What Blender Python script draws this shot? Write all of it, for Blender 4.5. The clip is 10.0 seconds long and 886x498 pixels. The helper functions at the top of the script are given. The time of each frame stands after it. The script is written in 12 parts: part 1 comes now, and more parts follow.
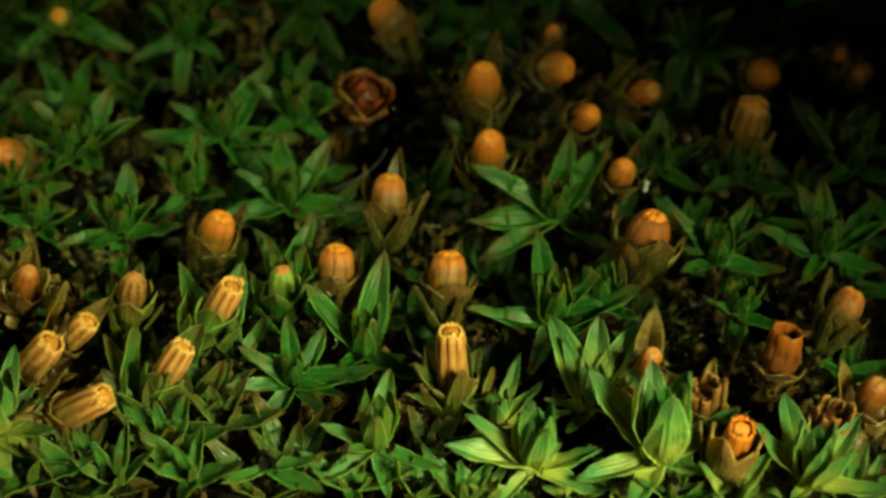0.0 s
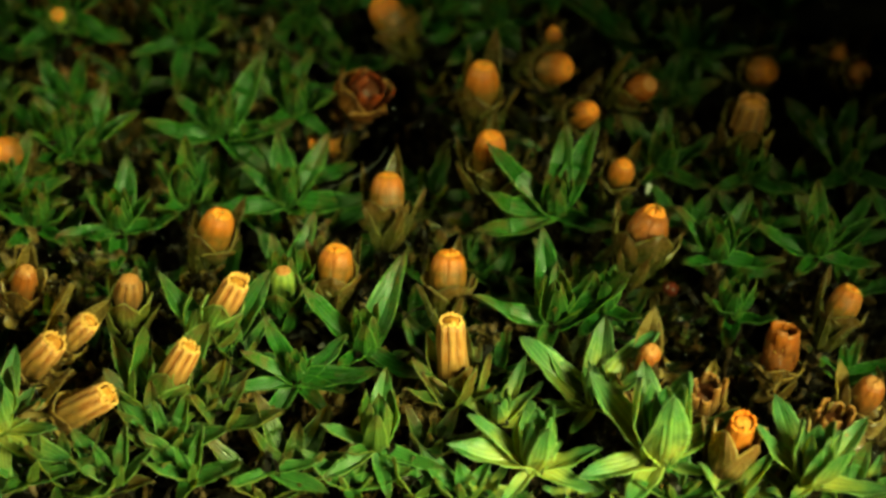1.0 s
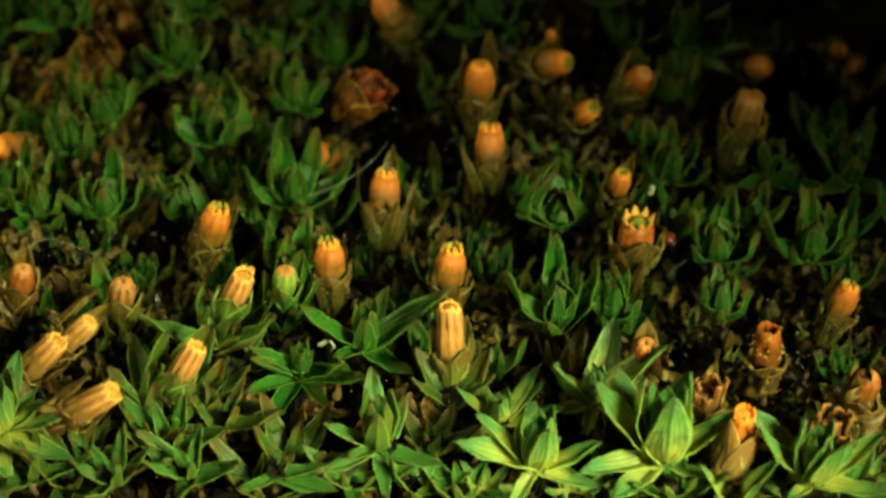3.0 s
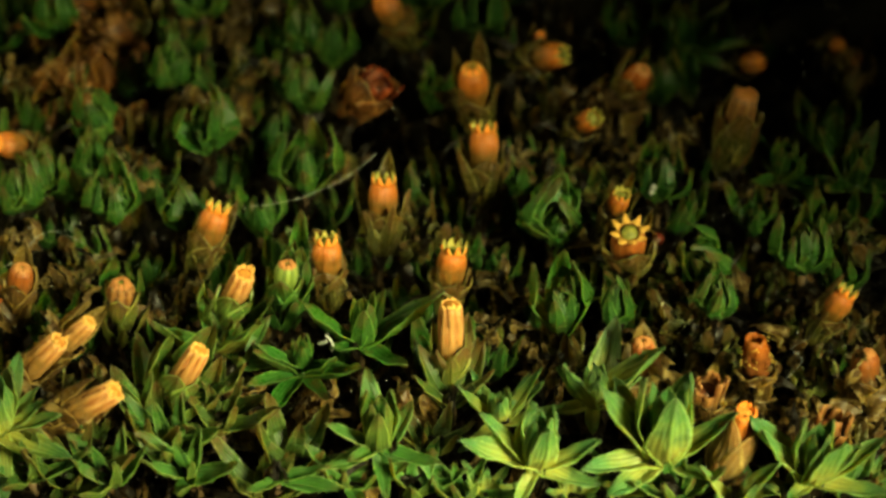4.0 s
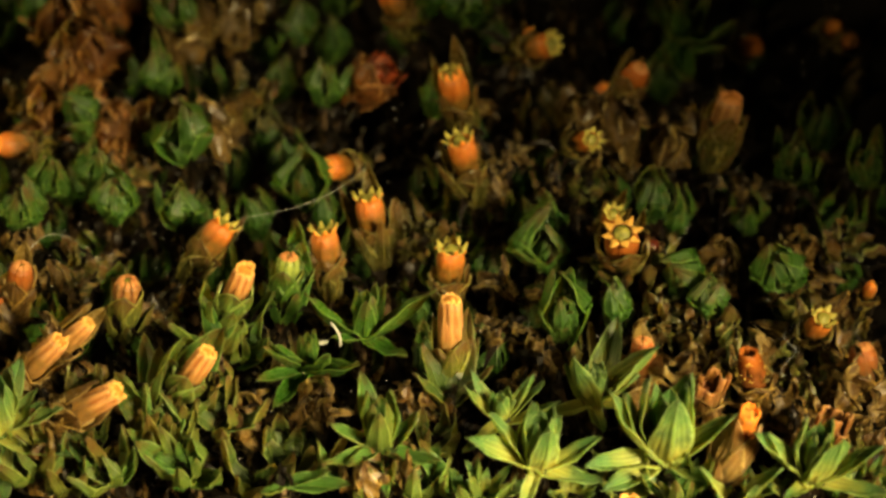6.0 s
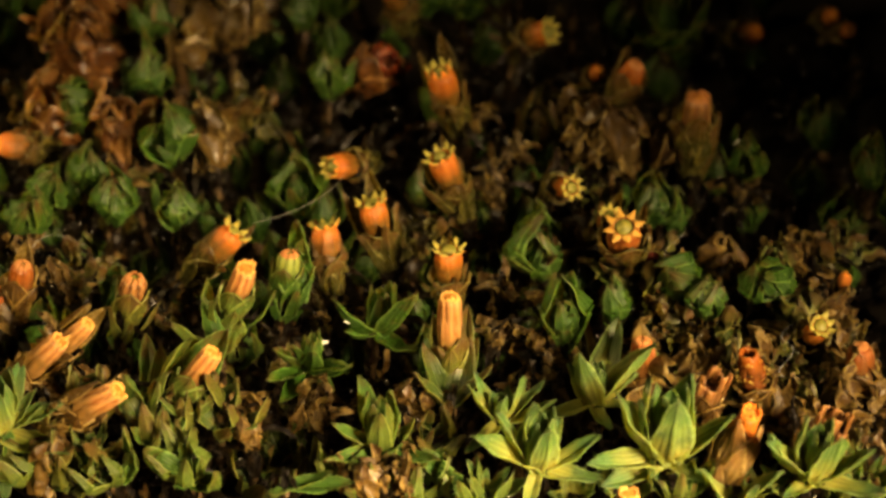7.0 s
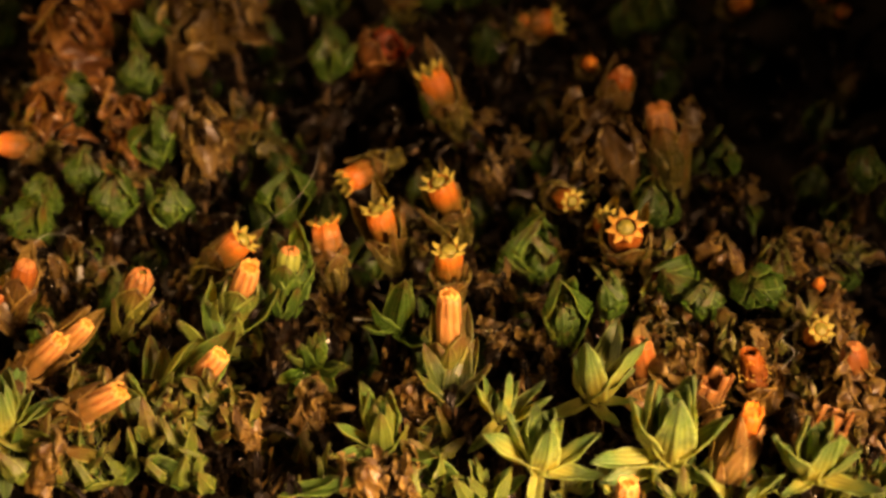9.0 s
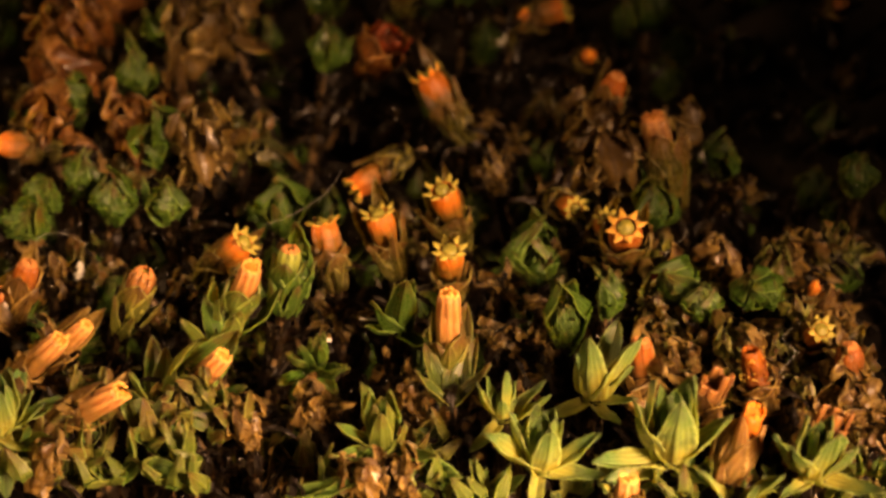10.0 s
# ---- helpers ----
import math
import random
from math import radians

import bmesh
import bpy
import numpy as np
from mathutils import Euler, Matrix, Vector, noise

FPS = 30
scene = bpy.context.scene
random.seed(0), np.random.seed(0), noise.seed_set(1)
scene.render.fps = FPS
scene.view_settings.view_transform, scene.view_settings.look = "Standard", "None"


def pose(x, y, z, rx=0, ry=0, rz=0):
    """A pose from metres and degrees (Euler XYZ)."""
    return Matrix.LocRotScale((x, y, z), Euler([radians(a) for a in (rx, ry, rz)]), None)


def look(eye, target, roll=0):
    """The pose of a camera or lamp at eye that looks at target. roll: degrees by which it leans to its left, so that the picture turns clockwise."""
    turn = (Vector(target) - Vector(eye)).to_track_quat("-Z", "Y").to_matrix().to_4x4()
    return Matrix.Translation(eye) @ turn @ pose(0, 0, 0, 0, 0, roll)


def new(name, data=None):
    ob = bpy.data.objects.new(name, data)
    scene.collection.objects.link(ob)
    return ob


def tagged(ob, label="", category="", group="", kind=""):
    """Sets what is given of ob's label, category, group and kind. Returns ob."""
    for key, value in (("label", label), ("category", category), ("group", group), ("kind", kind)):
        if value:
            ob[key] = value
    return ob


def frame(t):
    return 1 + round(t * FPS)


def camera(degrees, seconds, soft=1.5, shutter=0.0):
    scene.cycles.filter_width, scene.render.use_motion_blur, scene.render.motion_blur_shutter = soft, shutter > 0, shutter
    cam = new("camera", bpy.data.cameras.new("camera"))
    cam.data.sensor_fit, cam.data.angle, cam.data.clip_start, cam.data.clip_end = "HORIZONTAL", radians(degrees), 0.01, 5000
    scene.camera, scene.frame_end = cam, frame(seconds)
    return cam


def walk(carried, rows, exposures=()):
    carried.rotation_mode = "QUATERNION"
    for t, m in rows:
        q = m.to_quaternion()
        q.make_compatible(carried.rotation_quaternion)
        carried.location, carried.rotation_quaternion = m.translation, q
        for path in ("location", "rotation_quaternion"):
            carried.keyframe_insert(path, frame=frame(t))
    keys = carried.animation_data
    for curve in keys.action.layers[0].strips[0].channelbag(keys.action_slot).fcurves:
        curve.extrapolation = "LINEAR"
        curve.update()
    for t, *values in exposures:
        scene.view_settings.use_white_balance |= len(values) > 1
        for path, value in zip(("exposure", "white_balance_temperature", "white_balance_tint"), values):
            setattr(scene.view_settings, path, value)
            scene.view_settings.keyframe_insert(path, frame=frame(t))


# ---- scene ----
import functools

cam = camera(20.0, 10.0, soft=3.0)
EYE, AIM = (0.0, -0.0402, 0.0314), (0.0, 0.0, 0.0)
cam.data.dof.use_dof = True
cam.data.dof.focus_distance = 0.0476
cam.data.dof.aperture_fstop = 150.0
walk(cam, [(0.0, look(EYE, AIM)), (10.0, look(EYE, AIM))],
     exposures=[(0.0, -0.50, 6450, -30), (0.5, -0.27, 6450, -30), (1.0, -0.07, 6450, -30), (1.5, 0.02, 6450, -30), (2.5, 0.04, 6450, -28), (4.5, 0.0, 6700, 1), (5.5, 0.07, 7100, 17), (7.5, 0.11, 8250, 49), (10.0, 0.13, 9500, 79)])

# ---- world and lamps: a dark room, one focused macro lamp and a small bench lamp ----
MM = 0.001
world = bpy.data.worlds.new("dark_room")
world.use_nodes = True
world.node_tree.nodes["Background"].inputs["Color"].default_value = (0.9, 0.95, 1.0, 1)
world.node_tree.nodes["Background"].inputs["Strength"].default_value = 0.0003
scene.world = world


def spot(name, eye, target, watts, size, blend, radius, colour):
    data = bpy.data.lights.new(name, "SPOT")
    data.energy, data.spot_size, data.spot_blend, data.shadow_soft_size, data.color = watts, radians(size), blend, radius, colour
    ob = new(name, data)
    ob.matrix_world = look([v * MM for v in eye], [v * MM for v in target])
    return ob


spot("macro_lamp", (-22, 0, 17), (-6.4, 2.6, 0.0), 0.0205, 60, 1.0, 0.005, (1.0, 0.88, 0.38))
spot("bench_lamp", (25, -36, 22), (2.7, -11.2, 0.0), 0.80, 25.6, 1.0, 0.009, (1.0, 0.88, 0.44))


# ---- materials ----
def tree(name):
    m = bpy.data.materials.new(name)
    m.use_nodes = True
    nodes, links = m.node_tree.nodes, m.node_tree.links
    nodes.clear()

    def add(kind, **values):
        n = nodes.new(kind)
        for key, value in values.items():
            n.inputs[key.replace("_", " ")].default_value = value
        return n

    return m, add, links.new


def mixed(add, link, a, b, fac, blend="MIX"):
    """A colour mix of a and b (sockets or colours) by fac (a socket or a number)."""
    n = add("ShaderNodeMix")
    n.data_type, n.blend_type = "RGBA", blend
    for value, slot in ((fac, 0), (a, 6), (b, 7)):
        if isinstance(value, bpy.types.NodeSocket):
            link(value, n.inputs[slot])
        else:
            n.inputs[slot].default_value = value if slot == 0 else (*value, 1)
    return n.outputs[2]


def ramped(add, link, source, low, high, out_low=0.0, out_high=1.0):
    n = add("ShaderNodeMapRange", From_Min=low, From_Max=high, To_Min=out_low, To_Max=out_high)
    link(source, n.inputs["Value"])
    return n.outputs["Result"]


def noise_of(add, link, vector, scale, detail=3.0):
    n = add("ShaderNodeTexNoise", Scale=scale, Detail=detail)
    link(vector, n.inputs["Vector"])
    return n.outputs["Fac"]


def calc(add, link, op, a, b=0.5):
    n = add("ShaderNodeMath")
    n.operation = op
    for i, value in enumerate((a, b)):
        if isinstance(value, bpy.types.NodeSocket):
            link(value, n.inputs[i])
        else:
            n.inputs[i].default_value = value
    return n.outputs[0]


def finish(m, add, link, colour, rough, height, depth, thin=0.0, coat=0.0, soft=0.0):
    b = add("ShaderNodeBsdfPrincipled", IOR=1.4)
    b.inputs["Coat Weight"].default_value = coat
    b.inputs["Coat Roughness"].default_value = 0.25
    b.inputs["Subsurface Weight"].default_value = soft
    b.inputs["Subsurface Radius"].default_value = (1.0, 0.7, 0.25)
    b.inputs["Subsurface Scale"].default_value = 0.00022
    link(colour, b.inputs["Base Color"])
    if isinstance(rough, float):
        b.inputs["Roughness"].default_value = rough
    else:
        link(rough, b.inputs["Roughness"])
    bump = add("ShaderNodeBump", Strength=0.9, Distance=depth)
    link(height, bump.inputs["Height"])
    link(bump.outputs[0], b.inputs["Normal"])
    out, shader = add("ShaderNodeOutputMaterial"), b.outputs[0]
    if thin:
        t = add("ShaderNodeBsdfTranslucent")
        link(colour, t.inputs["Color"])
        mix = add("ShaderNodeMixShader", Fac=thin)
        link(shader, mix.inputs[1]), link(t.outputs[0], mix.inputs[2])
        shader = mix.outputs[0]
    link(shader, out.inputs["Surface"])
    return m


def leaf_material(name, one, two, tip, tip_from=0.80, rough=0.40, thin=0.42, foot=None, rim=0.6, end=None):
    """A moss leaf: a colour of its own between one and two, lengthwise folds with painted shading, cell mottling, a
    pale thin margin and a browned tip.
    foot: the colour of its lower part; end: that of its upper part."""
    m, add, link = tree(name)
    coords, info = add("ShaderNodeTexCoord"), add("ShaderNodeObjectInfo")
    island = add("ShaderNodeNewGeometry").outputs["Random Per Island"]
    marks, parts = add("ShaderNodeAttribute"), add("ShaderNodeSeparateXYZ")
    marks.attribute_name = "marks"
    link(marks.outputs["Vector"], parts.inputs[0])
    across, along = parts.outputs["Y"], parts.outputs["Z"]
    own = calc(add, link, "FRACT", calc(add, link, "ADD", info.outputs["Random"], island))
    shifted = add("ShaderNodeVectorMath")
    shifted.operation = "MULTIPLY_ADD"
    link(own, shifted.inputs[0])
    shifted.inputs[1].default_value = (0.05, 0.03, 0.04)
    link(coords.outputs["Object"], shifted.inputs[2])
    place = shifted.outputs[0]
    cells = noise_of(add, link, place, 30000.0, 2.0)
    mottle = noise_of(add, link, place, 10000.0, 3.0)
    blotch = noise_of(add, link, place, 2600.0, 3.0)
    colour = mixed(add, link, one, two, calc(add, link, "ADD", calc(add, link, "MULTIPLY", own, 0.7), ramped(add, link, blotch, 0.35, 0.7, 0.0, 0.35)))
    reach = calc(add, link, "ADD", along, ramped(add, link, blotch, 0.3, 0.7, -0.12, 0.12))
    if foot:
        colour = mixed(add, link, colour, foot, ramped(add, link, reach, 0.74, 0.20, 0.0, 0.9))
    if end:
        colour = mixed(add, link, colour, end, ramped(add, link, reach, 0.42, 0.84, 0.0, 0.85))
    colour = mixed(add, link, colour, [c * 0.40 for c in one], ramped(add, link, mottle, 0.50, 0.74, 0.0, 0.10))
    colour = mixed(add, link, colour, [min(1, c * 1.9 + 0.015) for c in two], ramped(add, link, cells, 0.56, 0.76, 0.0, 0.18))
    colour = mixed(add, link, colour, tip, ramped(add, link, calc(add, link, "ADD", blotch, calc(add, link, "MULTIPLY", own, 0.16)), 0.66, 0.82, 0.0, 0.6))
    edge = calc(add, link, "ABSOLUTE", across)
    midrib = ramped(add, link, edge, 0.0, 0.10, 0.5, 0.0)
    colour = mixed(add, link, colour, [min(1, c * 1.3) for c in two], midrib)
    folds = add("ShaderNodeTexWave", Scale=1.1, Distortion=2.2, Detail=3.0)
    folds.bands_direction = "Y"
    link(marks.outputs["Vector"], folds.inputs["Vector"])
    # fold shading mixed into the colour: dark bands, then pale ones
    colour = mixed(add, link, colour, [c * 0.45 for c in one], ramped(add, link, folds.outputs["Fac"], 0.55, 0.95, 0.0, 0.30))
    colour = mixed(add, link, colour, [min(1, c * 1.5 + 0.01) for c in two], ramped(add, link, folds.outputs["Fac"], 0.30, 0.05, 0.0, 0.16))
    start = calc(add, link, "ADD", calc(add, link, "ADD", along, calc(add, link, "MULTIPLY", own, 0.22)), ramped(add, link, mottle, 0.3, 0.7, -0.1, 0.1))
    colour = mixed(add, link, colour, tip, ramped(add, link, start, tip_from, tip_from + 0.4, 0.0, 0.85))
    rim_at = calc(add, link, "ADD", edge, ramped(add, link, mottle, 0.3, 0.7, -0.07, 0.07))
    pale = [min(1, c * 2.2 + k) for c, k in zip(two, (0.10, 0.10, 0.04))]
    colour = mixed(add, link, colour, pale, ramped(add, link, rim_at, 0.84, 0.97, 0.0, rim))
    height = calc(add, link, "ADD", calc(add, link, "MULTIPLY", folds.outputs["Fac"], 0.9), calc(add, link, "ADD", mottle, calc(add, link, "MULTIPLY", cells, 0.5)))
    return finish(m, add, link, colour, ramped(add, link, mottle, 0.35, 0.65, rough - 0.20, rough + 0.20), height, 0.000012, thin, 0.10, 0.4)


def husk_material(name, ridge, groove, low, rough=0.5, thin=0.12, contrast=1.0, streaks=0.75):
    """A capsule wall: paler along each rib, darker in the seams and towards its neck, with fine lengthwise streaks."""
    m, add, link = tree(name)
    coords, info = add("ShaderNodeTexCoord"), add("ShaderNodeObjectInfo")
    parts = add("ShaderNodeSeparateXYZ")
    link(coords.outputs["Generated"], parts.inputs[0])
    streak = add("ShaderNodeMapping", Scale=(30000.0, 30000.0, 3500.0), Location=(3.0, 5.0, 7.0))
    link(coords.outputs["Object"], streak.inputs["Vector"])
    grain = noise_of(add, link, streak.outputs[0], 1.0, 4.0)
    mottle = noise_of(add, link, coords.outputs["Object"], 8000.0, 4.0)
    wide = noise_of(add, link, coords.outputs["Object"], 2500.0, 2.0)
    edge = calc(add, link, "ABSOLUTE", calc(add, link, "SUBTRACT", parts.outputs["Y"], 0.5))
    edge = calc(add, link, "ADD", edge, calc(add, link, "MULTIPLY", calc(add, link, "SUBTRACT", grain, 0.5), 0.6))
    colour = mixed(add, link, ridge, groove, ramped(add, link, edge, 0.10, 0.30, 0.0, contrast))
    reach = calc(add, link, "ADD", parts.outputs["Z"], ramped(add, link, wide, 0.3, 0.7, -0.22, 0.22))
    colour = mixed(add, link, colour, [c * 0.42 for c in groove], ramped(add, link, mottle, 0.54, 0.78, 0.0, 0.22))
    colour = mixed(add, link, colour, [min(1, c * 1.15 + 0.03) for c in ridge], ramped(add, link, grain, 0.50, 0.68, 0.0, streaks))
    colour = mixed(add, link, colour, ridge, calc(add, link, "MULTIPLY", info.outputs["Random"], 0.2))
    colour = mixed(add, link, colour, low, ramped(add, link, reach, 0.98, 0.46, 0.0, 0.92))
    return finish(m, add, link, colour, rough, calc(add, link, "ADD", grain, mottle), 0.000035, thin, 0.05, 0.3)


def plain_material(name, one, two, scale, rough=0.6, depth=0.00002, thin=0.0, coat=0.0):
    m, add, link = tree(name)
    coords, info = add("ShaderNodeTexCoord"), add("ShaderNodeObjectInfo")
    small = noise_of(add, link, coords.outputs["Object"], scale, 4.0)
    wide = noise_of(add, link, coords.outputs["Object"], scale * 0.22, 2.0)
    colour = mixed(add, link, one, two, ramped(add, link, small, 0.35, 0.65))
    colour = mixed(add, link, colour, [c * 0.5 for c in one], ramped(add, link, wide, 0.5, 0.7, 0.0, 0.7))
    return finish(m, add, link, colour, rough, small, depth, thin, coat)


BROWN_TIP = (0.14, 0.070, 0.022)
LEAF = {
    "green": (leaf_material("leaf_green_upper", (0.02136, 0.096, 0.01), (0.04895, 0.16, 0.02), BROWN_TIP, 0.78, rim=0.6),
              leaf_material("leaf_green_under", (0.02403, 0.082, 0.011), (0.04984, 0.132, 0.02), BROWN_TIP, 0.84)),
    # shaded copy of green: the dimness of low and rear shoots, as colour
    "deep": (leaf_material("leaf_green_shaded_upper", (0.01246, 0.054, 0.006), (0.03026, 0.09, 0.01), BROWN_TIP, 0.78),
             leaf_material("leaf_green_shaded_under", (0.01246, 0.054, 0.008), (0.03026, 0.086, 0.012), BROWN_TIP, 0.88)),
    "fresh": (leaf_material("leaf_fresh_upper", (0.0459, 0.14, 0.0246), (0.0917, 0.202, 0.0403), BROWN_TIP, 0.80),
              leaf_material("leaf_fresh_under", (0.0847, 0.151, 0.0269), (0.144, 0.202, 0.0381), BROWN_TIP, 0.78)),
    "bright": (leaf_material("leaf_bright_upper", (0.119, 0.245, 0.0598), (0.18, 0.312, 0.0836), (0.08, 0.11, 0.045), 0.86, foot=(0.43, 0.40, 0.08), end=(0.058, 0.190, 0.055), rim=0.45),
               leaf_material("leaf_bright_under", (0.196, 0.343, 0.0836), (0.266, 0.4, 0.11), (0.09, 0.13, 0.050), 0.88, foot=(0.52, 0.45, 0.075), end=(0.085, 0.240, 0.060), rim=0.45)),
    "turning": (leaf_material("leaf_turning_upper", (0.03204, 0.078, 0.013), (0.06942, 0.112, 0.022), BROWN_TIP, 0.70),
                leaf_material("leaf_turning_under", (0.089, 0.115, 0.02), (0.1513, 0.16, 0.03), BROWN_TIP, 0.7)),
    "cup": (leaf_material("leaf_cup_upper", (0.03738, 0.12, 0.02), (0.0712, 0.165, 0.032), BROWN_TIP, 0.8),
            leaf_material("leaf_cup_under", (0.06675, 0.15, 0.026), (0.1246, 0.2, 0.038), BROWN_TIP, 0.8, foot=(0.24, 0.17, 0.03))),
    "olive": (leaf_material("leaf_olive_upper", (0.020, 0.032, 0.008), (0.046, 0.048, 0.014), BROWN_TIP, 0.65, rough=0.32),
              leaf_material("leaf_olive_under", (0.045, 0.050, 0.011), (0.088, 0.074, 0.016), BROWN_TIP, 0.60, rough=0.32)),
    "brown": (leaf_material("leaf_brown_upper", (0.0692, 0.0397, 0.0109), (0.191, 0.11, 0.0301), (0.36, 0.24, 0.08), 0.6, rough=0.34),
              leaf_material("leaf_brown_under", (0.0958, 0.0557, 0.0142), (0.231, 0.134, 0.0352), (0.10, 0.050, 0.018), 0.6, rough=0.34)),
    "tawny": (leaf_material("leaf_tawny_upper", (0.170, 0.120, 0.034), (0.270, 0.180, 0.055), (0.34, 0.18, 0.06), 0.6, rough=0.34),
              leaf_material("leaf_tawny_under", (0.210, 0.135, 0.042), (0.340, 0.215, 0.075), (0.32, 0.15, 0.05), 0.6, rough=0.34)),
    "rust": (leaf_material("leaf_rust_upper", (0.0808, 0.0272, 0.0068), (0.2, 0.0748, 0.0153), (0.34, 0.16, 0.05), 0.6, rough=0.32),
             leaf_material("leaf_rust_under", (0.111, 0.0391, 0.00935), (0.238, 0.0892, 0.0204), (0.09, 0.035, 0.012), 0.6, rough=0.32)),
    "dim": (leaf_material("leaf_dim_upper", (0.0605, 0.041, 0.0146), (0.151, 0.0929, 0.0291), (0.10, 0.055, 0.02), 0.7, rough=0.32),
            leaf_material("leaf_dim_under", (0.0864, 0.0583, 0.0187), (0.194, 0.117, 0.0354), (0.04, 0.022, 0.01), 0.7, rough=0.32)),
    # dead brown leaves taken almost to black: the gaps' shade is in the colour
    "withered": (leaf_material("leaf_withered_shaded_upper", (0.004, 0.0026, 0.001), (0.012, 0.006, 0.002), (0.01, 0.005, 0.002), 0.6, rim=0.15),
                 leaf_material("leaf_withered_shaded_under", (0.005, 0.003, 0.001), (0.015, 0.007, 0.0025), (0.005, 0.003, 0.002), 0.6, rim=0.15)),
}
HUSK = {
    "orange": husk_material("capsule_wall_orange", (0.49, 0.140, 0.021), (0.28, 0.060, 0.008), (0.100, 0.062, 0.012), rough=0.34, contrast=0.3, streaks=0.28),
    "tan": husk_material("capsule_wall_tan", (0.58, 0.275, 0.094), (0.31, 0.080, 0.017), (0.20, 0.11, 0.030), rough=0.40, contrast=0.95),
    "russet": husk_material("capsule_wall_russet", (0.33, 0.095, 0.019), (0.20, 0.050, 0.011), (0.10, 0.048, 0.014), rough=0.30, contrast=0.35, streaks=0.35),
    "auburn": husk_material("capsule_wall_auburn", (0.32, 0.090, 0.015), (0.24, 0.050, 0.010), (0.12, 0.04, 0.012), rough=0.22, contrast=0.4, streaks=0.25),
    "maroon": husk_material("capsule_wall_maroon", (0.22, 0.040, 0.012), (0.08, 0.015, 0.006), (0.05, 0.014, 0.006), rough=0.14),
    "brown": husk_material("capsule_wall_brown", (0.30, 0.140, 0.042), (0.16, 0.056, 0.017), (0.10, 0.055, 0.02), rough=0.36),
    "green": husk_material("capsule_wall_green", (0.22, 0.28, 0.05), (0.12, 0.17, 0.03), (0.07, 0.12, 0.02)),
}
TOOTH = {"orange": plain_material("tooth_orange", (0.66, 0.185, 0.022), (0.76, 0.25, 0.036), 9000),
         "yellow": plain_material("tooth_yellow", (0.26, 0.235, 0.045), (0.37, 0.32, 0.070), 9000),
         "amber": plain_material("tooth_amber", (0.42, 0.22, 0.040), (0.54, 0.31, 0.065), 9000),
         "brown": plain_material("tooth_brown", (0.34, 0.12, 0.04), (0.45, 0.20, 0.06), 9000),
         "pale": plain_material("tooth_pale", (0.58, 0.30, 0.075), (0.68, 0.40, 0.12), 9000)}
BERRY = plain_material("bud_skin", (0.10, 0.018, 0.010), (0.05, 0.010, 0.006), 5000, 0.25, 0.00001)
CORE = plain_material("spore_sac", (0.42, 0.15, 0.026), (0.54, 0.24, 0.046), 9000, 0.5, 0.00004)
CORE_GREEN = plain_material("mouth_membrane", (0.11, 0.12, 0.022), (0.22, 0.20, 0.035), 7000, 0.5)
CORE_DARK = plain_material("hollow_sac", (0.05, 0.016, 0.006), (0.11, 0.03, 0.01), 5000, 0.5)
STEM = plain_material("stem_brown", (0.050, 0.030, 0.012), (0.10, 0.060, 0.022), 2500, 0.65)
# soil coloured near-black so the shade under the canopy is painted in
SOIL = plain_material("shaded_soil", (0.006, 0.0045, 0.003), (0.014, 0.009, 0.005), 700, 0.9, 0.0001)
FIBRE = plain_material("white_fibre", (0.34, 0.36, 0.34), (0.50, 0.52, 0.50), 4000, 0.4)
GRAIN = plain_material("pale_grain", (0.70, 0.72, 0.66), (0.85, 0.85, 0.80), 9000, 0.15, 0.00001, 0.0, 0.6)
SPORE = plain_material("yellow_grain", (0.62, 0.42, 0.06), (0.75, 0.55, 0.12), 9000, 0.5)


# ---- meshes ----
def finished(me, materials, slots, marks=None):
    for m in materials:
        me.materials.append(m)
    me.polygons.foreach_set("material_index", slots)
    me.polygons.foreach_set("use_smooth", [True] * len(slots))
    if marks:
        me.attributes.new("marks", "FLOAT_VECTOR", "POINT").data.foreach_set("vector", [c for p in marks for c in p])
    me.update()
    return me


def grid_mesh(name, rings, materials, closed_ends=False, split=0, marks=None):
    """A mesh from rows of points, joined ring by ring; the last split columns of each ring take the second material."""
    n, verts, faces, slots = len(rings[0]), [p for ring in rings for p in ring], [], []
    for i in range(len(rings) - 1):
        for j in range(n):
            k = (j + 1) % n
            faces.append((i * n + j, i * n + k, (i + 1) * n + k, (i + 1) * n + j))
            slots.append(1 if split and j >= n - split else 0)
    if closed_ends:
        faces += [tuple(range(n))[::-1], tuple(range((len(rings) - 1) * n, len(rings) * n))]
        slots += [0, 0]
    me = bpy.data.meshes.new(name)
    me.from_pydata(verts, [], faces)
    return finished(me, materials, slots, marks)


ACROSS = (-1, -0.8, -0.45, -0.12, 0.0, 0.12, 0.45, 0.8, 1)


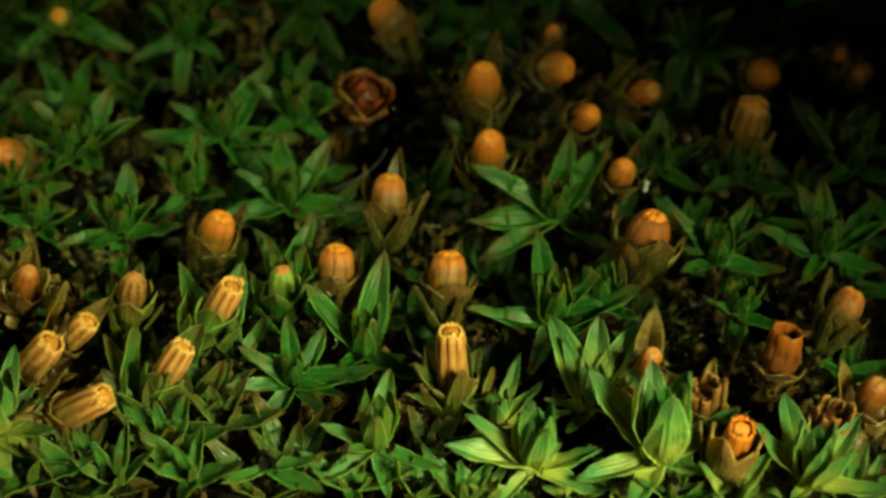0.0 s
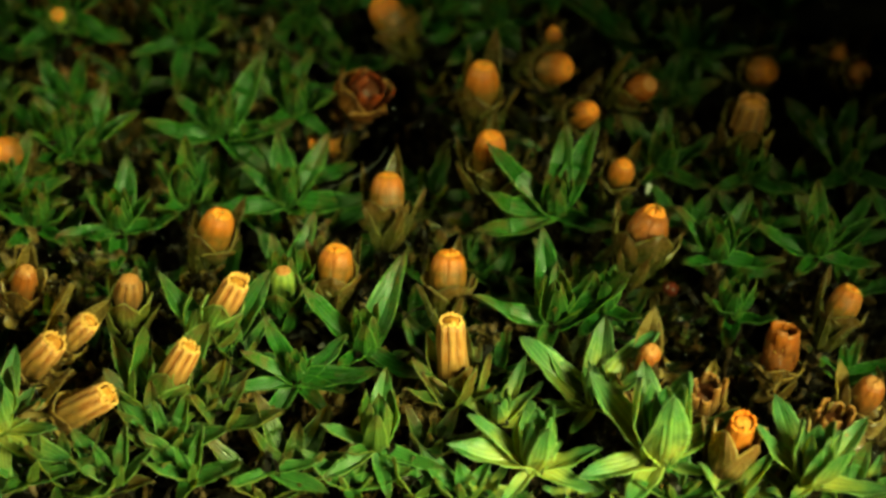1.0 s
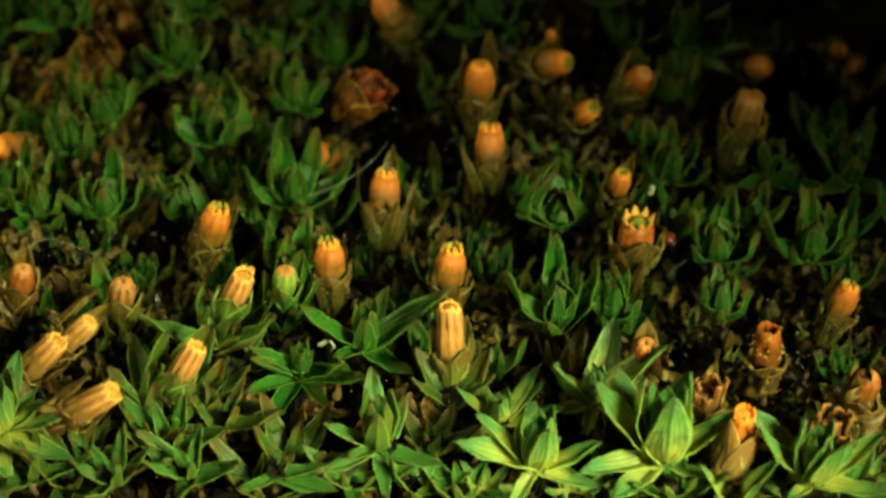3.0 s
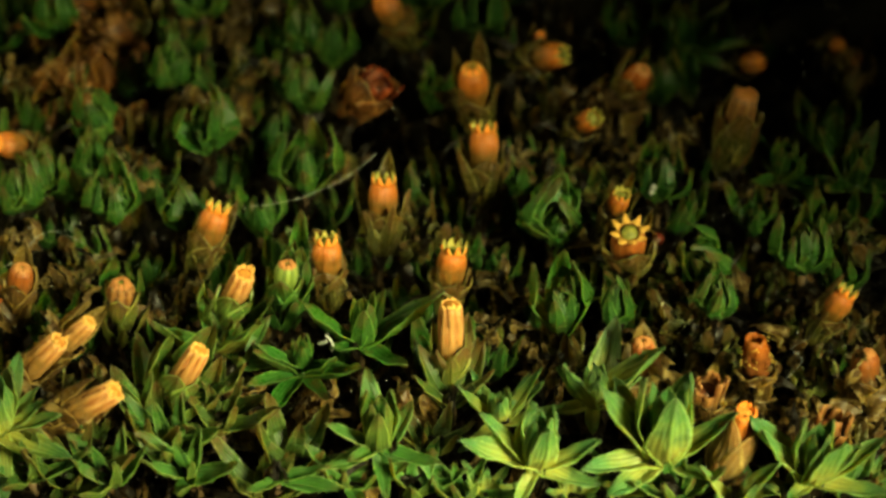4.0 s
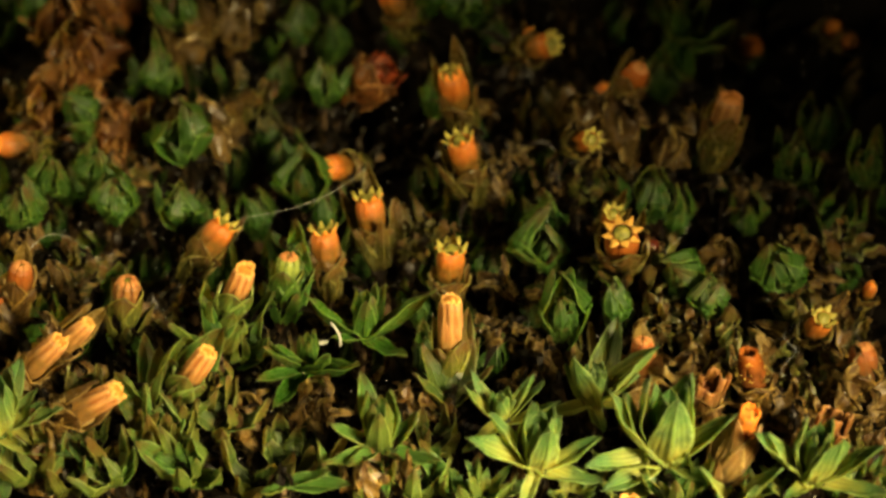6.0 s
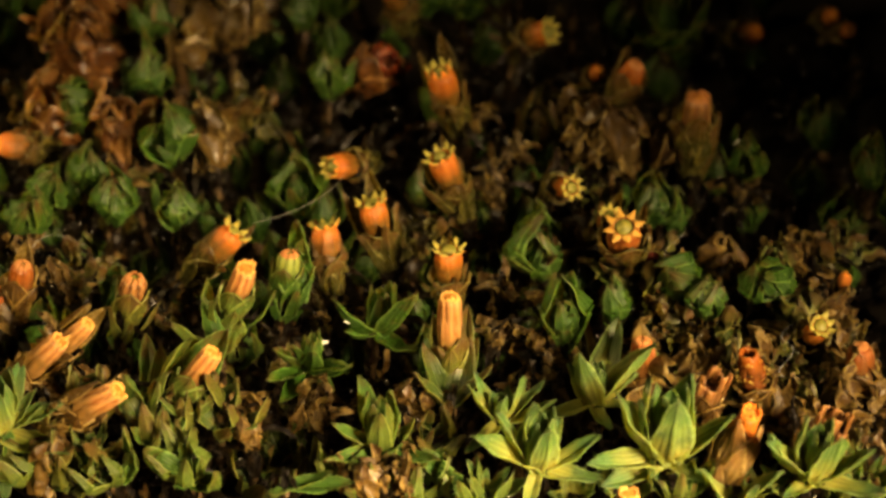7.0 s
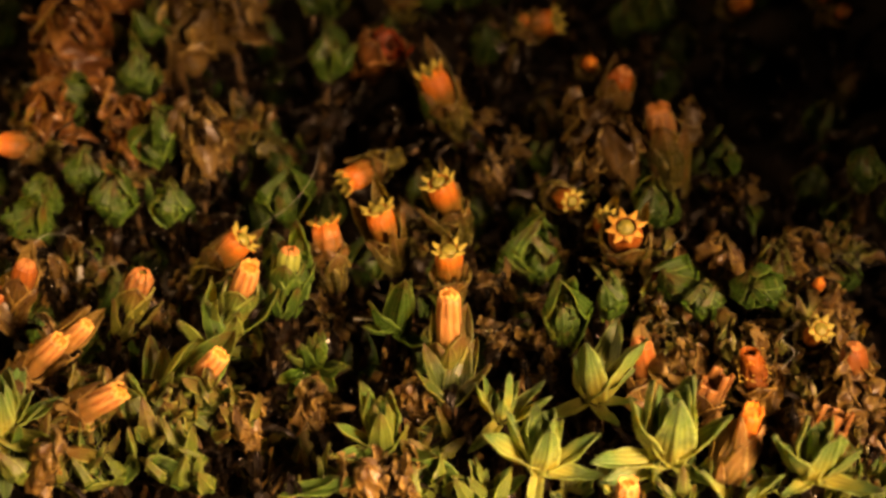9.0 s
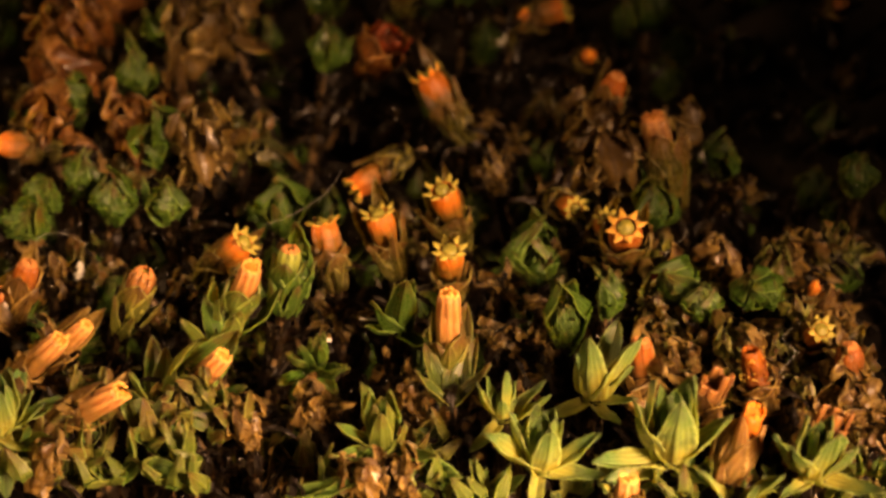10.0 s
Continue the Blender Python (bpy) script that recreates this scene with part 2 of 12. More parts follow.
def leaf_rings(length, width, keel, bow, curl, twist, thick, rng, steps=11, low=0.0, high=1.0, crumple=0.0):
    """Rings of points of a lance-shaped keeled leaf that grows along z, its upper face towards +x, from a share low to high of its length."""
    phase, rings, marks = rng.uniform(0, 6), [], []
    for i in range(steps):
        u = low + (high - low) * i / (steps - 1)
        half = width * 1.34 * (u + 0.10) ** 0.42 * max(0.0, 1 - u) ** 0.72 + 0.008 * length * (1 - u)
        turn, arc = twist * u * u, curl * (u * u + 0.6 * u)
        zc, xc = length * u, -4 * bow * length * u * (1 - u) * (1.25 - 0.5 * u)
        if abs(curl) > 0.05:
            zc, xc = length * math.sin(arc) / (1.6 * curl), xc + length * (1 - math.cos(arc)) / (1.6 * curl)
        top, under = [], []
        for v in ACROSS:
            wave = 0.045 * math.sin(8 * u + phase + 2.4 * v) + (0.02 + 0.12 * crumple) * math.sin(19 * u + 2 * phase + 5 * v)
            x = keel * half * (abs(v) ** 1.25) - 0.22 * half * max(0.0, abs(v) - 0.7) + wave * width * (0.4 + abs(v))
            y = half * v * (1 - 0.25 * keel * abs(v)) * (1 + 0.03 * math.sin(17 * u + phase))
            if crumple:
                x += crumple * width * (math.sin(7 * u + 2.6 * v + phase) + 0.7 * math.sin(13 * u - 4 * v + 2 * phase))
                y += crumple * width * 0.6 * math.sin(9 * u + 3 * v + 3 * phase)
            if abs(v) < 0.06:
                x -= 0.05 * width
            t = thick * (1.0 if abs(v) > 0.3 else 1.9) * (1 - 0.6 * u)
            c, s = math.cos(turn), math.sin(turn)
            top.append((xc + x * c - y * s, x * s + y * c, zc))
            under.append((xc + (x - t) * c - y * s, (x - t) * s + y * c, zc))
        rings.append(top + under[::-1])
        marks += [(0, v, u) for v in ACROSS] + [(0, v, u) for v in ACROSS[::-1]]
    return rings, marks


LENGTHS = (0.7, 1.0, 1.35, 1.75, 2.2)
FOLD = 0.48


@functools.lru_cache(maxsize=None)
def leaf_mesh(kind, size, variant, wide, curled, piece="whole"):
    """A leaf, or its lower or upper piece; the upper one starts at the fold, its own origin."""
    rng = random.Random(f"{kind}{size}{variant}{wide}{curled}")
    length = LENGTHS[size] * MM
    width = length * (0.195, 0.25, 0.285, 0.33)[wide] * rng.uniform(0.85, 1.12)
    if curled:
        rings, marks = leaf_rings(length * 0.95, width * rng.uniform(1.6, 2.6), rng.uniform(0.5, 1.2), 0.0, rng.choice((-1, 1, 1, 1)) * rng.uniform(0.3, 1.2), rng.uniform(-0.9, 0.9), 0.022 * MM, rng, 15, crumple=0.26)
        return grid_mesh("leaf", rings, LEAF[kind], True, 9, marks)
    keel, bow, twist = rng.uniform(0.42, 0.68) * (1.0, 1.0, 0.7, 0.75)[wide], rng.uniform(0.03, 0.075) * (1.0, 1.4, 2.1, 2.4)[wide], rng.uniform(-0.25, 0.25)
    low, high = {"whole": (0, 1), "lower": (0, FOLD + 0.05), "upper": (FOLD, 1)}[piece]
    rings, marks = leaf_rings(length, width, keel, bow, 0.0, twist, 0.020 * MM, rng, 12 if piece == "whole" else 8, low, high, 0.035 if wide < 2 else 0.01)
    if piece == "upper":
        rings = [[(x, y, z - FOLD * length) for x, y, z in ring] for ring in rings]
    return grid_mesh("leaf", rings, LEAF[kind], True, 9, marks)


def leaf_object(kind, length, rng, parent, wide=0, curled=False, folding=False):
    """A leaf under its shoot; a folding one has a leaf tip of its own. Returns both."""
    size = min(range(len(LENGTHS)), key=lambda i: abs(LENGTHS[i] - length))
    variant = rng.randrange(4)
    ob = new("leaf", leaf_mesh(kind, size, variant, wide, curled, "lower" if folding else "whole"))
    ob.parent = parent
    ob.scale = [length / LENGTHS[size]] * 3
    tip = None
    if folding:
        tip = new("leaf_tip", leaf_mesh(kind, size, variant, wide, curled, "upper"))
        tip.parent = ob
        tip.location = (0, 0, FOLD * LENGTHS[size] * MM)
    return ob, tip


MOVES = []


def moving(ob, rows):
    """Note a thing's or part's path for motions(), with one constant pose left unkeyed."""
    ob.matrix_basis = rows[0][1] @ Matrix.Diagonal((*ob.scale, 1))
    if len(rows) > 1:
        MOVES.append((ob, rows))


def stand(x, y, z, ax, ay, az, spin=0.0):
    """The pose of a thing at a place in millimetres whose own z axis points along (ax, ay, az)."""
    up = Vector((ax, ay, az)).normalized()
    side = Vector((1, 0, 0)) - up * up.x
    side.normalize()
    turn = Matrix((side, up.cross(side), up)).transposed().to_4x4()
    return Matrix.Translation((x * MM, y * MM, z * MM)) @ turn @ Matrix.Rotation(radians(spin), 4, "Z")


def leaf_pose(az, polar, base=0.06, height=0.0):
    """In the shoot's space: a leaf at an azimuth, tilted from the shoot's axis by polar degrees, its upper face inwards."""
    a, p = radians(az), radians(polar)
    out, axis = Vector((math.cos(a), math.sin(a), 0)), Vector((0, 0, 1))
    along = out * math.sin(p) + axis * math.cos(p)
    face = axis * math.sin(p) - out * math.cos(p)
    m = Matrix((face, along.cross(face), along)).transposed().to_4x4()
    return Matrix.Translation((out * base + axis * height) * MM) @ m


@functools.lru_cache(maxsize=None)
def stem_mesh(length, variant):
    rng, rings = random.Random(variant), []
    bx, by = rng.uniform(-0.3, 0.3), rng.uniform(-0.3, 0.3)
    for i in range(9):
        u = i / 8
        r = (0.085 + 0.03 * math.sin(7 * u + variant)) * (1 - 0.2 * u)
        rings.append([((bx * u * u + r * math.cos(a)) * MM, (by * u * u + r * math.sin(a)) * MM, -length * u * MM) for a in np.linspace(0, 2 * math.pi, 8)[:-1]])
    return grid_mesh("stem", rings, [STEM], True)


@functools.lru_cache(maxsize=None)
def old_leaves_mesh(kind, depth, variant):
    """The withered leaves that clothe a stem below its green top, in one mesh."""
    rng, found = random.Random(100 + variant), []
    for i in range(16):
        length = rng.uniform(0.7, 1.15)
        found.append((leaf_pose(137.5 * i + rng.uniform(-20, 20), rng.uniform(18, 62), 0.06, -0.25 - (depth - 0.4) * i / 16), length))
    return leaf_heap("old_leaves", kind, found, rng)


def leaf_heap(name, kind, places, rng):
    """Many crumpled leaves joined into one mesh; places: poses and lengths in millimetres."""
    verts, faces, slots, marks = [], [], [], []
    for m, size in places:
        length = size * MM
        rings, own = leaf_rings(length, 0.22 * length, rng.uniform(0.4, 1.0), 0, rng.choice((-1, 1)) * rng.uniform(0.4, 1.7), rng.uniform(-1.6, 1.6), 0.02 * MM, rng, 9, crumple=0.2)
        start, n = len(verts), len(rings[0])
        verts += [m @ Vector(p) for ring in rings for p in ring]
        marks += own
        for a in range(len(rings) - 1):
            for j in range(n):
                faces.append((start + a * n + j, start + a * n + (j + 1) % n, start + (a + 1) * n + (j + 1) % n, start + (a + 1) * n + j))
                slots.append(1 if j >= 9 else 0)
    me = bpy.data.meshes.new(name)
    me.from_pydata(verts, [], faces)
    return finished(me, LEAF[kind], slots, marks)


def clothe(thing, rng, depth=3.2, old="brown"):
    stem = new("stem", stem_mesh(depth, rng.randrange(4)))
    stem.parent = thing
    if old:
        rest = tagged(new("old_leaves", old_leaves_mesh("withered" if old == "brown" else old, depth, rng.randrange(4))), "withered brown leaves round the stem, darkened for shade", kind="stuff")
        rest.parent = thing
        rest.rotation_euler = (0, 0, rng.uniform(0, 6.28))


def shoot(label, kind, rows, opening, leaves, wide=0, curled=False, old="brown", depth=3.2, curl=0):
    """A leafy moss shoot. rows: (t, x, y, z, axis x, y, z); opening: (t, share); leaves: (azimuth, polar, azimuth, polar, length) open and shut.
    curl: degrees by which the leaf tips fold in as the leaves shut."""
    rng = random.Random(label + repr(rows[0]))
    thing = tagged(new("moss_shoot"), label, "moss shoot", "shoots of the moss mat")
    moving(thing, [(r[0], stand(*r[1:])) for r in rows])
    for a0, p0, a1, p1, length, *own in leaves:
        ob, tip = leaf_object(kind, length, rng, thing, own[0] if own else wide, curled, curl > 0)
        high, lag = rng.uniform(-0.55, 0.1) if curled else rng.uniform(-0.05, 0.08), rng.uniform(-0.08, 0.08)
        wide_base = rng.uniform(0.04, 0.42) if curled else 0.05
        shares = [(t, min(1.0, max(0.0, s + lag * 4 * s * (1 - s)))) for t, s in opening]
        roll = 0.0
        if curl >= 60:
            loose = rng.random() < (0.22 if rows[-1][2] > -3 else 0.8)
            roll, p1, a1 = rng.uniform(-50, 50) if loose else rng.uniform(-14, 14), p1 + (rng.uniform(-4, 26) if loose else rng.uniform(-4, 6)), a1 + rng.uniform(-20, 20)
        moving(ob, [(t, leaf_pose(a1 + (a0 - a1) * s, p1 + (p0 - p1) * s, wide_base, high) @ pose(0, 0, 0, 0, 0, roll * (1 - s))) for t, s in shares])
        if tip:
            z, bent, turned = tip.location.z, curl * rng.uniform(0.6, 1.25), curl * rng.uniform(-0.6, 0.6)
            if curl >= 60 and not loose:
                bent, turned = min(85.0, 2 * p1 + rng.uniform(4, 22)), rng.uniform(-16, 16)
            moving(tip, [(t, pose(0, 0, z, 0, bent * (1 - s) - 3, turned * (1 - s))) for t, s in shares])
    clothe(thing, rng, depth, old)
    return thing


def spiral(rng, n, length, wide_open=66, shut=14):
    """Leaves in a spiral: the outer ones longer and more spreading, the inner ones short and steep."""
    found = []
    for i in range(n):
        u = i / max(1, n - 1)
        a = 137.5 * i + rng.uniform(-14, 14)
        found.append((a, wide_open * (1 - 0.72 * u) + rng.uniform(-8, 8), a + rng.uniform(-25, 25), shut + rng.uniform(0, 14) * (1 - u), length * (1 - 0.35 * u) * rng.uniform(0.88, 1.1)))
    return found


# ---- capsules ----
def profile(s, mouth):
    """The radius of a capsule at a share s of its height: a cylinder with a wide mouth, or an egg widest just above its middle."""
    if mouth > 0.78:
        return 0.62 + 0.38 * math.sin(math.pi / 2 * s / 0.3) if s < 0.3 else 1 - (1 - mouth) * ((s - 0.3) / 0.7) ** 1.5
    if s < 0.5:
        return 0.60 + 0.40 * math.sin(math.pi / 2 * s / 0.5) ** 0.8
    return mouth + (1 - mouth) * math.cos(math.pi / 2 * (s - 0.5) / 0.5) ** 0.62


@functools.lru_cache(maxsize=None)
def rib_mesh(kind, radius, length, mouth, variant):
    bulge, half, rings = {"tan": 0.12, "brown": 0.10, "auburn": 0.035}.get(kind, 0.016), 22.3 if kind == "tan" else 23.0, []
    for i in range(14):
        s = i / 13
        r = radius * profile(s, mouth) * (1 + {"tan": 0.05, "auburn": 0.07}.get(kind, 0.02) * math.sin((11 if kind == "auburn" else 7) * s + 2.1 * variant) * math.sin(math.pi * s))
        outer, inner = [], []
        for j in range(7):
            v = j / 6 * 2 - 1
            a = radians(half) * v
            ro = r * (1.0 + bulge * math.cos(v * math.pi / 2) ** 2 * (0.4 + s))
            outer.append((ro * math.cos(a) * MM, ro * math.sin(a) * MM, length * s * MM))
            ri = max(0.02, ro - 0.035)
            inner.append((ri * math.cos(a) * MM, ri * math.sin(a) * MM, length * s * MM))
        rings.append(outer + inner[::-1])
    return grid_mesh("rib", rings, [HUSK[kind]], True)


@functools.lru_cache(maxsize=None)
def tooth_mesh(kind, base, length):
    rings = []
    for i in range(6):
        u = i / 5
        half = base * (1 - u) ** 0.85 + 0.012
        bow = 0.16 * length * math.sin(math.pi * u * 0.9)
        rings.append([((bow + d) * MM, w * MM, length * u * MM) for d, w in ((0.012, -half), (0.026, 0), (0.012, half), (-0.012, half * 0.9), (-0.012, -half * 0.9))])
    me = grid_mesh("tooth", rings, [TOOTH[kind], TOOTH[kind if kind in ("brown", "pale") else "orange"]], True)
    for face in me.polygons:
        if face.normal.x > 0.5:
            face.material_index = 1
    return me


@functools.lru_cache(maxsize=None)
def core_mesh(radius, length, mouth, hollow):
    """The sac inside: sunk in an old capsule, a crumbly plug level with a wide mouth, a low dome under the teeth of a narrow one."""
    rng, rings, wide = random.Random(length), [], 0.64 if mouth > 0.7 else 0.54
    for i in range(10):
        s = i / 9 * (0.62 if hollow else 1.0 if mouth > 0.7 else 0.98)
        r = radius * profile(s, mouth) * wide
        rings.append([(r * math.cos(a) * MM, r * math.sin(a) * MM, length * s * MM) for a in np.linspace(0, 2 * math.pi, 17)[:-1]])
    if not hollow:
        for k in (0.86, 0.6, 0.34, 0.08):
            rings.append([(p[0] * k, p[1] * k, rings[9][0][2] + radius * (0.16 * (1 - k) + (rng.uniform(-0.04, 0.05) if mouth > 0.7 else 0)) * MM) for p in rings[9]])
    return grid_mesh("spore_sac", rings, [CORE_DARK if hollow else CORE if mouth > 0.7 else CORE_GREEN], True)


@functools.lru_cache(maxsize=None)
def wrap_mesh(kind, radius, length, mouth, share, variant):
    """A broad leaf wrapped round the lower share of a capsule, its tip a little proud of the wall."""
    rng, rings, marks = random.Random(f"{length}{variant}"), [], []
    phase, flare, foot = rng.uniform(0, 6), rng.uniform(0.0, 0.14), -0.35
    for i in range(12):
        u = i / 11
        z = foot + (length * share * (1 - 0.12 * (variant % 3)) - foot) * u
        r = radius * profile(max(0.0, z / length), mouth) * 1.05 * min(1.0, 0.75 + 0.25 * (z - foot) / -foot) + 0.025
        r += radius * flare * max(0.0, u - 0.5) ** 1.4 + 0.015 * variant
        half = radians(78) * min(1.0, 0.7 + 0.7 * u) * max(0.0, 1 - u ** 2.6) ** 0.7 + 0.01
        inner, outer = [], []
        for v in ACROSS:
            a = half * v
            wave = 0.07 * radius * math.sin(9 * u + phase + 4 * v) + 0.05 * radius * math.sin(19 * u - 6 * v + phase) + 0.06 * radius * math.sin(13 * v + phase) * u
            for found, q in ((inner, r + wave), (outer, r + wave + 0.022)):
                found.append((q * math.cos(a) * MM, q * math.sin(a) * MM, (z + 0.1 * wave) * MM))
        rings.append(inner + outer[::-1])
        marks += [(0, v, u) for v in ACROSS] + [(0, v, u) for v in ACROSS[::-1]]
    return grid_mesh("sheath_leaf", rings, LEAF[kind], True, 9, marks)


def grain_mesh(name, materials, places, size):
    """Many tiny eight-sided grains, joined; places in millimetres."""
    verts, faces, rng = [], [], random.Random(name)
    for x, y, z in places:
        n, r = len(verts), size * rng.uniform(0.6, 1.4)
        verts += [((x + a) * MM, (y + b) * MM, (z + c) * MM) for a, b, c in ((r, 0, 0), (0, r, 0), (-r, 0, 0), (0, -r, 0), (0, 0, r), (0, 0, -r))]
        faces += [(n + i, n + (i + 1) % 4, n + 4) for i in range(4)] + [(n + (i + 1) % 4, n + i, n + 5) for i in range(4)]
    me = bpy.data.meshes.new(name)
    me.from_pydata(verts, [], faces)
    for m in materials:
        me.materials.append(m)
    return me


def on_capsule(rng, radius, length, mouth):
    s, a = rng.uniform(0.35, 1.0), rng.uniform(0, 6.28)
    r = radius * profile(s, mouth) * 0.90
    return r * math.cos(a), r * math.sin(a), length * s


def capsule(label, kind, rows, length, radius, shrink, teeth, leaves, sheath="olive", tooth="yellow", mouth=0.62, hollow=False, spores=0, wraps=0.60, spread=6, flare=0):
    """A fruiting shoot: an eight-ribbed capsule that narrows as it dries. shrink: (t, share of the radius lost); teeth: (t, degrees out) or ()."""
    rng = random.Random(label + repr(rows[0]))
    thing = tagged(new("fruiting_moss_shoot"), label, "moss capsule", "capsules of the moss mat")
    moving(thing, [(r[0], stand(*r[1:])) for r in rows])
    spin = rng.uniform(0, 45)
    core = new("spore_sac", core_mesh(radius, length, mouth, hollow))
    core.parent = thing
    for i in range(8):
        a = spin + 45 * i
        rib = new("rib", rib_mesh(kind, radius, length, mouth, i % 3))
        rib.parent = thing
        own, lean = rng.uniform(0.85, 1.15), rng.uniform(-7, 9) if hollow and not spores else 0.0
        rib.scale.z = rng.uniform(0.72, 1.08) if hollow and not spores else rng.uniform(0.95, 1.03) if mouth > 0.7 else 1.0
        moving(rib, [(t, Matrix.Rotation(radians(a), 4, "Z") @ pose(-radius * s * own * MM, 0, 0, 0, (20.0 if mouth < 0.7 else -3.0) * s * own + lean, 0)) for t, s in shrink])
        if teeth:
            r, many = radius * mouth, mouth > 0.7
            for aside in ((-11, 11) if many else (0,)):
                ob = new("tooth", tooth_mesh(tooth, r * (0.19 if many else 0.36), r * (0.40 if many else 0.84)))
                ob.parent = rib
                own = rng.uniform(-9, 9)
                ob.scale.z = rng.uniform(0.5, 1.6) if many else rng.uniform(0.9, 1.08)
                moving(ob, [(t, Matrix.Rotation(radians(aside), 4, "Z") @ pose((r - 0.02) * MM, 0, (length - 0.01) * MM, 0, d + own, 0)) for t, d in teeth])
    end = max(0.05, shrink[-1][1])
    first, cover, sink = rng.uniform(0, 90), wraps, 0.14 * length if kind == "orange" else 0.0
    for i in range(5):
        ob = new("sheath_leaf", wrap_mesh(sheath, radius, length, mouth, cover, i))
        ob.parent = thing
        a, lean = first + 72 * i + rng.uniform(-14, 14), rng.uniform(0.75, 1.25) * spread
        ob.scale.z = rng.uniform(0.82, 1.15)
        moving(ob, [(t, Matrix.Rotation(radians(a), 4, "Z") @ pose(-radius * s * 0.75 * MM, 0, -sink * s / end * MM, 0, lean * (1 - s / end) + 9 * s + flare, 0)) for t, s in shrink])
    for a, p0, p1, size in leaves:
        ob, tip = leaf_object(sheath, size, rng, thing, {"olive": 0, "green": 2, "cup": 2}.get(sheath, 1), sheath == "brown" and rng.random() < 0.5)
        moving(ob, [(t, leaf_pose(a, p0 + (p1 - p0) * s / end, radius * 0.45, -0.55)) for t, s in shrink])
    if spores:
        grains = tagged(new("spore_dust", grain_mesh("spore_dust", [SPORE], [on_capsule(rng, radius, length, mouth) for i in range(spores)], 0.016)), "golden grains of spores", kind="stuff")
        grains.parent = thing
    clothe(thing, rng, 3.0 if min(r[6] for r in rows) > 0.5 else 0.8, "brown")
    return thing


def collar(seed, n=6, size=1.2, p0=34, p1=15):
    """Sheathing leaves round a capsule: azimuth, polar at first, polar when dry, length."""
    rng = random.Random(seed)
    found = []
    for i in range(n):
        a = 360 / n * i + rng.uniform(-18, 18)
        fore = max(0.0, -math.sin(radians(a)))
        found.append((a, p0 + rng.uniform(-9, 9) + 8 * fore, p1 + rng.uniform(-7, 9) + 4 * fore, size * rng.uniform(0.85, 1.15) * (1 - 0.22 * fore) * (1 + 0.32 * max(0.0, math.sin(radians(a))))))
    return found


# ---- the ground under the mat ----
def ground_sheet():
    steps = [-60, -40, -25] + list(np.linspace(-16, 16, 65)) + [25, 40, 60]
    verts = []
    for y in steps:
        for x in steps:
            h = noise.noise(Vector((x, y, 0)) * 0.5) * 0.7 + noise.noise(Vector((x, y, 7)) * 1.7) * 0.3
            verts.append((x * MM, y * MM, (-4.6 + h) * MM))
    n = len(steps)
    faces = [(j * n + i, j * n + i + 1, (j + 1) * n + i + 1, (j + 1) * n + i) for j in range(n - 1) for i in range(n - 1)]
    me = bpy.data.meshes.new("ground")
    me.from_pydata(verts, [], faces)
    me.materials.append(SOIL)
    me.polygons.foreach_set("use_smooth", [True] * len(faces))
    tagged(new("ground", me), "soil beneath the moss mat, near-black for the shade there", "ground", kind="structure")


ground_sheet()


def litter(label, kind, count, seed, low, high, near, far):
    """Fallen and lower leaves between the stems, one mesh."""
    rng, found = random.Random(seed), []
    for i in range(count):
        m = Matrix.Translation((rng.uniform(-11, 11) * MM, rng.uniform(near, far) * MM, rng.uniform(low, high) * MM)) @ leaf_pose(rng.uniform(0, 360), rng.uniform(15, 95))
        found.append((m, rng.uniform(0.6, 1.3)))
    tagged(new("leaf_litter", leaf_heap("leaf_litter", kind, found, rng)), label, "leaf litter", kind="stuff")


litter("dead brown moss leaves lying on the soil, darkened for shade", "withered", 1200, 3, -4.4, -2.4, -9.5, 13)
litter("crumpled brown lower leaves of the moss mat", "brown", 260, 4, -3.3, -2.0, -9.0, -1.0)
litter("crumpled olive lower leaves of the moss mat", "olive", 260, 5, -3.3, -1.9, -9.0, -0.5)

# ---- the fruiting shoots and leafy shoots, in millimetres ----
capsule("ripe orange capsule with pale ribs rising from olive sheathing leaves", "orange", [(0, 0.81, 4.58, 0.1, 0.061, 0.052, 0.997), (2.5, 0.76, 4.68, 0.1, 0.071, 0.038, 0.997), (4.5, 0.66, 4.58, 0.1, -0.121, -0.04, 0.992), (5.5, 0.5, 4.47, 0.1, -0.171, -0.033, 0.985), (7.5, 0.2, 4.68, 0.1, -0.303, -0.036, 0.952), (10, 0.26, 4.36, 0.1, -0.513, 0.359, 0.78)],
        1.22, 0.38, [(0, 0), (1, 0.06), (2.5, 0.3), (4.5, 0.49), (7, 0.54), (10, 0.56)], [(0, -84), (4.5, -50), (5.5, -35), (7.5, 0), (10, 20)], collar(1, 5, 1.7, 18, 6), "olive", "yellow")
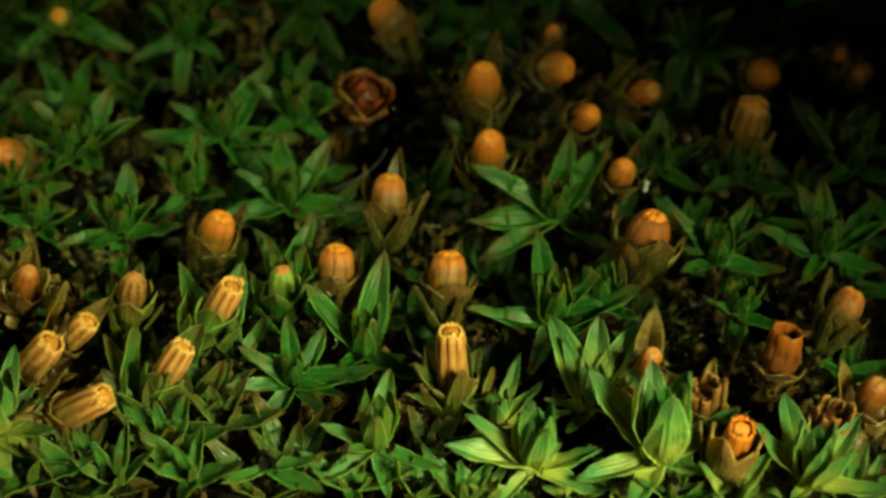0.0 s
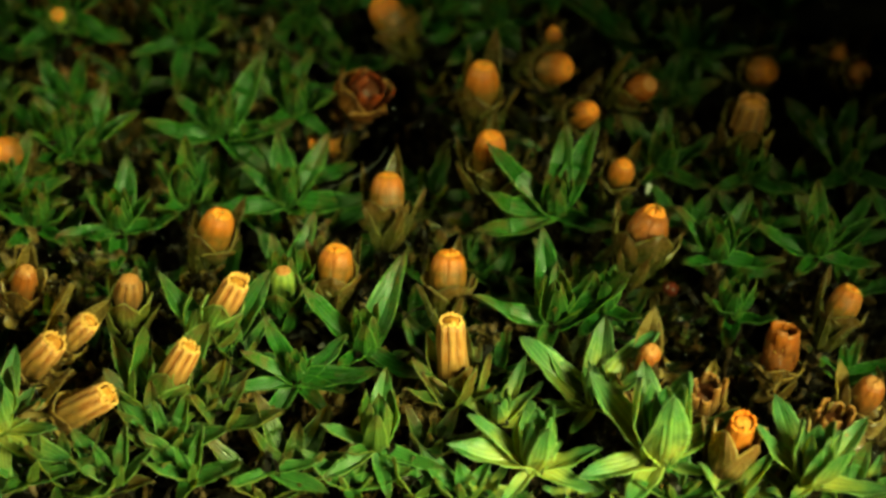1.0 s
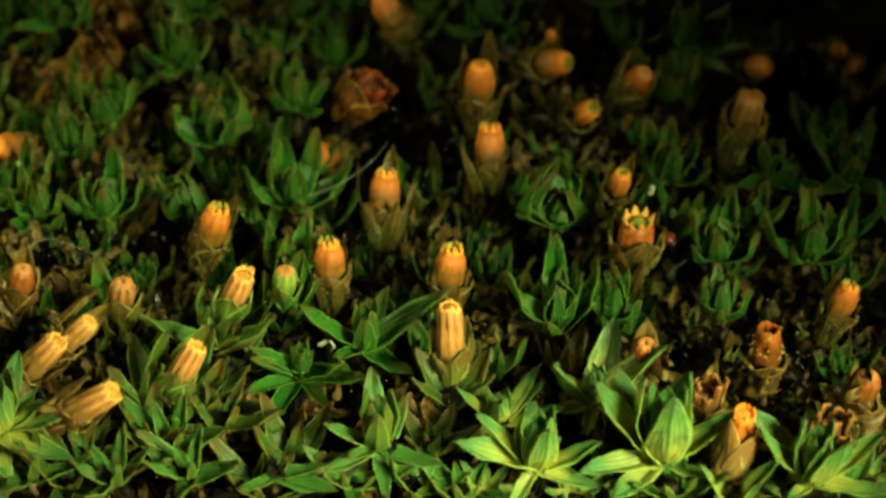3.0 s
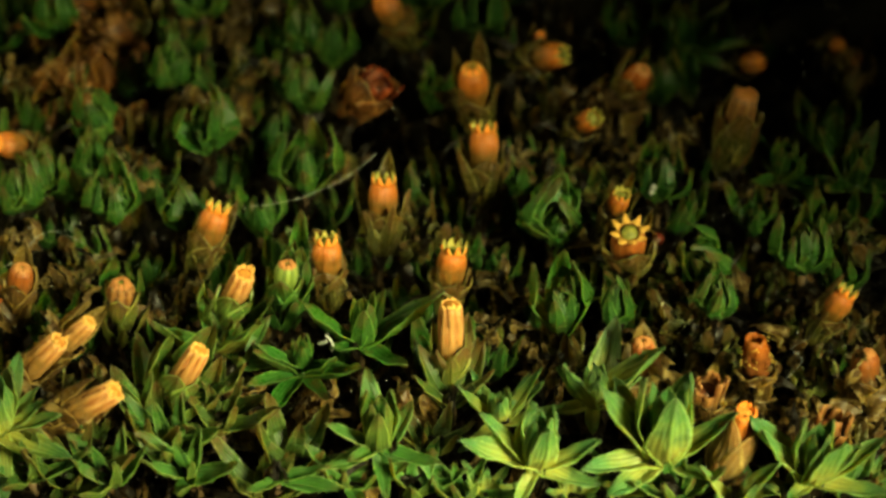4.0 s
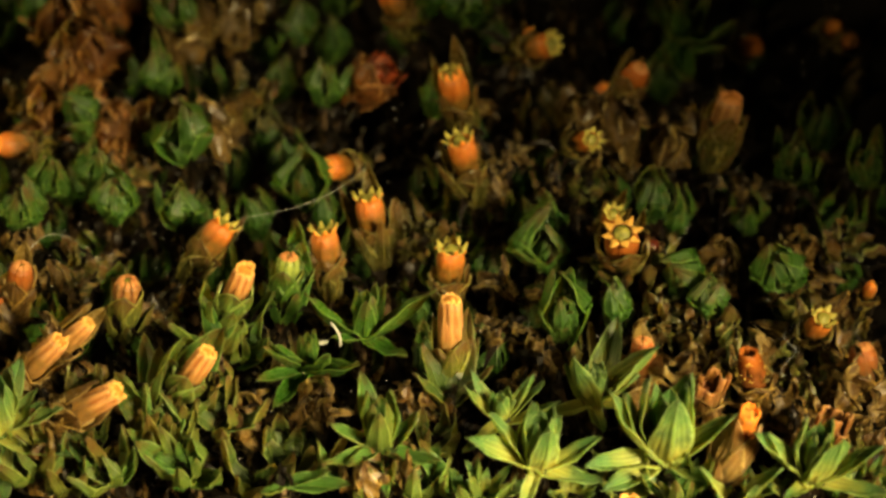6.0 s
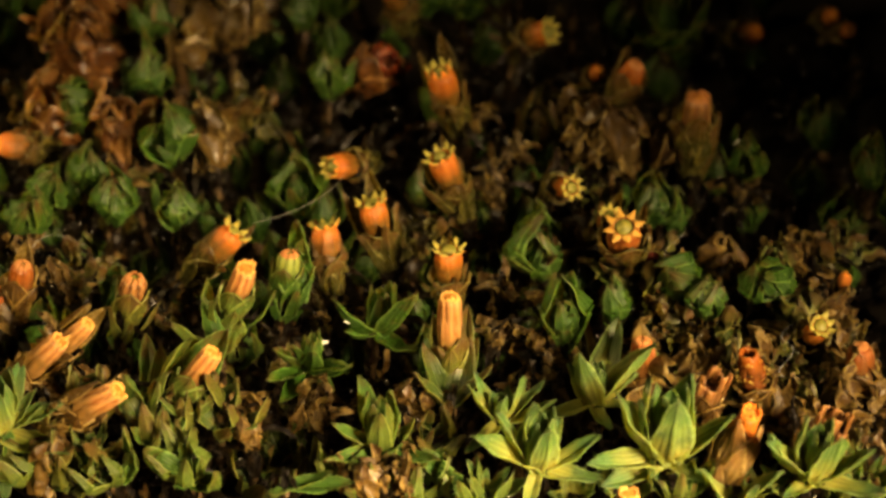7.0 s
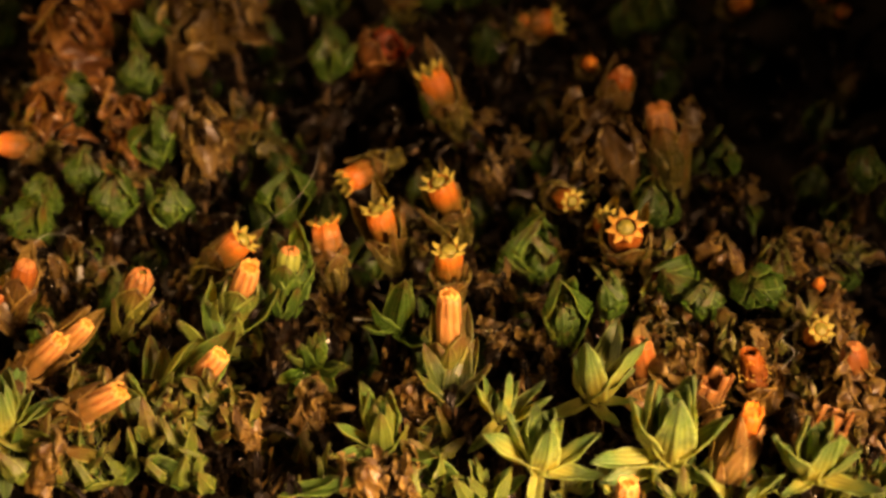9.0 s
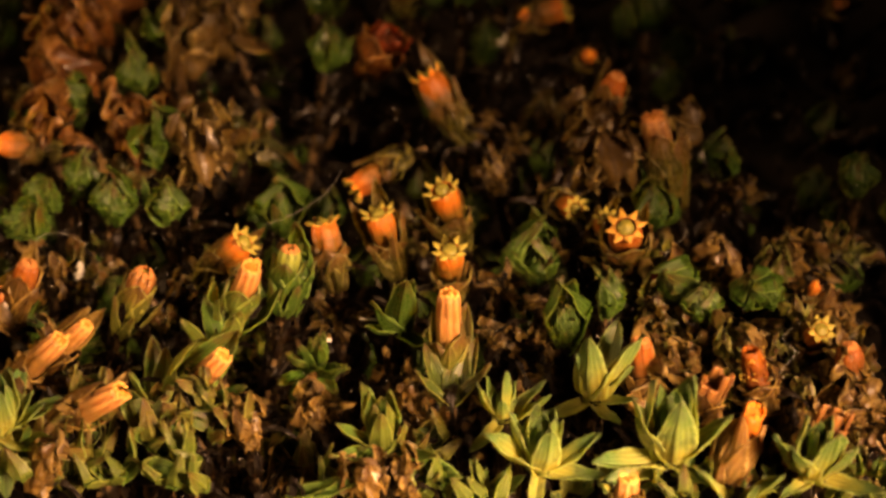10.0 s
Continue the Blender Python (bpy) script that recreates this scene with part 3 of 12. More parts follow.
capsule("ripe orange capsule with pale ribs rising from olive sheathing leaves", "orange", [(0, 0.93, 2.3, 0.1, 0.041, -0.066, 0.997), (1, 0.95, 2.2, 0.1, 0.041, 0.031, 0.999), (2.5, 0.99, 2.1, 0.1, 0.021, 0.448, 0.894), (4.5, 0.82, 2.2, 0.1, -0.041, 0.285, 0.958), (5.5, 0.72, 2.2, 0.1, -0.155, 0.121, 0.98), (7.5, 0.26, 1.32, 0.1, -0.367, 0.053, 0.929), (10, 0.28, 0.55, 0.1, -0.282, -0.032, 0.959)],
        1.15, 0.356, [(0, 0), (1, 0.06), (2.5, 0.3), (4.5, 0.49), (7, 0.54), (10, 0.56)], [(0, -84), (1, -84), (2.5, -45), (4.5, 5), (5.5, 20), (7.5, 42), (10, 52)], collar(2, 5, 1.5, 26, 12), "olive", "yellow")
capsule("ripe orange capsule with pale ribs rising from olive sheathing leaves", "orange", [(0, -1.13, 0.64, 0.1, 0.045, 0.441, 0.896), (2.5, -1.21, 0.74, 0.1, 0.046, 0.448, 0.893), (4.5, -1.27, 0.42, 0.1, -0.011, 0.344, 0.939), (5.5, -1.38, 0.17, 0.1, -0.113, 0.316, 0.942), (7.5, -1.15, -0.02, 0.1, -0.248, 0.192, 0.95), (10, -1.05, -0.29, 0.1, -0.258, 0.165, 0.952)],
        1.02, 0.359, [(0, 0), (1, 0.06), (2.5, 0.3), (4.5, 0.49), (7, 0.54), (10, 0.56)], [(0, -84), (1, -84), (2.5, -45), (4.5, 5), (5.5, 20), (7.5, 42), (10, 52)], collar(3, 5, 1.5, 24, 13), "olive", "yellow")
capsule("ripe orange capsule with pale ribs rising from olive sheathing leaves", "orange", [(0, -4.74, -0.39, 0.1, 0.325, 0.087, 0.942), (2.5, -4.77, -0.2, 0.1, 0.292, 0.037, 0.956), (4.5, -4.89, -0.39, 0.1, 0.37, 0.404, 0.837), (5.5, -4.94, -0.48, 0.1, 0.504, 0.316, 0.804), (7.5, -4.75, -0.66, 0.1, 0.703, 0.167, 0.691), (10, -4.58, -0.75, 0.1, 0.669, -0.028, 0.743)],
        1.02, 0.364, [(0, 0), (1, 0.06), (2.5, 0.3), (4.5, 0.49), (7, 0.54), (10, 0.56)], [(0, -84), (1, -84), (2.5, -45), (4.5, 5), (5.5, 20), (7.5, 42), (10, 52)], collar(4, 5, 1.3, 22, 4), "olive", "yellow")
capsule("pale tan ribbed capsule with a toothed open mouth in green leaves", "tan", [(0, -4.6, -2.7, 0.1, 0.464, 0.077, 0.882), (1, -4.5, -2.61, 0.1, 0.465, 0.114, 0.878), (2.5, -4.3, -2.35, 0.1, 0.383, -0.015, 0.924), (4.5, -4.25, -2.18, 0.1, 0.356, -0.095, 0.93), (7.5, -4.15, -2.09, 0.1, 0.3, -0.075, 0.951), (10, -4.06, -2.09, 0.1, 0.3, -0.047, 0.953)],
        1.18, 0.275, [(0, 0), (1, 0.02), (2.5, 0.09), (4.5, 0.13), (7, 0.15), (10, 0.15)], [(0, -14), (2.5, -10), (5, -7), (10, -3)], collar(5, 5, 1.25, 26, 18), "cup", "pale", mouth=0.8, spread=6, wraps=0.66)
capsule("ripe orange capsule with pale ribs rising from olive sheathing leaves", "orange", [(0, -2.11, -1.56, 0.1, 0.024, 0.326, 0.945), (1, -2.13, -1.53, 0.1, 0.035, 0.265, 0.964), (2.5, -2.19, -1.47, 0.1, -0.024, 0.266, 0.964), (4.5, -2.29, -1.21, 0.1, -0.036, 0.277, 0.96), (5.5, -2.3, -1.03, 0.1, -0.072, 0.288, 0.955), (7.5, -2.25, -0.75, 0.1, -0.12, 0.429, 0.896), (10, -2.22, -0.66, 0.1, -0.204, 0.435, 0.877)],
        0.95, 0.369, [(0, 0), (1, 0.06), (2.5, 0.3), (4.5, 0.49), (7, 0.54), (10, 0.56)], [(0, -84), (1, -84), (2.5, -45), (4.5, 5), (5.5, 20), (7.5, 42), (10, 52)], collar(6, 5, 1.2, 22, 4), "olive", "yellow")
capsule("ripe orange capsule with pale ribs rising from olive sheathing leaves", "orange", [(0, 0.07, -1.83, 0.1, 0.046, 0.448, 0.893), (2.5, 0.09, -1.65, 0.1, 0.069, 0.245, 0.967), (4.5, 0.11, -1.47, 0.1, 0.116, 0.156, 0.981), (7.5, 0.13, -1.38, 0.1, -0.035, 0.082, 0.996), (10, 0.17, -1.21, 0.1, -0.047, -0.1, 0.994)],
        0.97, 0.379, [(0, 0), (1, 0.06), (2.5, 0.3), (4.5, 0.49), (7, 0.54), (10, 0.56)], [(0, -84), (1, -84), (2.5, -45), (4.5, 5), (5.5, 20), (7.5, 42), (10, 52)], collar(7, 5, 1.4, 22, 4), "olive", "yellow")
capsule("tall pale tan ribbed capsule in split olive sheathing leaves", "tan", [(0, 0.2, -4.69, 0.1, -0.04, 0.065, 0.997), (1, 0.2, -4.44, 0.1, -0.034, 0.107, 0.994), (2.5, 0.17, -4.2, 0.1, -0.034, 0.182, 0.983), (4.5, 0.17, -4.04, 0.1, -0.014, 0.186, 0.982), (7.5, 0.14, -3.82, 0.1, -0.014, 0.178, 0.984), (10, 0.12, -3.76, 0.1, -0.007, 0.195, 0.981)],
        1.58, 0.276, [(0, 0), (1, 0.02), (2.5, 0.09), (4.5, 0.13), (7, 0.15), (10, 0.15)], [(0, -14), (2.5, -10), (5, -7), (10, -3)], collar(8, 5, 1.5, 16, 8), "turning", "pale", mouth=0.82, spread=14, wraps=0.48)
capsule("russet capsule crowned by eight spreading yellow teeth", "russet", [(0, 3.9, -0.66, 0.1, 0.256, 0.113, 0.96), (1, 3.87, -0.57, 0.1, 0.285, 0.166, 0.944), (2.5, 3.83, -0.66, 0.1, 0.114, 0.056, 0.992), (4.5, 3.63, -0.66, 0.1, -0.028, -0.319, 0.947), (5.5, 3.58, -0.66, 0.1, -0.057, -0.317, 0.947), (7.5, 3.65, -0.29, 0.1, -0.048, -0.377, 0.925), (10, 3.67, -0.29, 0.1, -0.048, -0.398, 0.916)],
        1.19, 0.442, [(0, 0), (1, 0.08), (2.5, 0.36), (4.5, 0.46), (7, 0.48), (10, 0.49)], [(0, -70), (1, -50), (2.5, -5), (4.5, 62), (10, 75)], collar(9, 5, 1.5, 22, 16), "olive", "amber", mouth=0.56, wraps=0.98, flare=7)
capsule("ripe orange capsule with pale ribs rising from olive sheathing leaves", "orange", [(0, 7.61, -2.61, 0.1, 0.466, 0.376, 0.801), (2.5, 7.62, -2.44, 0.1, 0.343, 0.212, 0.915), (4.5, 7.33, -2.52, 0.1, 0.507, 0.011, 0.862), (5.5, 7.14, -2.78, 0.1, 0.314, -0.243, 0.918), (7.5, 7.06, -2.99, 0.1, 0.191, -0.491, 0.85), (10, 7.08, -2.99, 0.1, 0.177, -0.555, 0.813)],
        0.8, 0.33, [(0, 0), (1, 0.06), (2.5, 0.3), (4.5, 0.49), (7, 0.54), (10, 0.56)], [(0, -84), (1, -84), (2.5, -45), (4.5, 5), (5.5, 20), (7.5, 42), (10, 52)], collar(10, 5, 1.2, 22, 4), "olive", "yellow")
capsule("pale tan ribbed capsule leaning from a green leaf cup", "tan", [(0, -5.45, -4.61, 0.1, 0.491, 0.104, 0.865), (1, -5.31, -4.61, 0.1, 0.466, 0.083, 0.881), (2.5, -5.2, -4.61, 0.1, 0.466, 0.083, 0.881), (4.5, -5.1, -4.61, 0.1, 0.483, -0.02, 0.875), (7.5, -4.94, -4.61, 0.1, 0.551, -0.022, 0.834), (10, -4.84, -4.53, 0.1, 0.594, -0.099, 0.798)],
        1.26, 0.266, [(0, 0), (1, 0.02), (2.5, 0.09), (4.5, 0.13), (7, 0.15), (10, 0.15)], [(0, -14), (2.5, -10), (5, -7), (10, -3)], collar(11, 5, 1.6, 26, 18), "cup", "pale", mouth=0.8, spread=6, wraps=0.6)
capsule("tan ribbed capsule lying over among withered leaves", "tan", [(0, -7.2, -5.27, 0.1, 0.783, -0.175, 0.597), (2.5, -7.1, -5.24, 0.1, 0.783, -0.134, 0.607), (5, -7.05, -5.21, 0.1, 0.8, -0.111, 0.589), (10, -6.94, -5.21, 0.1, 0.792, -0.122, 0.598)],
        1.28, 0.295, [(0, 0), (1, 0.02), (2.5, 0.09), (4.5, 0.13), (7, 0.15), (10, 0.15)], [(0, -14), (2.5, -10), (5, -7), (10, -3)], collar(12, 5, 1.35, 22, 4), "brown", "pale", mouth=0.8, spread=6, wraps=0.36)
capsule("tan ribbed capsule leaning beside a second one", "tan", [(0, -7.97, -4.04, 0.1, 0.553, -0.098, 0.827), (2.5, -7.97, -4.04, 0.1, 0.63, -0.018, 0.777), (10, -7.98, -3.99, 0.1, 0.668, 0.01, 0.744)],
        1.13, 0.301, [(0, 0), (1, 0.03), (2.5, 0.13), (4.5, 0.2), (7, 0.21), (10, 0.22)], [(0, -14), (2.5, -10), (5, -7), (10, -3)], collar(13, 5, 1.35, 22, 4), "brown", "pale", mouth=0.8, spread=6, wraps=0.36)
capsule("tan ribbed capsule leaning beside a second one", "tan", [(0, -7.33, -3.12, 0.1, 0.621, -0.179, 0.764), (2.5, -7.36, -3.21, 0.1, 0.666, -0.059, 0.743), (10, -7.43, -3.37, 0.1, 0.676, 0.004, 0.737)],
        0.93, 0.251, [(0, 0), (1, 0.03), (2.5, 0.13), (4.5, 0.2), (7, 0.21), (10, 0.22)], [(0, -14), (2.5, -10), (5, -7), (10, -3)], collar(14, 5, 1.35, 22, 4), "brown", "pale", mouth=0.8, spread=6, wraps=0.36)
capsule("tan ribbed capsule half hidden in brown leaves", "russet", [(0, -8.29, -1.92, 0.1, 0.254, -0.156, 0.955), (5, -8.38, -1.92, 0.1, 0.19, -0.083, 0.978), (10, -8.39, -2, 0.1, 0.317, 0.159, 0.935)],
        1.05, 0.256, [(0, 0), (1, 0.03), (2.5, 0.13), (4.5, 0.2), (7, 0.21), (10, 0.22)], [(0, -76), (5, -68), (10, -60)], collar(15, 5, 1.35, 22, 4), "brown", "brown", spread=10, wraps=0.85)
capsule("tan ribbed capsule half hidden in brown leaves", "russet", [(0, -9.05, -1.92, 0.1, 0.696, -0.038, 0.717), (10, -9.04, -2, 0.1, 0.695, -0.01, 0.719)],
        0.57, 0.256, [(0, 0), (1, 0.03), (2.5, 0.13), (4.5, 0.2), (7, 0.21), (10, 0.22)], [(0, -76), (5, -68), (10, -60)], collar(16, 5, 1.35, 22, 4), "brown", "brown", spread=10, wraps=0.85)
capsule("faded orange capsule at the back of the mat", "orange", [(0, -0.92, 7.54, 0.1, -0.503, 0.363, 0.785), (2.5, -0.92, 7.78, 0.1, -0.504, 0.191, 0.842), (4.5, -0.93, 8.06, 0.1, -0.456, 0.055, 0.889), (7.5, -0.9, 8.77, 0.1, -0.319, 0.033, 0.947), (10, -0.91, 9.5, 0.1, -0.258, 0.021, 0.966)],
        1.02, 0.422, [(0, 0), (1, 0.06), (2.5, 0.3), (4.5, 0.49), (7, 0.54), (10, 0.56)], [(0, -84), (5, -58), (10, -50)], collar(17, 5, 1, 22, 4), "olive", "yellow")
capsule("ripe orange capsule with pale ribs rising from olive sheathing leaves", "orange", [(0, 2.07, 6.44, 0.1, 0.77, -0.535, 0.347), (2.5, 2.03, 6.53, 0.1, 0.771, -0.519, 0.37), (4.5, 1.95, 6.85, 0.1, 0.704, -0.494, 0.511), (5.5, 1.88, 6.94, 0.1, 0.677, -0.483, 0.556), (7.5, 1.81, 7.78, 0.1, 0.67, -0.486, 0.561), (9, 1.88, 8.06, 0.1, 0.83, -0.312, 0.462), (10, 2.02, 8.41, 0.1, 0.906, -0.066, 0.417)],
        0.9, 0.391, [(0, 0), (1, 0.06), (2.5, 0.3), (4.5, 0.49), (7, 0.54), (10, 0.56)], [(0, -84), (1, -84), (2.5, -45), (4.5, 5), (5.5, 20), (7.5, 42), (10, 52)], collar(18, 5, 1, 22, 4), "olive", "yellow")
capsule("small orange capsule seen nearly end on", "orange", [(0, 2.82, 4.22, 0.1, 0.445, -0.504, 0.74), (2.5, 2.79, 4.43, 0.1, 0.461, -0.497, 0.735), (4.5, 2.9, 4.06, 0.09, 0.401, -0.603, 0.689), (5.5, 2.93, 4.02, 0.09, 0.43, -0.604, 0.671), (6.8, 2.38, 2.1, 0.1, 0.418, -0.716, 0.559), (7.5, 2.25, 1.9, 0.1, 0.43, -0.781, 0.452), (10, 2.35, 1.45, 0.1, 0.455, -0.804, 0.383)],
        0.85, 0.281, [(0, 0), (1, 0.06), (2.5, 0.3), (4.5, 0.49), (7, 0.54), (10, 0.56)], [(0, -84), (1, -84), (2.5, -45), (4.5, 5), (5.5, 20), (7.5, 42), (10, 52)], collar(19, 5, 1, 22, 4), "olive", "yellow")
capsule("small orange capsule seen nearly end on", "orange", [(0, 3.62, 2.04, 0.07, 0.237, -0.18, 0.955), (2.5, 3.56, 1.84, 0.08, 0.236, -0.137, 0.962), (4.5, 3.43, 0.74, 0.1, 0.248, -0.294, 0.923), (5.5, 3.37, 0.55, 0.1, 0.198, -0.362, 0.911), (7.5, 3.23, 0.45, 0.1, 0.165, -0.368, 0.915), (10, 3.18, 0.36, 0.1, 0.165, -0.369, 0.915)],
        0.7, 0.284, [(0, 0), (1, 0.06), (2.5, 0.3), (4.5, 0.49), (7, 0.54), (10, 0.56)], [(0, -84), (1, -84), (2.5, -45), (4.5, 5), (5.5, 20), (7.5, 42), (10, 52)], collar(20, 5, 1.1, 22, 4), "olive", "yellow")
capsule("blurred orange capsule at the dim back of the mat", "orange", [(0, 7.18, 8.42, -1.38, 0.46, -0.773, 0.437), (2.5, 7.15, 8.72, -1.4, 0.495, -0.75, 0.439), (4.5, 6.94, 8.94, -1.33, 0.53, -0.734, 0.426), (5.5, 6.94, 9.27, -1.35, 0.532, -0.724, 0.439), (7.5, 7.04, 10.31, -1.36, 0.54, -0.664, 0.518), (9, 6.89, 11.15, -1.26, 0.545, -0.617, 0.568), (10, 6.9, 12, -1.23, 0.516, -0.619, 0.592)],
        0.8, 0.368, [(0, 0), (1, 0.06), (2.5, 0.3), (4.5, 0.49), (7, 0.54), (10, 0.56)], [(0, -76), (5, -68), (10, -60)], collar(21, 5, 0.9, 22, 4), "olive", "yellow")
capsule("blurred orange capsule at the dim back of the mat", "orange", [(0, 9.41, 10.18, -2.05, 0.384, -0.845, 0.373), (2.5, 9.38, 10.4, -2.06, 0.363, -0.832, 0.42), (4.5, 9.38, 10.79, -2.08, 0.342, -0.781, 0.523), (7.5, 9.32, 12.01, -2.05, 0.347, -0.662, 0.664), (10, 9.32, 13.27, -2.03, 0.353, -0.659, 0.664)],
        0.6, 0.285, [(0, 0), (1, 0.06), (2.5, 0.3), (4.5, 0.49), (7, 0.54), (10, 0.56)], [(0, -76), (5, -68), (10, -60)], collar(22, 5, 0.8, 22, 4), "olive", "yellow")
capsule("russet capsule at the dim back of the mat", "russet", [(0, 9.79, 9.29, -1.94, 0.335, -0.859, 0.388), (4.5, 9.71, 10.2, -2.06, 0.271, -0.846, 0.46), (7.5, 9.74, 11.45, -2.1, 0.23, -0.767, 0.599), (10, 9.71, 12.33, -2.09, 0.232, -0.689, 0.686)],
        0.6, 0.281, [(0, 0), (1, 0.06), (2.5, 0.3), (4.5, 0.49), (7, 0.54), (10, 0.56)], [(0, -76), (5, -68), (10, -60)], collar(23, 5, 0.8, 22, 4), "brown", "brown", spread=10, wraps=0.5)
capsule("small orange capsule at the dim back of the mat", "orange", [(0, 2.44, 7.36, 0.1, 0.154, 0.285, 0.946), (2.5, 2.4, 7.31, 0.1, 0.245, -0.044, 0.968), (4.5, 1.99, 7.24, 0.1, 0.307, 0.027, 0.951), (10, 1.75, 8.06, 0.1, 0.31, 0.417, 0.854)],
        0.42, 0.191, [(0, 0), (1, 0.06), (2.5, 0.3), (4.5, 0.49), (7, 0.54), (10, 0.56)], [(0, -76), (5, -68), (10, -60)], collar(24, 5, 0.8, 22, 4), "olive", "yellow")
capsule("small russet capsule behind a bright rosette", "russet", [(0, 3.81, -4.28, 0.1, 0.081, -0.274, 0.958), (2.5, 3.8, -4.12, 0.1, 0.02, -0.226, 0.974), (4.5, 3.83, -4.28, 0.1, -0.101, 0.007, 0.995), (10, 3.8, -4.44, 0.1, -0.101, 0.191, 0.976)],
        1.06, 0.246, [(0, 0), (1, 0.03), (2.5, 0.13), (4.5, 0.2), (7, 0.21), (10, 0.22)], [(0, -76), (5, -68), (10, -60)], collar(25, 5, 1.35, 22, 4), "brown", "brown", spread=10, wraps=0.5)
capsule("orange ribbed capsule in a browned leaf sheath", "orange", [(0, 5.1, -6.63, 0.1, 0.18, -0.197, 0.964), (1, 5.16, -6.55, 0.1, 0.164, -0.145, 0.976), (2.5, 5.19, -6.55, 0.1, 0.164, 0.002, 0.986), (4.5, 5.17, -6.48, 0.1, 0.222, 0.004, 0.975), (7.5, 5.2, -6.63, 0.1, 0.262, 0.132, 0.956), (10, 5.22, -6.63, 0.1, 0.295, 0.164, 0.941)],
        1.26, 0.288, [(0, 0), (1, 0.02), (2.5, 0.09), (4.5, 0.13), (7, 0.15), (10, 0.15)], [(0, -14), (2.5, -10), (5, -7), (10, -3)], collar(26, 5, 1.2, 22, 14), "tawny", "orange", mouth=0.8, spread=8, wraps=1.0)
capsule("old hollow russet capsule with an open mouth", "auburn", [(0, 6.37, -3.96, 0.1, 0.13, 0.105, 0.986), (1, 6.35, -3.96, 0.1, 0.119, 0.19, 0.975), (2.5, 6.23, -3.79, 0.1, 0.043, 0.059, 0.997), (4.5, 5.93, -4.28, 0.1, -0.172, -0.006, 0.985), (5.5, 5.91, -4.44, 0.1, -0.214, -0.033, 0.976), (10, 6.01, -4.53, 0.1, -0.278, 0.117, 0.954)],
        1, 0.355, [(0, 0), (1, 0.04), (2.5, 0.17), (4.5, 0.27), (7, 0.29), (10, 0.3)], (), collar(27, 5, 1, 22, 4), "brown", "yellow", mouth=0.8, hollow=True, spread=10, wraps=0.4, spores=40)
capsule("russet capsule sunk among shrivelled brown leaves", "russet", [(0, 7.85, -5.08, 0.1, 0.258, -0.081, 0.963), (2.5, 7.69, -5.05, 0.1, 0.258, -0.061, 0.964), (4.5, 7.98, -4.28, 0.1, -0.065, 0.109, 0.992), (10, 7.71, -4.28, 0.1, -0.091, 0.192, 0.977)],
        0.82, 0.296, [(0, 0), (1, 0.01), (2.5, 0.07), (4.5, 0.11), (7, 0.12), (10, 0.12)], [(0, -76), (5, -68), (10, -60)], collar(28, 5, 1.35, 22, 4), "brown", "brown", spread=10, wraps=0.5)
capsule("old hollow brown capsule with a ragged mouth", "brown", [(0, 4.82, -5.01, 0.1, 0.066, -0.228, 0.971), (4.5, 4.8, -5.01, 0.1, 0.186, -0.125, 0.974), (7.5, 4.77, -5.08, 0.1, 0.318, 0.132, 0.939), (10, 4.77, -5.08, 0.1, 0.35, 0.151, 0.924)],
        0.96, 0.296, [(0, 0), (1, 0.01), (2.5, 0.06), (4.5, 0.09), (7, 0.1), (10, 0.1)], (), collar(29, 5, 1, 22, 14), "brown", "yellow", mouth=0.85, hollow=True, spread=10, wraps=0.62)
capsule("old hollow brown capsule with a ragged mouth", "brown", [(0, 7.04, -5.71, 0.1, 0.167, -0.315, 0.934), (4.5, 6.93, -6.1, 0.1, 0.249, -0.106, 0.963), (10, 6.85, -6.17, 0.1, 0.383, 0.142, 0.913)],
        1, 0.313, [(0, 0), (1, 0.01), (2.5, 0.06), (4.5, 0.09), (7, 0.1), (10, 0.1)], (), collar(30, 5, 1, 22, 14), "brown", "yellow", mouth=0.85, hollow=True, spread=10, wraps=0.62)
capsule("orange capsule lying on its side among brown leaves", "orange", [(0, -8.79, 2.91, 0.1, -0.665, -0.466, 0.583), (2.5, -8.77, 3.21, 0.1, -0.682, -0.505, 0.53), (4.5, -8.71, 3.38, 0.1, -0.804, -0.415, 0.426), (10, -8.67, 3.38, 0.1, -0.871, -0.333, 0.362)],
        0.9, 0.371, [(0, 0), (1, 0.06), (2.5, 0.3), (4.5, 0.49), (7, 0.54), (10, 0.56)], [(0, -84), (5, -58), (10, -50)], collar(31, 5, 0.9, 22, 4), "olive", "yellow")
capsule("dim orange capsule hanging into a dark gap", "orange", [(0, -2.4, 6.86, -2.4, -0.548, -0.721, 0.424), (2.5, -2.31, 5.19, -1.2, -0.555, -0.701, 0.447), (4.5, -2.22, 4.3, -1.2, -0.558, -0.698, 0.448), (5.5, -2.05, 3.7, -0.7, -0.545, -0.705, 0.454), (7.5, -1.63, 2.8, 0.1, -0.705, -0.639, 0.308), (10, -1.12, 2.76, 0.1, -0.805, -0.509, -0.304)],
        0.95, 0.352, [(0, 0), (1, 0.06), (2.5, 0.3), (4.5, 0.49), (7, 0.54), (10, 0.56)], [(0, -84), (4.5, -50), (5.5, -35), (7.5, 0), (10, 20)], collar(32, 5, 1, 22, 4), "olive", "yellow")
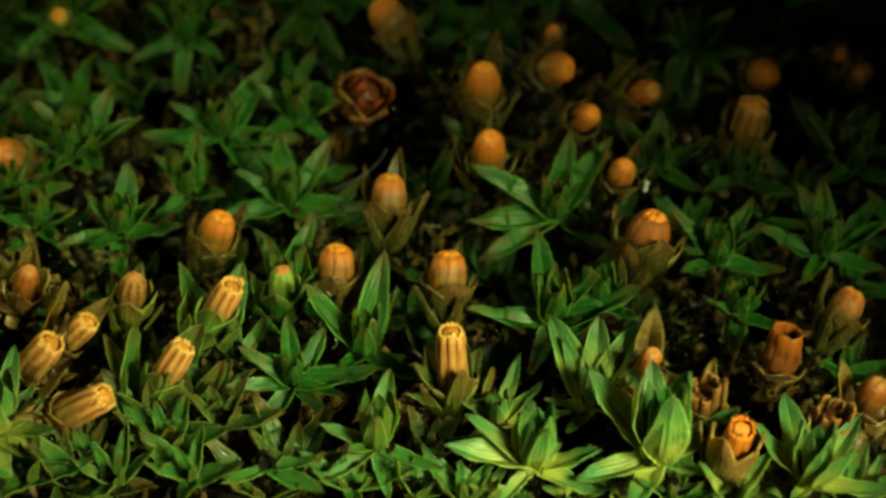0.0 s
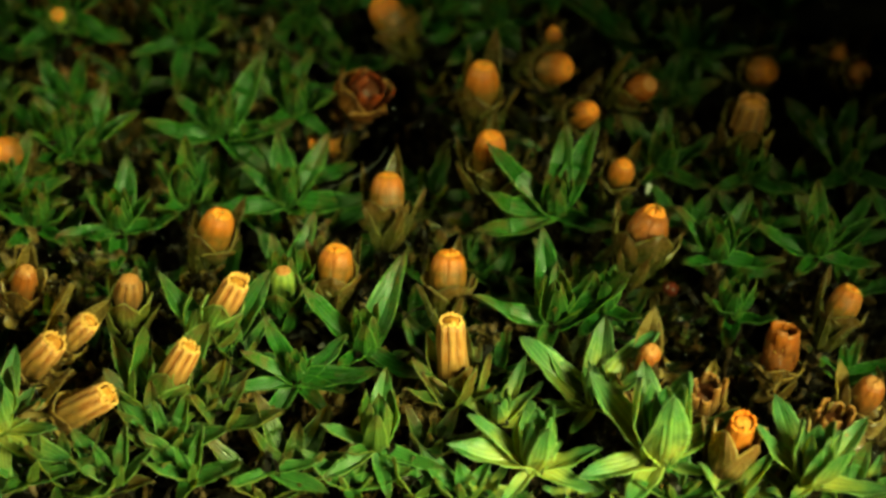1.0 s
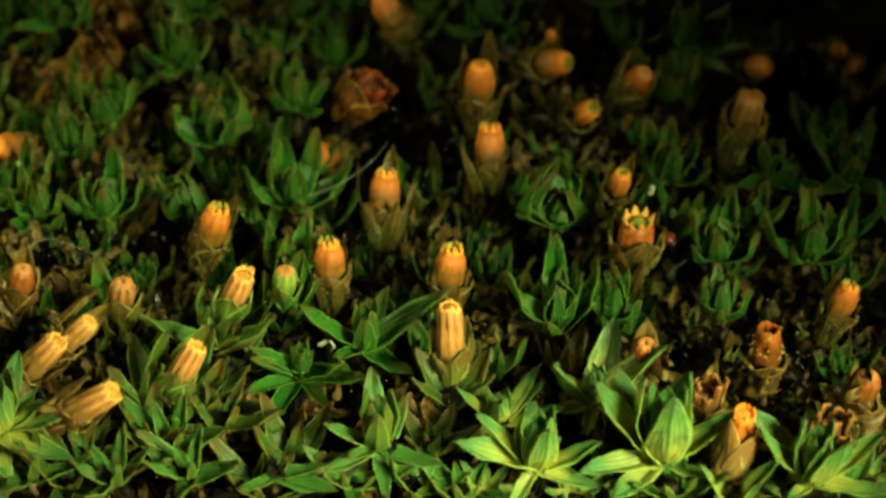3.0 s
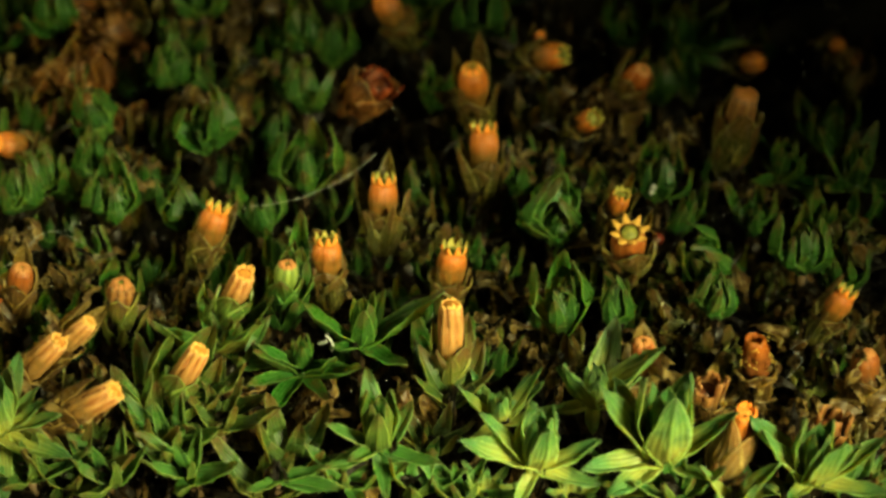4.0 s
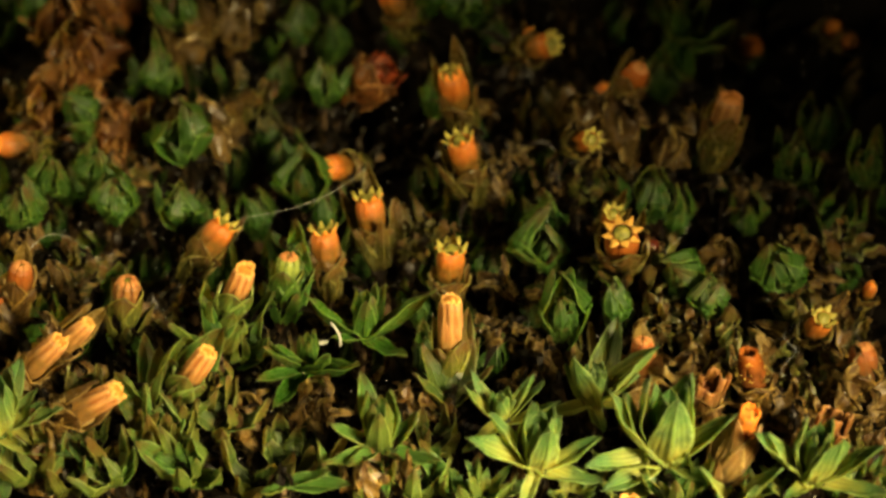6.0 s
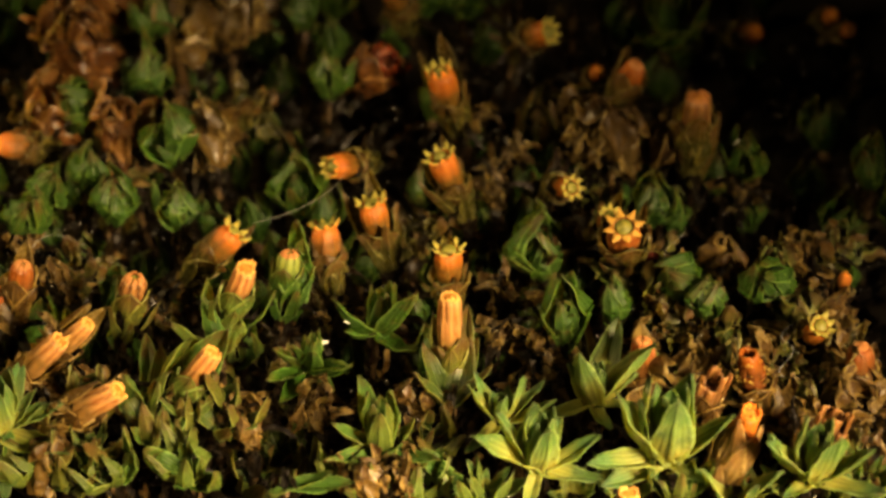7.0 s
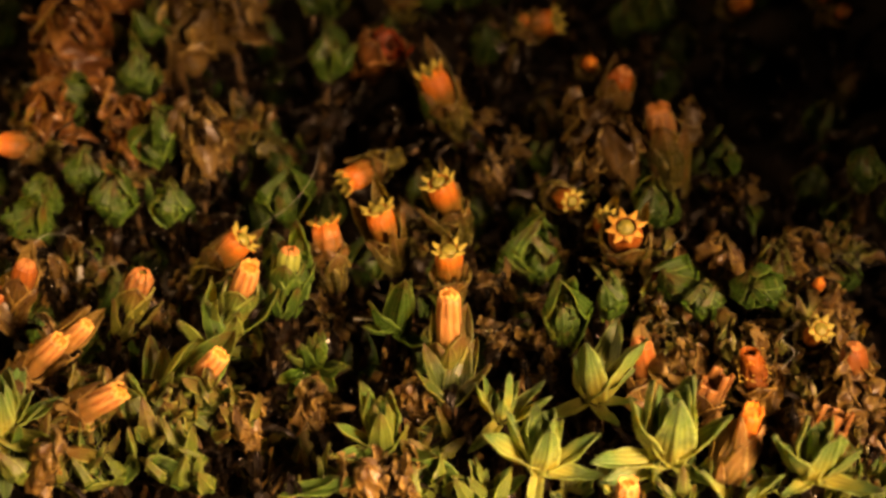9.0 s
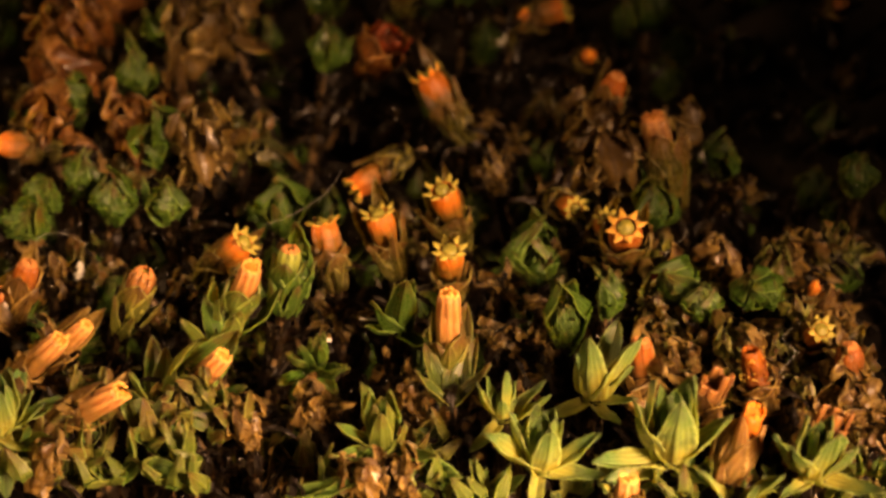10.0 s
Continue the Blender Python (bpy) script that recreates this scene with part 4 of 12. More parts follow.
capsule("small orange capsule among brown leaves", "orange", [(0, 9.43, -1.74, 0.1, 0.248, -0.206, 0.947), (5.5, 8.53, -1.83, 0.1, 0.247, -0.142, 0.958), (6.8, 7.98, -1.56, 0.1, 0.099, 0.106, 0.989), (7.5, 7.7, -1.47, 0.1, 0.1, -0.096, 0.99), (10, 7.24, -1.65, 0.1, 0.199, -0.277, 0.94)],
        0.45, 0.19, [(0, 0), (1, 0.06), (2.5, 0.3), (4.5, 0.49), (7, 0.54), (10, 0.56)], [(0, -76), (5, -68), (10, -60)], collar(33, 5, 0.7, 22, 4), "olive", "yellow")
capsule("orange capsule far back in the dark", "orange", [(0, 3.8, 10.08, -3.66, 0.413, -0.233, 0.88), (2.5, 3.76, 9.55, -3.26, 0.408, -0.242, 0.88), (5.5, 3.59, 7.44, -1.66, 0.391, -0.278, 0.878), (7.5, 3.27, 6.24, 0.06, 0.251, -0.582, 0.773), (10, 3.19, 6.76, 0.07, 0.203, -0.59, 0.782)],
        0.5, 0.248, [(0, 0), (1, 0.06), (2.5, 0.3), (4.5, 0.49), (7, 0.54), (10, 0.56)], [(0, -76), (5, -68), (10, -60)], collar(34, 5, 0.7, 22, 4), "olive", "yellow")
capsule("unripe green capsule with a browned tip", "green", [(0, -3.18, -2, 0.1, 0.058, -0.007, 0.998), (2.5, -3.15, -2, 0.1, 0.082, -0.042, 0.996), (4.5, -3.14, -1.83, 0.1, 0.117, 0.128, 0.985), (10, -3.12, -1.47, 0.1, 0.13, 0.189, 0.973)],
        0.95, 0.255, [(0, 0), (1, 0.06), (2.5, 0.3), (4.5, 0.49), (7, 0.54), (10, 0.56)], [(0, -76), (5, -68), (10, -60)], collar(35, 5, 1.2, 20, 12), "green", "brown", spread=10, wraps=0.78)
capsule("withered tan capsule closed in its sheath", "brown", [(0, -6.15, -2.27, 0.1, 0.184, -0.027, 0.983), (4.5, -6.29, -2.44, 0.1, 0.086, -0.046, 0.995), (7.5, -6.15, -2.27, 0.1, 0.238, 0.023, 0.971), (10, -6.16, -2.18, 0.1, 0.369, 0.146, 0.918)],
        1.02, 0.265, [(0, 0), (1, 0.06), (2.5, 0.3), (4.5, 0.49), (7, 0.54), (10, 0.56)], [(0, -76), (5, -68), (10, -60)], collar(36, 5, 1.1, 16, 12), "turning", "brown", spread=10, wraps=0.97)
capsule("pinkish brown empty sheath rising at the back", "brown", [(0, 6.32, 3.43, -0.35, 0.125, -0.076, 0.989), (2.5, 6.31, 3.71, -0.41, 0.147, -0.067, 0.987), (4.5, 6.1, 3.65, -0.37, 0.154, 0.026, 0.988), (5.5, 5.97, 3.62, -0.35, 0.184, -0.062, 0.981), (7.5, 5.16, 3.17, -0.17, -0.087, 0.027, 0.996), (10, 4.81, 2.16, -0.02, -0.287, 0.166, 0.944)],
        1.65, 0.352, [(0, 0), (1, 0.01), (2.5, 0.06), (4.5, 0.09), (7, 0.1), (10, 0.1)], [(0, -76), (5, -68), (10, -60)], collar(37, 7, 1.6, 13, 7), "olive", "brown", mouth=0.8, spread=10, wraps=0.92)
capsule("old split capsule with a dark red hollow", "maroon", [(0, -1.93, 5.01, 0.1, 0.461, -0.375, 0.804), (2.5, -1.96, 5.01, 0.1, 0.541, -0.128, 0.831), (4.5, -1.78, 5.16, 0.1, 0.6, -0.081, 0.796), (5.5, -1.76, 5.38, 0.1, 0.614, 0.044, 0.788), (7.5, -1.68, 6.26, 0.1, 0.657, -0.132, 0.743), (10, -1.54, 6.78, 0.1, 0.449, -0.084, 0.89)],
        1.07, 0.444, [(0, 0), (1, 0.01), (2.5, 0.03), (4.5, 0.05), (7, 0.05), (10, 0.05)], (), collar(38, 5, 0.9, 30, 24), "rust", "yellow", mouth=0.8, hollow=True, spread=8, wraps=0.8)
capsule("rust coloured capsule far back in the dark", "auburn", [(0, 3.94, 5.55, -0.08, 0.562, -0.6, 0.569), (4.5, 3.94, 5.55, -0.08, 0.36, -0.319, 0.877), (5.5, 3.91, 5.47, -0.07, 0.359, -0.281, 0.89), (7.5, 3.76, 5.09, -0.03, 0.335, 0.067, 0.94), (10, 3.38, 4.44, 0.05, 0.332, 0.155, 0.931)],
        1.11, 0.299, [(0, 0), (1, 0.01), (2.5, 0.06), (4.5, 0.09), (7, 0.1), (10, 0.1)], [(0, -76), (5, -68), (10, -60)], collar(39, 5, 1.4, 16, 10), "olive", "brown", wraps=0.85)
shoot("bright green star-shaped moss rosette in front", "bright", [(0, 3.92, -6.52, 0.25, 0.02, -0.103, 0.994), (2.5, 3.95, -6.52, 0.25, 0.02, -0.103, 0.994), (10, 4.12, -6.56, 0.25, 0, -0.104, 0.995)],
      [(0, 1), (1, 0.93), (2.5, 0.72), (4.5, 0.5), (5.5, 0.4), (7.5, 0.15), (10, 0)], [(150, 43, 201, 21, 2.22), (93, 60, 226, 3, 1.79, 2), (13, 53, -11, 34, 1.76), (-160, 89, -161, 71, 1.57), (-34, 74, -45, 80, 1.03), (-115, 84, -159, 91, 1.37), (25, 9, 31, 6, 1.9, 2), (145, 10, 151, 8, 1.81, 2), (265, 12, 271, 9, 1.71, 2), (85, 5, 89, 3, 1.71, 2), (205, 5, 209, 3, 1.71, 2), (325, 5, 329, 3, 1.71, 2), (-80, 9, -86, 12, 2.1, 3), (165, 13, 168, 10, 2.0, 3), (40, 14, 38, 10, 1.95, 3)] + spiral(random.Random(39), 6, 0.7, 25, 6), wide=1)
shoot("bright green star-shaped moss rosette in front", "bright", [(0, 1.65, -6.66, 0.2, 0.05, -0.102, 0.993), (10, 1.75, -6.76, 0.2, 0.05, -0.102, 0.993)],
      [(0, 1), (1, 0.93), (2.5, 0.72), (4.5, 0.5), (5.5, 0.4), (7.5, 0.15), (10, 0)], [(-178, 72, -162, 41, 1.71), (84, 89, 48, 29, 1.03, 2), (-4, 61, 14, 54, 1.3), (-27, 92, -17, 76, 1.21), (-131, 103, -98, 109, 1.03), (-30, 24, 7, 9, 1.03), (165, 55, 179, 22, 1.56), (40, 9, 46, 6, 1.54, 2), (160, 10, 166, 8, 1.46, 2), (280, 12, 286, 9, 1.39, 2), (100, 5, 104, 3, 1.39, 2), (220, 5, 224, 3, 1.39, 2), (340, 5, 344, 3, 1.39, 2), (-70, 14, -76, 12, 1.55, 3), (120, 13, 122, 10, 1.5, 3)] + spiral(random.Random(40), 6, 0.66, 25, 6), wide=1)
shoot("fresh green moss rosette among larger ones", "bright", [(0, 1.02, -5.15, -0.1, 0, -0.104, 0.995), (10, 1.1, -5.05, -0.1, 0, -0.104, 0.995)],
      [(0, 1), (1, 0.93), (2.5, 0.72), (4.5, 0.5), (5.5, 0.4), (7.5, 0.15), (10, 0)], [(164, 52, 186, 22, 1.15), (69, 62, -42, 2, 1.32), (22, 47, 17, 43, 1.17), (-143, 92, -124, 83, 1.06), (-4, 71, -24, 39, 1.44), (102, 90, 155, 15, 1.06), (78, 81, 6, 10, 1.06), (27, 9, 33, 6, 0.79, 2), (147, 10, 153, 8, 0.75, 2), (267, 12, 273, 9, 0.71, 2), (87, 5, 91, 3, 0.71, 2), (207, 5, 211, 3, 0.71, 2), (327, 5, 331, 3, 0.71, 2)] + spiral(random.Random(41), 5, 0.68, 25, 6))
shoot("green star-shaped moss rosette in front", "fresh", [(0, -1.23, -6.07, 0.15, 0.05, -0.102, 0.993), (10, -1.12, -6.1, 0.15, 0, -0.104, 0.995)],
      [(0, 1), (1, 0.93), (2.5, 0.72), (4.5, 0.5), (5.5, 0.4), (7.5, 0.15), (10, 0)], [(80, 60, 138, 18, 1.4), (175, 64, 189, 44, 1.15), (-147, 101, -141, 61, 1.33), (-23, 88, -34, 65, 1.32), (-73, 113, -86, 108, 1.04), (97, 70, -26, 24, 1.04, 2), (-127, 53, -122, 75, 1.04), (26, 9, 32, 6, 1.4, 2), (146, 10, 152, 8, 1.33, 2), (266, 12, 272, 9, 1.26, 2), (86, 5, 90, 3, 1.26, 2), (206, 5, 210, 3, 1.26, 2), (326, 5, 330, 3, 1.26, 2)] + spiral(random.Random(42), 6, 0.58, 25, 6), wide=1)
shoot("green moss rosette with broad inner leaves", "green", [(0, -1.52, -3.19, -0.1, 0.05, -0.102, 0.993), (2.5, -1.52, -3.05, -0.1, 0.05, -0.102, 0.993), (4.5, -1.58, -2.92, -0.1, 0.05, 0.091, 0.995), (5.5, -1.58, -2.8, -0.1, 0.05, 0.091, 0.995), (7.5, -1.15, -2.63, -0.1, 0.1, 0.097, 0.99), (10, -0.87, -2.58, -0.1, 0.12, 0.1, 0.988)],
      [(0, 1), (1, 0.9), (2.5, 0.6), (4.5, 0.42), (5.5, 0.4), (7.5, 0.1), (10, 0)], [(153, 46, 239, 41, 1.82), (80, 60, -93, 25, 2.13), (65, 63, 81, 75, 1.44), (-27, 92, -60, 68, 1.31), (-118, 64, -135, 61, 1.09), (82, 77, 96, 67, 1.09, 2), (29, 9, 35, 6, 1.26, 2), (149, 10, 155, 8, 1.19, 2), (269, 12, 275, 9, 1.13, 2), (89, 5, 93, 3, 1.13, 2), (209, 5, 213, 3, 1.13, 2), (329, 5, 333, 3, 1.13, 2)] + spiral(random.Random(43), 2, 0.61, 25, 6), wide=1)
shoot("dark green spreading moss rosette", "green", [(0, -2.84, -4.05, -0.1, 0, -0.104, 0.995), (2.5, -2.72, -3.81, -0.1, 0, -0.104, 0.995), (4.5, -2.69, -3.64, -0.1, 0, 0.089, 0.996), (7.5, -2.49, -3.56, -0.1, 0.05, 0.091, 0.995), (10, -2.41, -3.64, -0.1, 0.05, 0.091, 0.995)],
      [(0, 1), (1, 0.85), (2.5, 0.55), (4.5, 0.4), (5.5, 0.36), (7.5, 0.1), (10, 0)], [(165, 52, 231, 44, 1.29), (61, 65, -115, 33, 1.28), (-4, 71, -68, 53, 1.66), (-168, 79, -123, 70, 1.34), (-46, 100, -68, 79, 1.08), (-127, 112, -110, 81, 1.38), (98, 60, 273, 35, 1.3), (-25, 83, -49, 59, 1.08), (34, 9, 40, 6, 0.81, 2), (154, 10, 160, 8, 0.77, 2), (274, 12, 280, 9, 0.73, 2), (94, 5, 98, 3, 0.73, 2), (214, 5, 218, 3, 0.73, 2), (334, 5, 338, 3, 0.73, 2)] + spiral(random.Random(44), 5, 0.69, 25, 6), wide=1)
shoot("pale yellow-green moss bud with cupped broad leaves", "bright", [(0, 2.86, -4.62, -0.1, -0.05, -0.102, 0.993), (2.5, 2.86, -4.62, -0.1, 0, -0.104, 0.995), (10, 2.82, -4.51, -0.1, 0.02, 0.09, 0.996)],
      [(0, 1), (1, 0.7), (2.5, 0.35), (4.5, 0.2), (7.5, 0.08), (10, 0)], [(116, 63, 253, 15, 1.93), (84, 60, 69, 58, 1.7), (55, 68, -19, 27, 1.87), (17, 53, -25, 33, 1.28), (115, 63, 225, 19, 1.4), (41, 9, 47, 6, 1.01, 2), (161, 10, 167, 8, 0.96, 2), (281, 12, 287, 9, 0.91, 2), (101, 5, 105, 3, 0.91, 2), (221, 5, 225, 3, 0.91, 2), (341, 5, 345, 3, 0.91, 2)] + spiral(random.Random(45), 5, 0.94, 25, 2), wide=1)
shoot("low spreading leaves below a moss bud", "bright", [(0, 2.84, -4.67, -0.1, 0, -0.104, 0.995), (10, 2.8, -4.54, -0.1, 0, -0.104, 0.995)],
      [(0, 1), (1, 0.93), (2.5, 0.72), (4.5, 0.5), (5.5, 0.4), (7.5, 0.15), (10, 0)], [(-155, 56, -160, 91, 1.21), (-49, 65, -31, 58, 1.07), (-121, 77, -62, 71, 1.07)])
shoot("green moss rosette with long pointed leaves", "green", [(0, 2.15, -2.23, -0.1, 0, -0.104, 0.995), (2.5, 2.23, -2.28, -0.1, 0, -0.104, 0.995), (5.5, 2.35, -2.44, -0.4, 0, 0.089, 0.996), (10, 2.4, -2.55, -0.5, 0, 0.089, 0.996)],
      [(0, 1), (1, 0.82), (2.5, 0.55), (4.5, 0.12), (7, 0.05), (10, 0)], [(99, 60, 91, 16, 1.91), (6, 61, 22, 18, 1.88), (-176, 71, -190, 18, 1.76), (25, 45, 21, 19, 1.29), (-115, 116, -99, 18, 1.17), (-53, 45, -36, 16, 1.11), (86, 60, 84, 20, 1.18), (40, 9, 46, 6, 1.28, 2), (160, 10, 166, 8, 1.21, 2), (280, 12, 286, 9, 1.15, 2), (100, 5, 104, 3, 1.15, 2), (220, 5, 224, 3, 1.15, 2), (340, 5, 344, 3, 1.15, 2)] + spiral(random.Random(47), 7, 0.89, 25, 14), wide=1, curl=50)
shoot("green moss rosette with long pointed leaves", "green", [(0, 2.35, 1.19, -0.1, 0, -0.104, 0.995), (1, 2.35, 1.29, -0.1, 0, -0.104, 0.995), (2.5, 2.38, 1, -0.1, 0, -0.104, 0.995), (4.5, 2.33, 0.44, -0.4, 0, 0.089, 0.996), (7.5, 2, 0.26, -1, -0.05, 0.091, 0.995), (10, 1.97, 0.13, -1, -0.05, 0.091, 0.995)],
      [(0, 1), (1, 0.75), (2.5, 0.22), (4.5, 0.06), (10, 0)], [(168, 56, 152, 26, 2.13), (79, 61, 91, 26, 1.89), (54, 68, 53, 32, 2.09), (-33, 99, -25, 25, 1.37), (-149, 98, -160, 32, 1.93), (-167, 81, -163, 24, 1.91), (90, 93, 87, 32, 1.17), (30, 9, 36, 6, 1.11, 2), (150, 10, 156, 8, 1.06, 2), (270, 12, 276, 9, 1, 2), (90, 5, 94, 3, 1, 2), (210, 5, 214, 3, 1, 2), (330, 5, 334, 3, 1, 2)] + spiral(random.Random(48), 7, 0.94, 25, 11), wide=1, curl=68)
shoot("bright green star-shaped moss rosette in front", "bright", [(0, 6.6, -7.11, 0.2, 0.05, -0.102, 0.993), (10, 6.68, -6.96, 0.2, 0.02, -0.103, 0.994)],
      [(0, 1), (1, 0.93), (2.5, 0.72), (4.5, 0.5), (5.5, 0.4), (7.5, 0.15), (10, 0)], [(157, 49, 190, 33, 1.5), (106, 62, 224, 28, 1.71), (50, 68, -44, 27, 1.62), (61, 64, -45, 27, 1.12, 2), (-14, 78, -34, 68, 1.44), (-119, 66, -132, 73, 1.02), (33, 9, 39, 6, 1.53, 2), (153, 10, 159, 8, 1.45, 2), (273, 12, 279, 9, 1.38, 2), (93, 5, 97, 3, 1.38, 2), (213, 5, 217, 3, 1.38, 2), (333, 5, 337, 3, 1.38, 2), (-50, 24, -60, 15, 1.7, 3), (150, 12, 150, 9, 1.5, 3)] + spiral(random.Random(49), 6, 0.69, 25, 6), wide=1)
shoot("broad green leaves at the mat's front edge", "bright", [(0, 5.18, -7.23, -0.1, 0, -0.104, 0.995), (10, 5.26, -7.31, -0.1, 0, -0.104, 0.995)],
      [(0, 1), (1, 0.93), (2.5, 0.72), (4.5, 0.5), (5.5, 0.4), (7.5, 0.15), (10, 0)], [(165, 34, 177, 37, 1.02), (27, 44, -14, 40, 1.17), (-45, 32, -49, 27, 1.02), (-124, 42, -129, 34, 1.02)] + spiral(random.Random(50), 2, 0.57, 25, 6), wide=1)
shoot("bright green star-shaped moss rosette in front", "bright", [(0, -8.23, -5.74, 0.2, 0.1, -0.098, 0.99), (10, -8.17, -5.74, 0.2, 0.1, -0.098, 0.99)],
      [(0, 1), (1, 0.93), (2.5, 0.72), (4.5, 0.5), (5.5, 0.4), (7.5, 0.15), (10, 0)], [(83, 59, 82, 87, 1.62), (15, 48, 3, 42, 1.16), (-25, 87, -33, 68, 1.64), (-79, 119, -79, 108, 1.37), (54, 65, 24, 33, 1.08, 2), (174, 39, 194, 44, 1.04), (-23, 62, 10, 54, 1.35), (29, 9, 35, 6, 1.56, 2), (149, 10, 155, 8, 1.49, 2), (269, 12, 275, 9, 1.41, 2), (89, 5, 93, 3, 1.41, 2), (209, 5, 213, 3, 1.41, 2), (329, 5, 333, 3, 1.41, 2)] + spiral(random.Random(51), 6, 0.71, 25, 6), wide=1)
shoot("green moss rosette with narrow leaves", "green", [(0, -6.6, 0.62, -0.1, 0, -0.104, 0.995), (1, -6.65, 0.75, -0.1, 0, -0.104, 0.995), (2.5, -7.01, 1.19, -0.1, 0, -0.104, 0.995), (4.5, -6.82, 1.1, -0.1, 0.1, 0.097, 0.99), (10, -6.81, 1, -0.1, 0.15, 0.106, 0.983)],
      [(0, 1), (1, 0.92), (2.5, 0.66), (4.5, 0.16), (7, 0.05), (10, 0)], [(87, 60, 68, 28, 1.59), (-5, 71, 13, 26, 1.31), (-162, 86, -149, 32, 1.26), (16, 41, 20, 27, 1.16), (-92, 104, -82, 28, 1.16), (162, 33, 161, 33, 1.16), (-120, 65, -126, 27, 1.16), (41, 9, 47, 6, 1.1, 2), (161, 10, 167, 8, 1.05, 2), (281, 12, 287, 9, 0.99, 2), (101, 5, 105, 3, 0.99, 2), (221, 5, 225, 3, 0.99, 2), (341, 5, 345, 3, 0.99, 2)] + spiral(random.Random(52), 7, 0.83, 25, 11), wide=1, curl=68)
shoot("green moss rosette with narrow leaves", "green", [(0, -7.69, 3.59, -0.1, 0, -0.104, 0.995), (1, -7.69, 3.66, -0.1, 0, -0.104, 0.995), (2.5, -7.29, 4.43, -0.1, 0, -0.104, 0.995), (4.5, -7.33, 4.22, -0.1, -0.35, -0.421, 0.837), (7.5, -7.72, 4.97, -0.1, -0.4, -0.452, 0.797), (10, -7.73, 5.08, -0.1, -0.4, -0.452, 0.797)],
      [(0, 1), (1, 0.92), (2.5, 0.66), (4.5, 0.16), (7, 0.05), (10, 0)], [(158, 47, 151, 24, 1.54), (69, 62, 67, 32, 1.54), (9, 58, 15, 25, 1.47), (-156, 81, -142, 28, 1.21), (-65, 73, -58, 27, 1.21), (-112, 69, -94, 31, 1.21), (36, 9, 42, 6, 1.15, 2), (156, 10, 162, 8, 1.09, 2), (276, 12, 282, 9, 1.04, 2), (96, 5, 100, 3, 1.04, 2), (216, 5, 220, 3, 1.04, 2), (336, 5, 340, 3, 1.04, 2)] + spiral(random.Random(53), 7, 0.87, 25, 11), wide=1, curl=68)
shoot("large green moss rosette with a long upright leaf", "green", [(0, -4.78, 4.01, -0.1, 0.05, -0.102, 0.993), (1, -4.81, 4.12, -0.1, 0.05, -0.102, 0.993), (2.5, -4.87, 4.01, -0.1, 0, -0.104, 0.995), (4.5, -5.1, 3.39, -0.1, 0, 0.089, 0.996), (7.5, -5.82, 3.08, -0.1, -0.1, 0.097, 0.99), (10, -6, 3.08, -0.1, -0.05, 0.091, 0.995)],
      [(0, 1), (1, 0.85), (2.5, 0.45), (4.5, 0.1), (10, 0)], [(60, 64, 40, 29, 2.15), (-170, 80, -159, 30, 1.7), (-11, 76, -23, 25, 1.78), (166, 56, 151, 27, 1.32), (-44, 106, -47, 26, 1.55), (95, 81, 98, 29, 1.22), (41, 9, 47, 6, 1.16, 2), (161, 10, 167, 8, 1.1, 2), (281, 12, 287, 9, 1.04, 2), (101, 5, 105, 3, 1.04, 2), (221, 5, 225, 3, 1.04, 2), (341, 5, 345, 3, 1.04, 2)] + spiral(random.Random(54), 7, 0.98, 25, 11), wide=1, curl=68)
shoot("green moss rosette beside orange capsules", "green", [(0, -3.2, 1.52, -0.1, 0, -0.104, 0.995), (1, -3.2, 1.58, -0.1, 0, -0.104, 0.995), (2.5, -3.16, 1.39, -0.1, 0, -0.104, 0.995), (4.5, -2.86, 2.48, -0.4, 0, 0.089, 0.996), (7.5, -3.19, 2.51, -1.1, 0, 0.089, 0.996), (10, -3.4, 1.91, -1.1, 0, 0.089, 0.996)],
      [(0, 1), (1, 0.92), (2.5, 0.66), (4.5, 0.16), (7, 0.05), (10, 0)], [(100, 60, 113, 32, 1.58), (59, 66, 49, 25, 1.75), (-11, 78, 4, 24, 1.86), (-164, 83, -184, 26, 1.65), (166, 53, 148, 32, 1.31), (-67, 59, -86, 24, 1.18), (28, 9, 34, 6, 1.12, 2), (148, 10, 154, 8, 1.06, 2), (268, 12, 274, 9, 1.01, 2), (88, 5, 92, 3, 1.01, 2), (208, 5, 212, 3, 1.01, 2), (328, 5, 332, 3, 1.01, 2)] + spiral(random.Random(55), 7, 0.89, 25, 11), wide=1, curl=68)
shoot("dark green moss rosette at the mat's edge", "green", [(0, 5.53, -0.32, -0.1, 0, -0.104, 0.995), (2.5, 5.57, -0.13, -0.1, 0, -0.104, 0.995), (4.5, 5.28, -0.87, -0.1, -0.5, -0.456, 0.737), (10, 4.96, -1.32, -0.1, -0.55, -0.474, 0.688)],
      [(0, 1), (1, 0.92), (2.5, 0.66), (4.5, 0.16), (7, 0.05), (10, 0)], [(58, 66, 60, 29, 1.6), (155, 45, 173, 31, 1.36), (17, 51, 30, 32, 1.18), (-138, 67, -150, 30, 1.14), (-16, 84, -21, 29, 1.36), (92, 85, 86, 27, 1.14), (27, 9, 33, 6, 1.09, 2), (147, 10, 153, 8, 1.03, 2), (267, 12, 273, 9, 0.98, 2), (87, 5, 91, 3, 0.98, 2), (207, 5, 211, 3, 0.98, 2), (327, 5, 331, 3, 0.98, 2)] + spiral(random.Random(56), 7, 0.87, 25, 11), wide=1, curl=68)
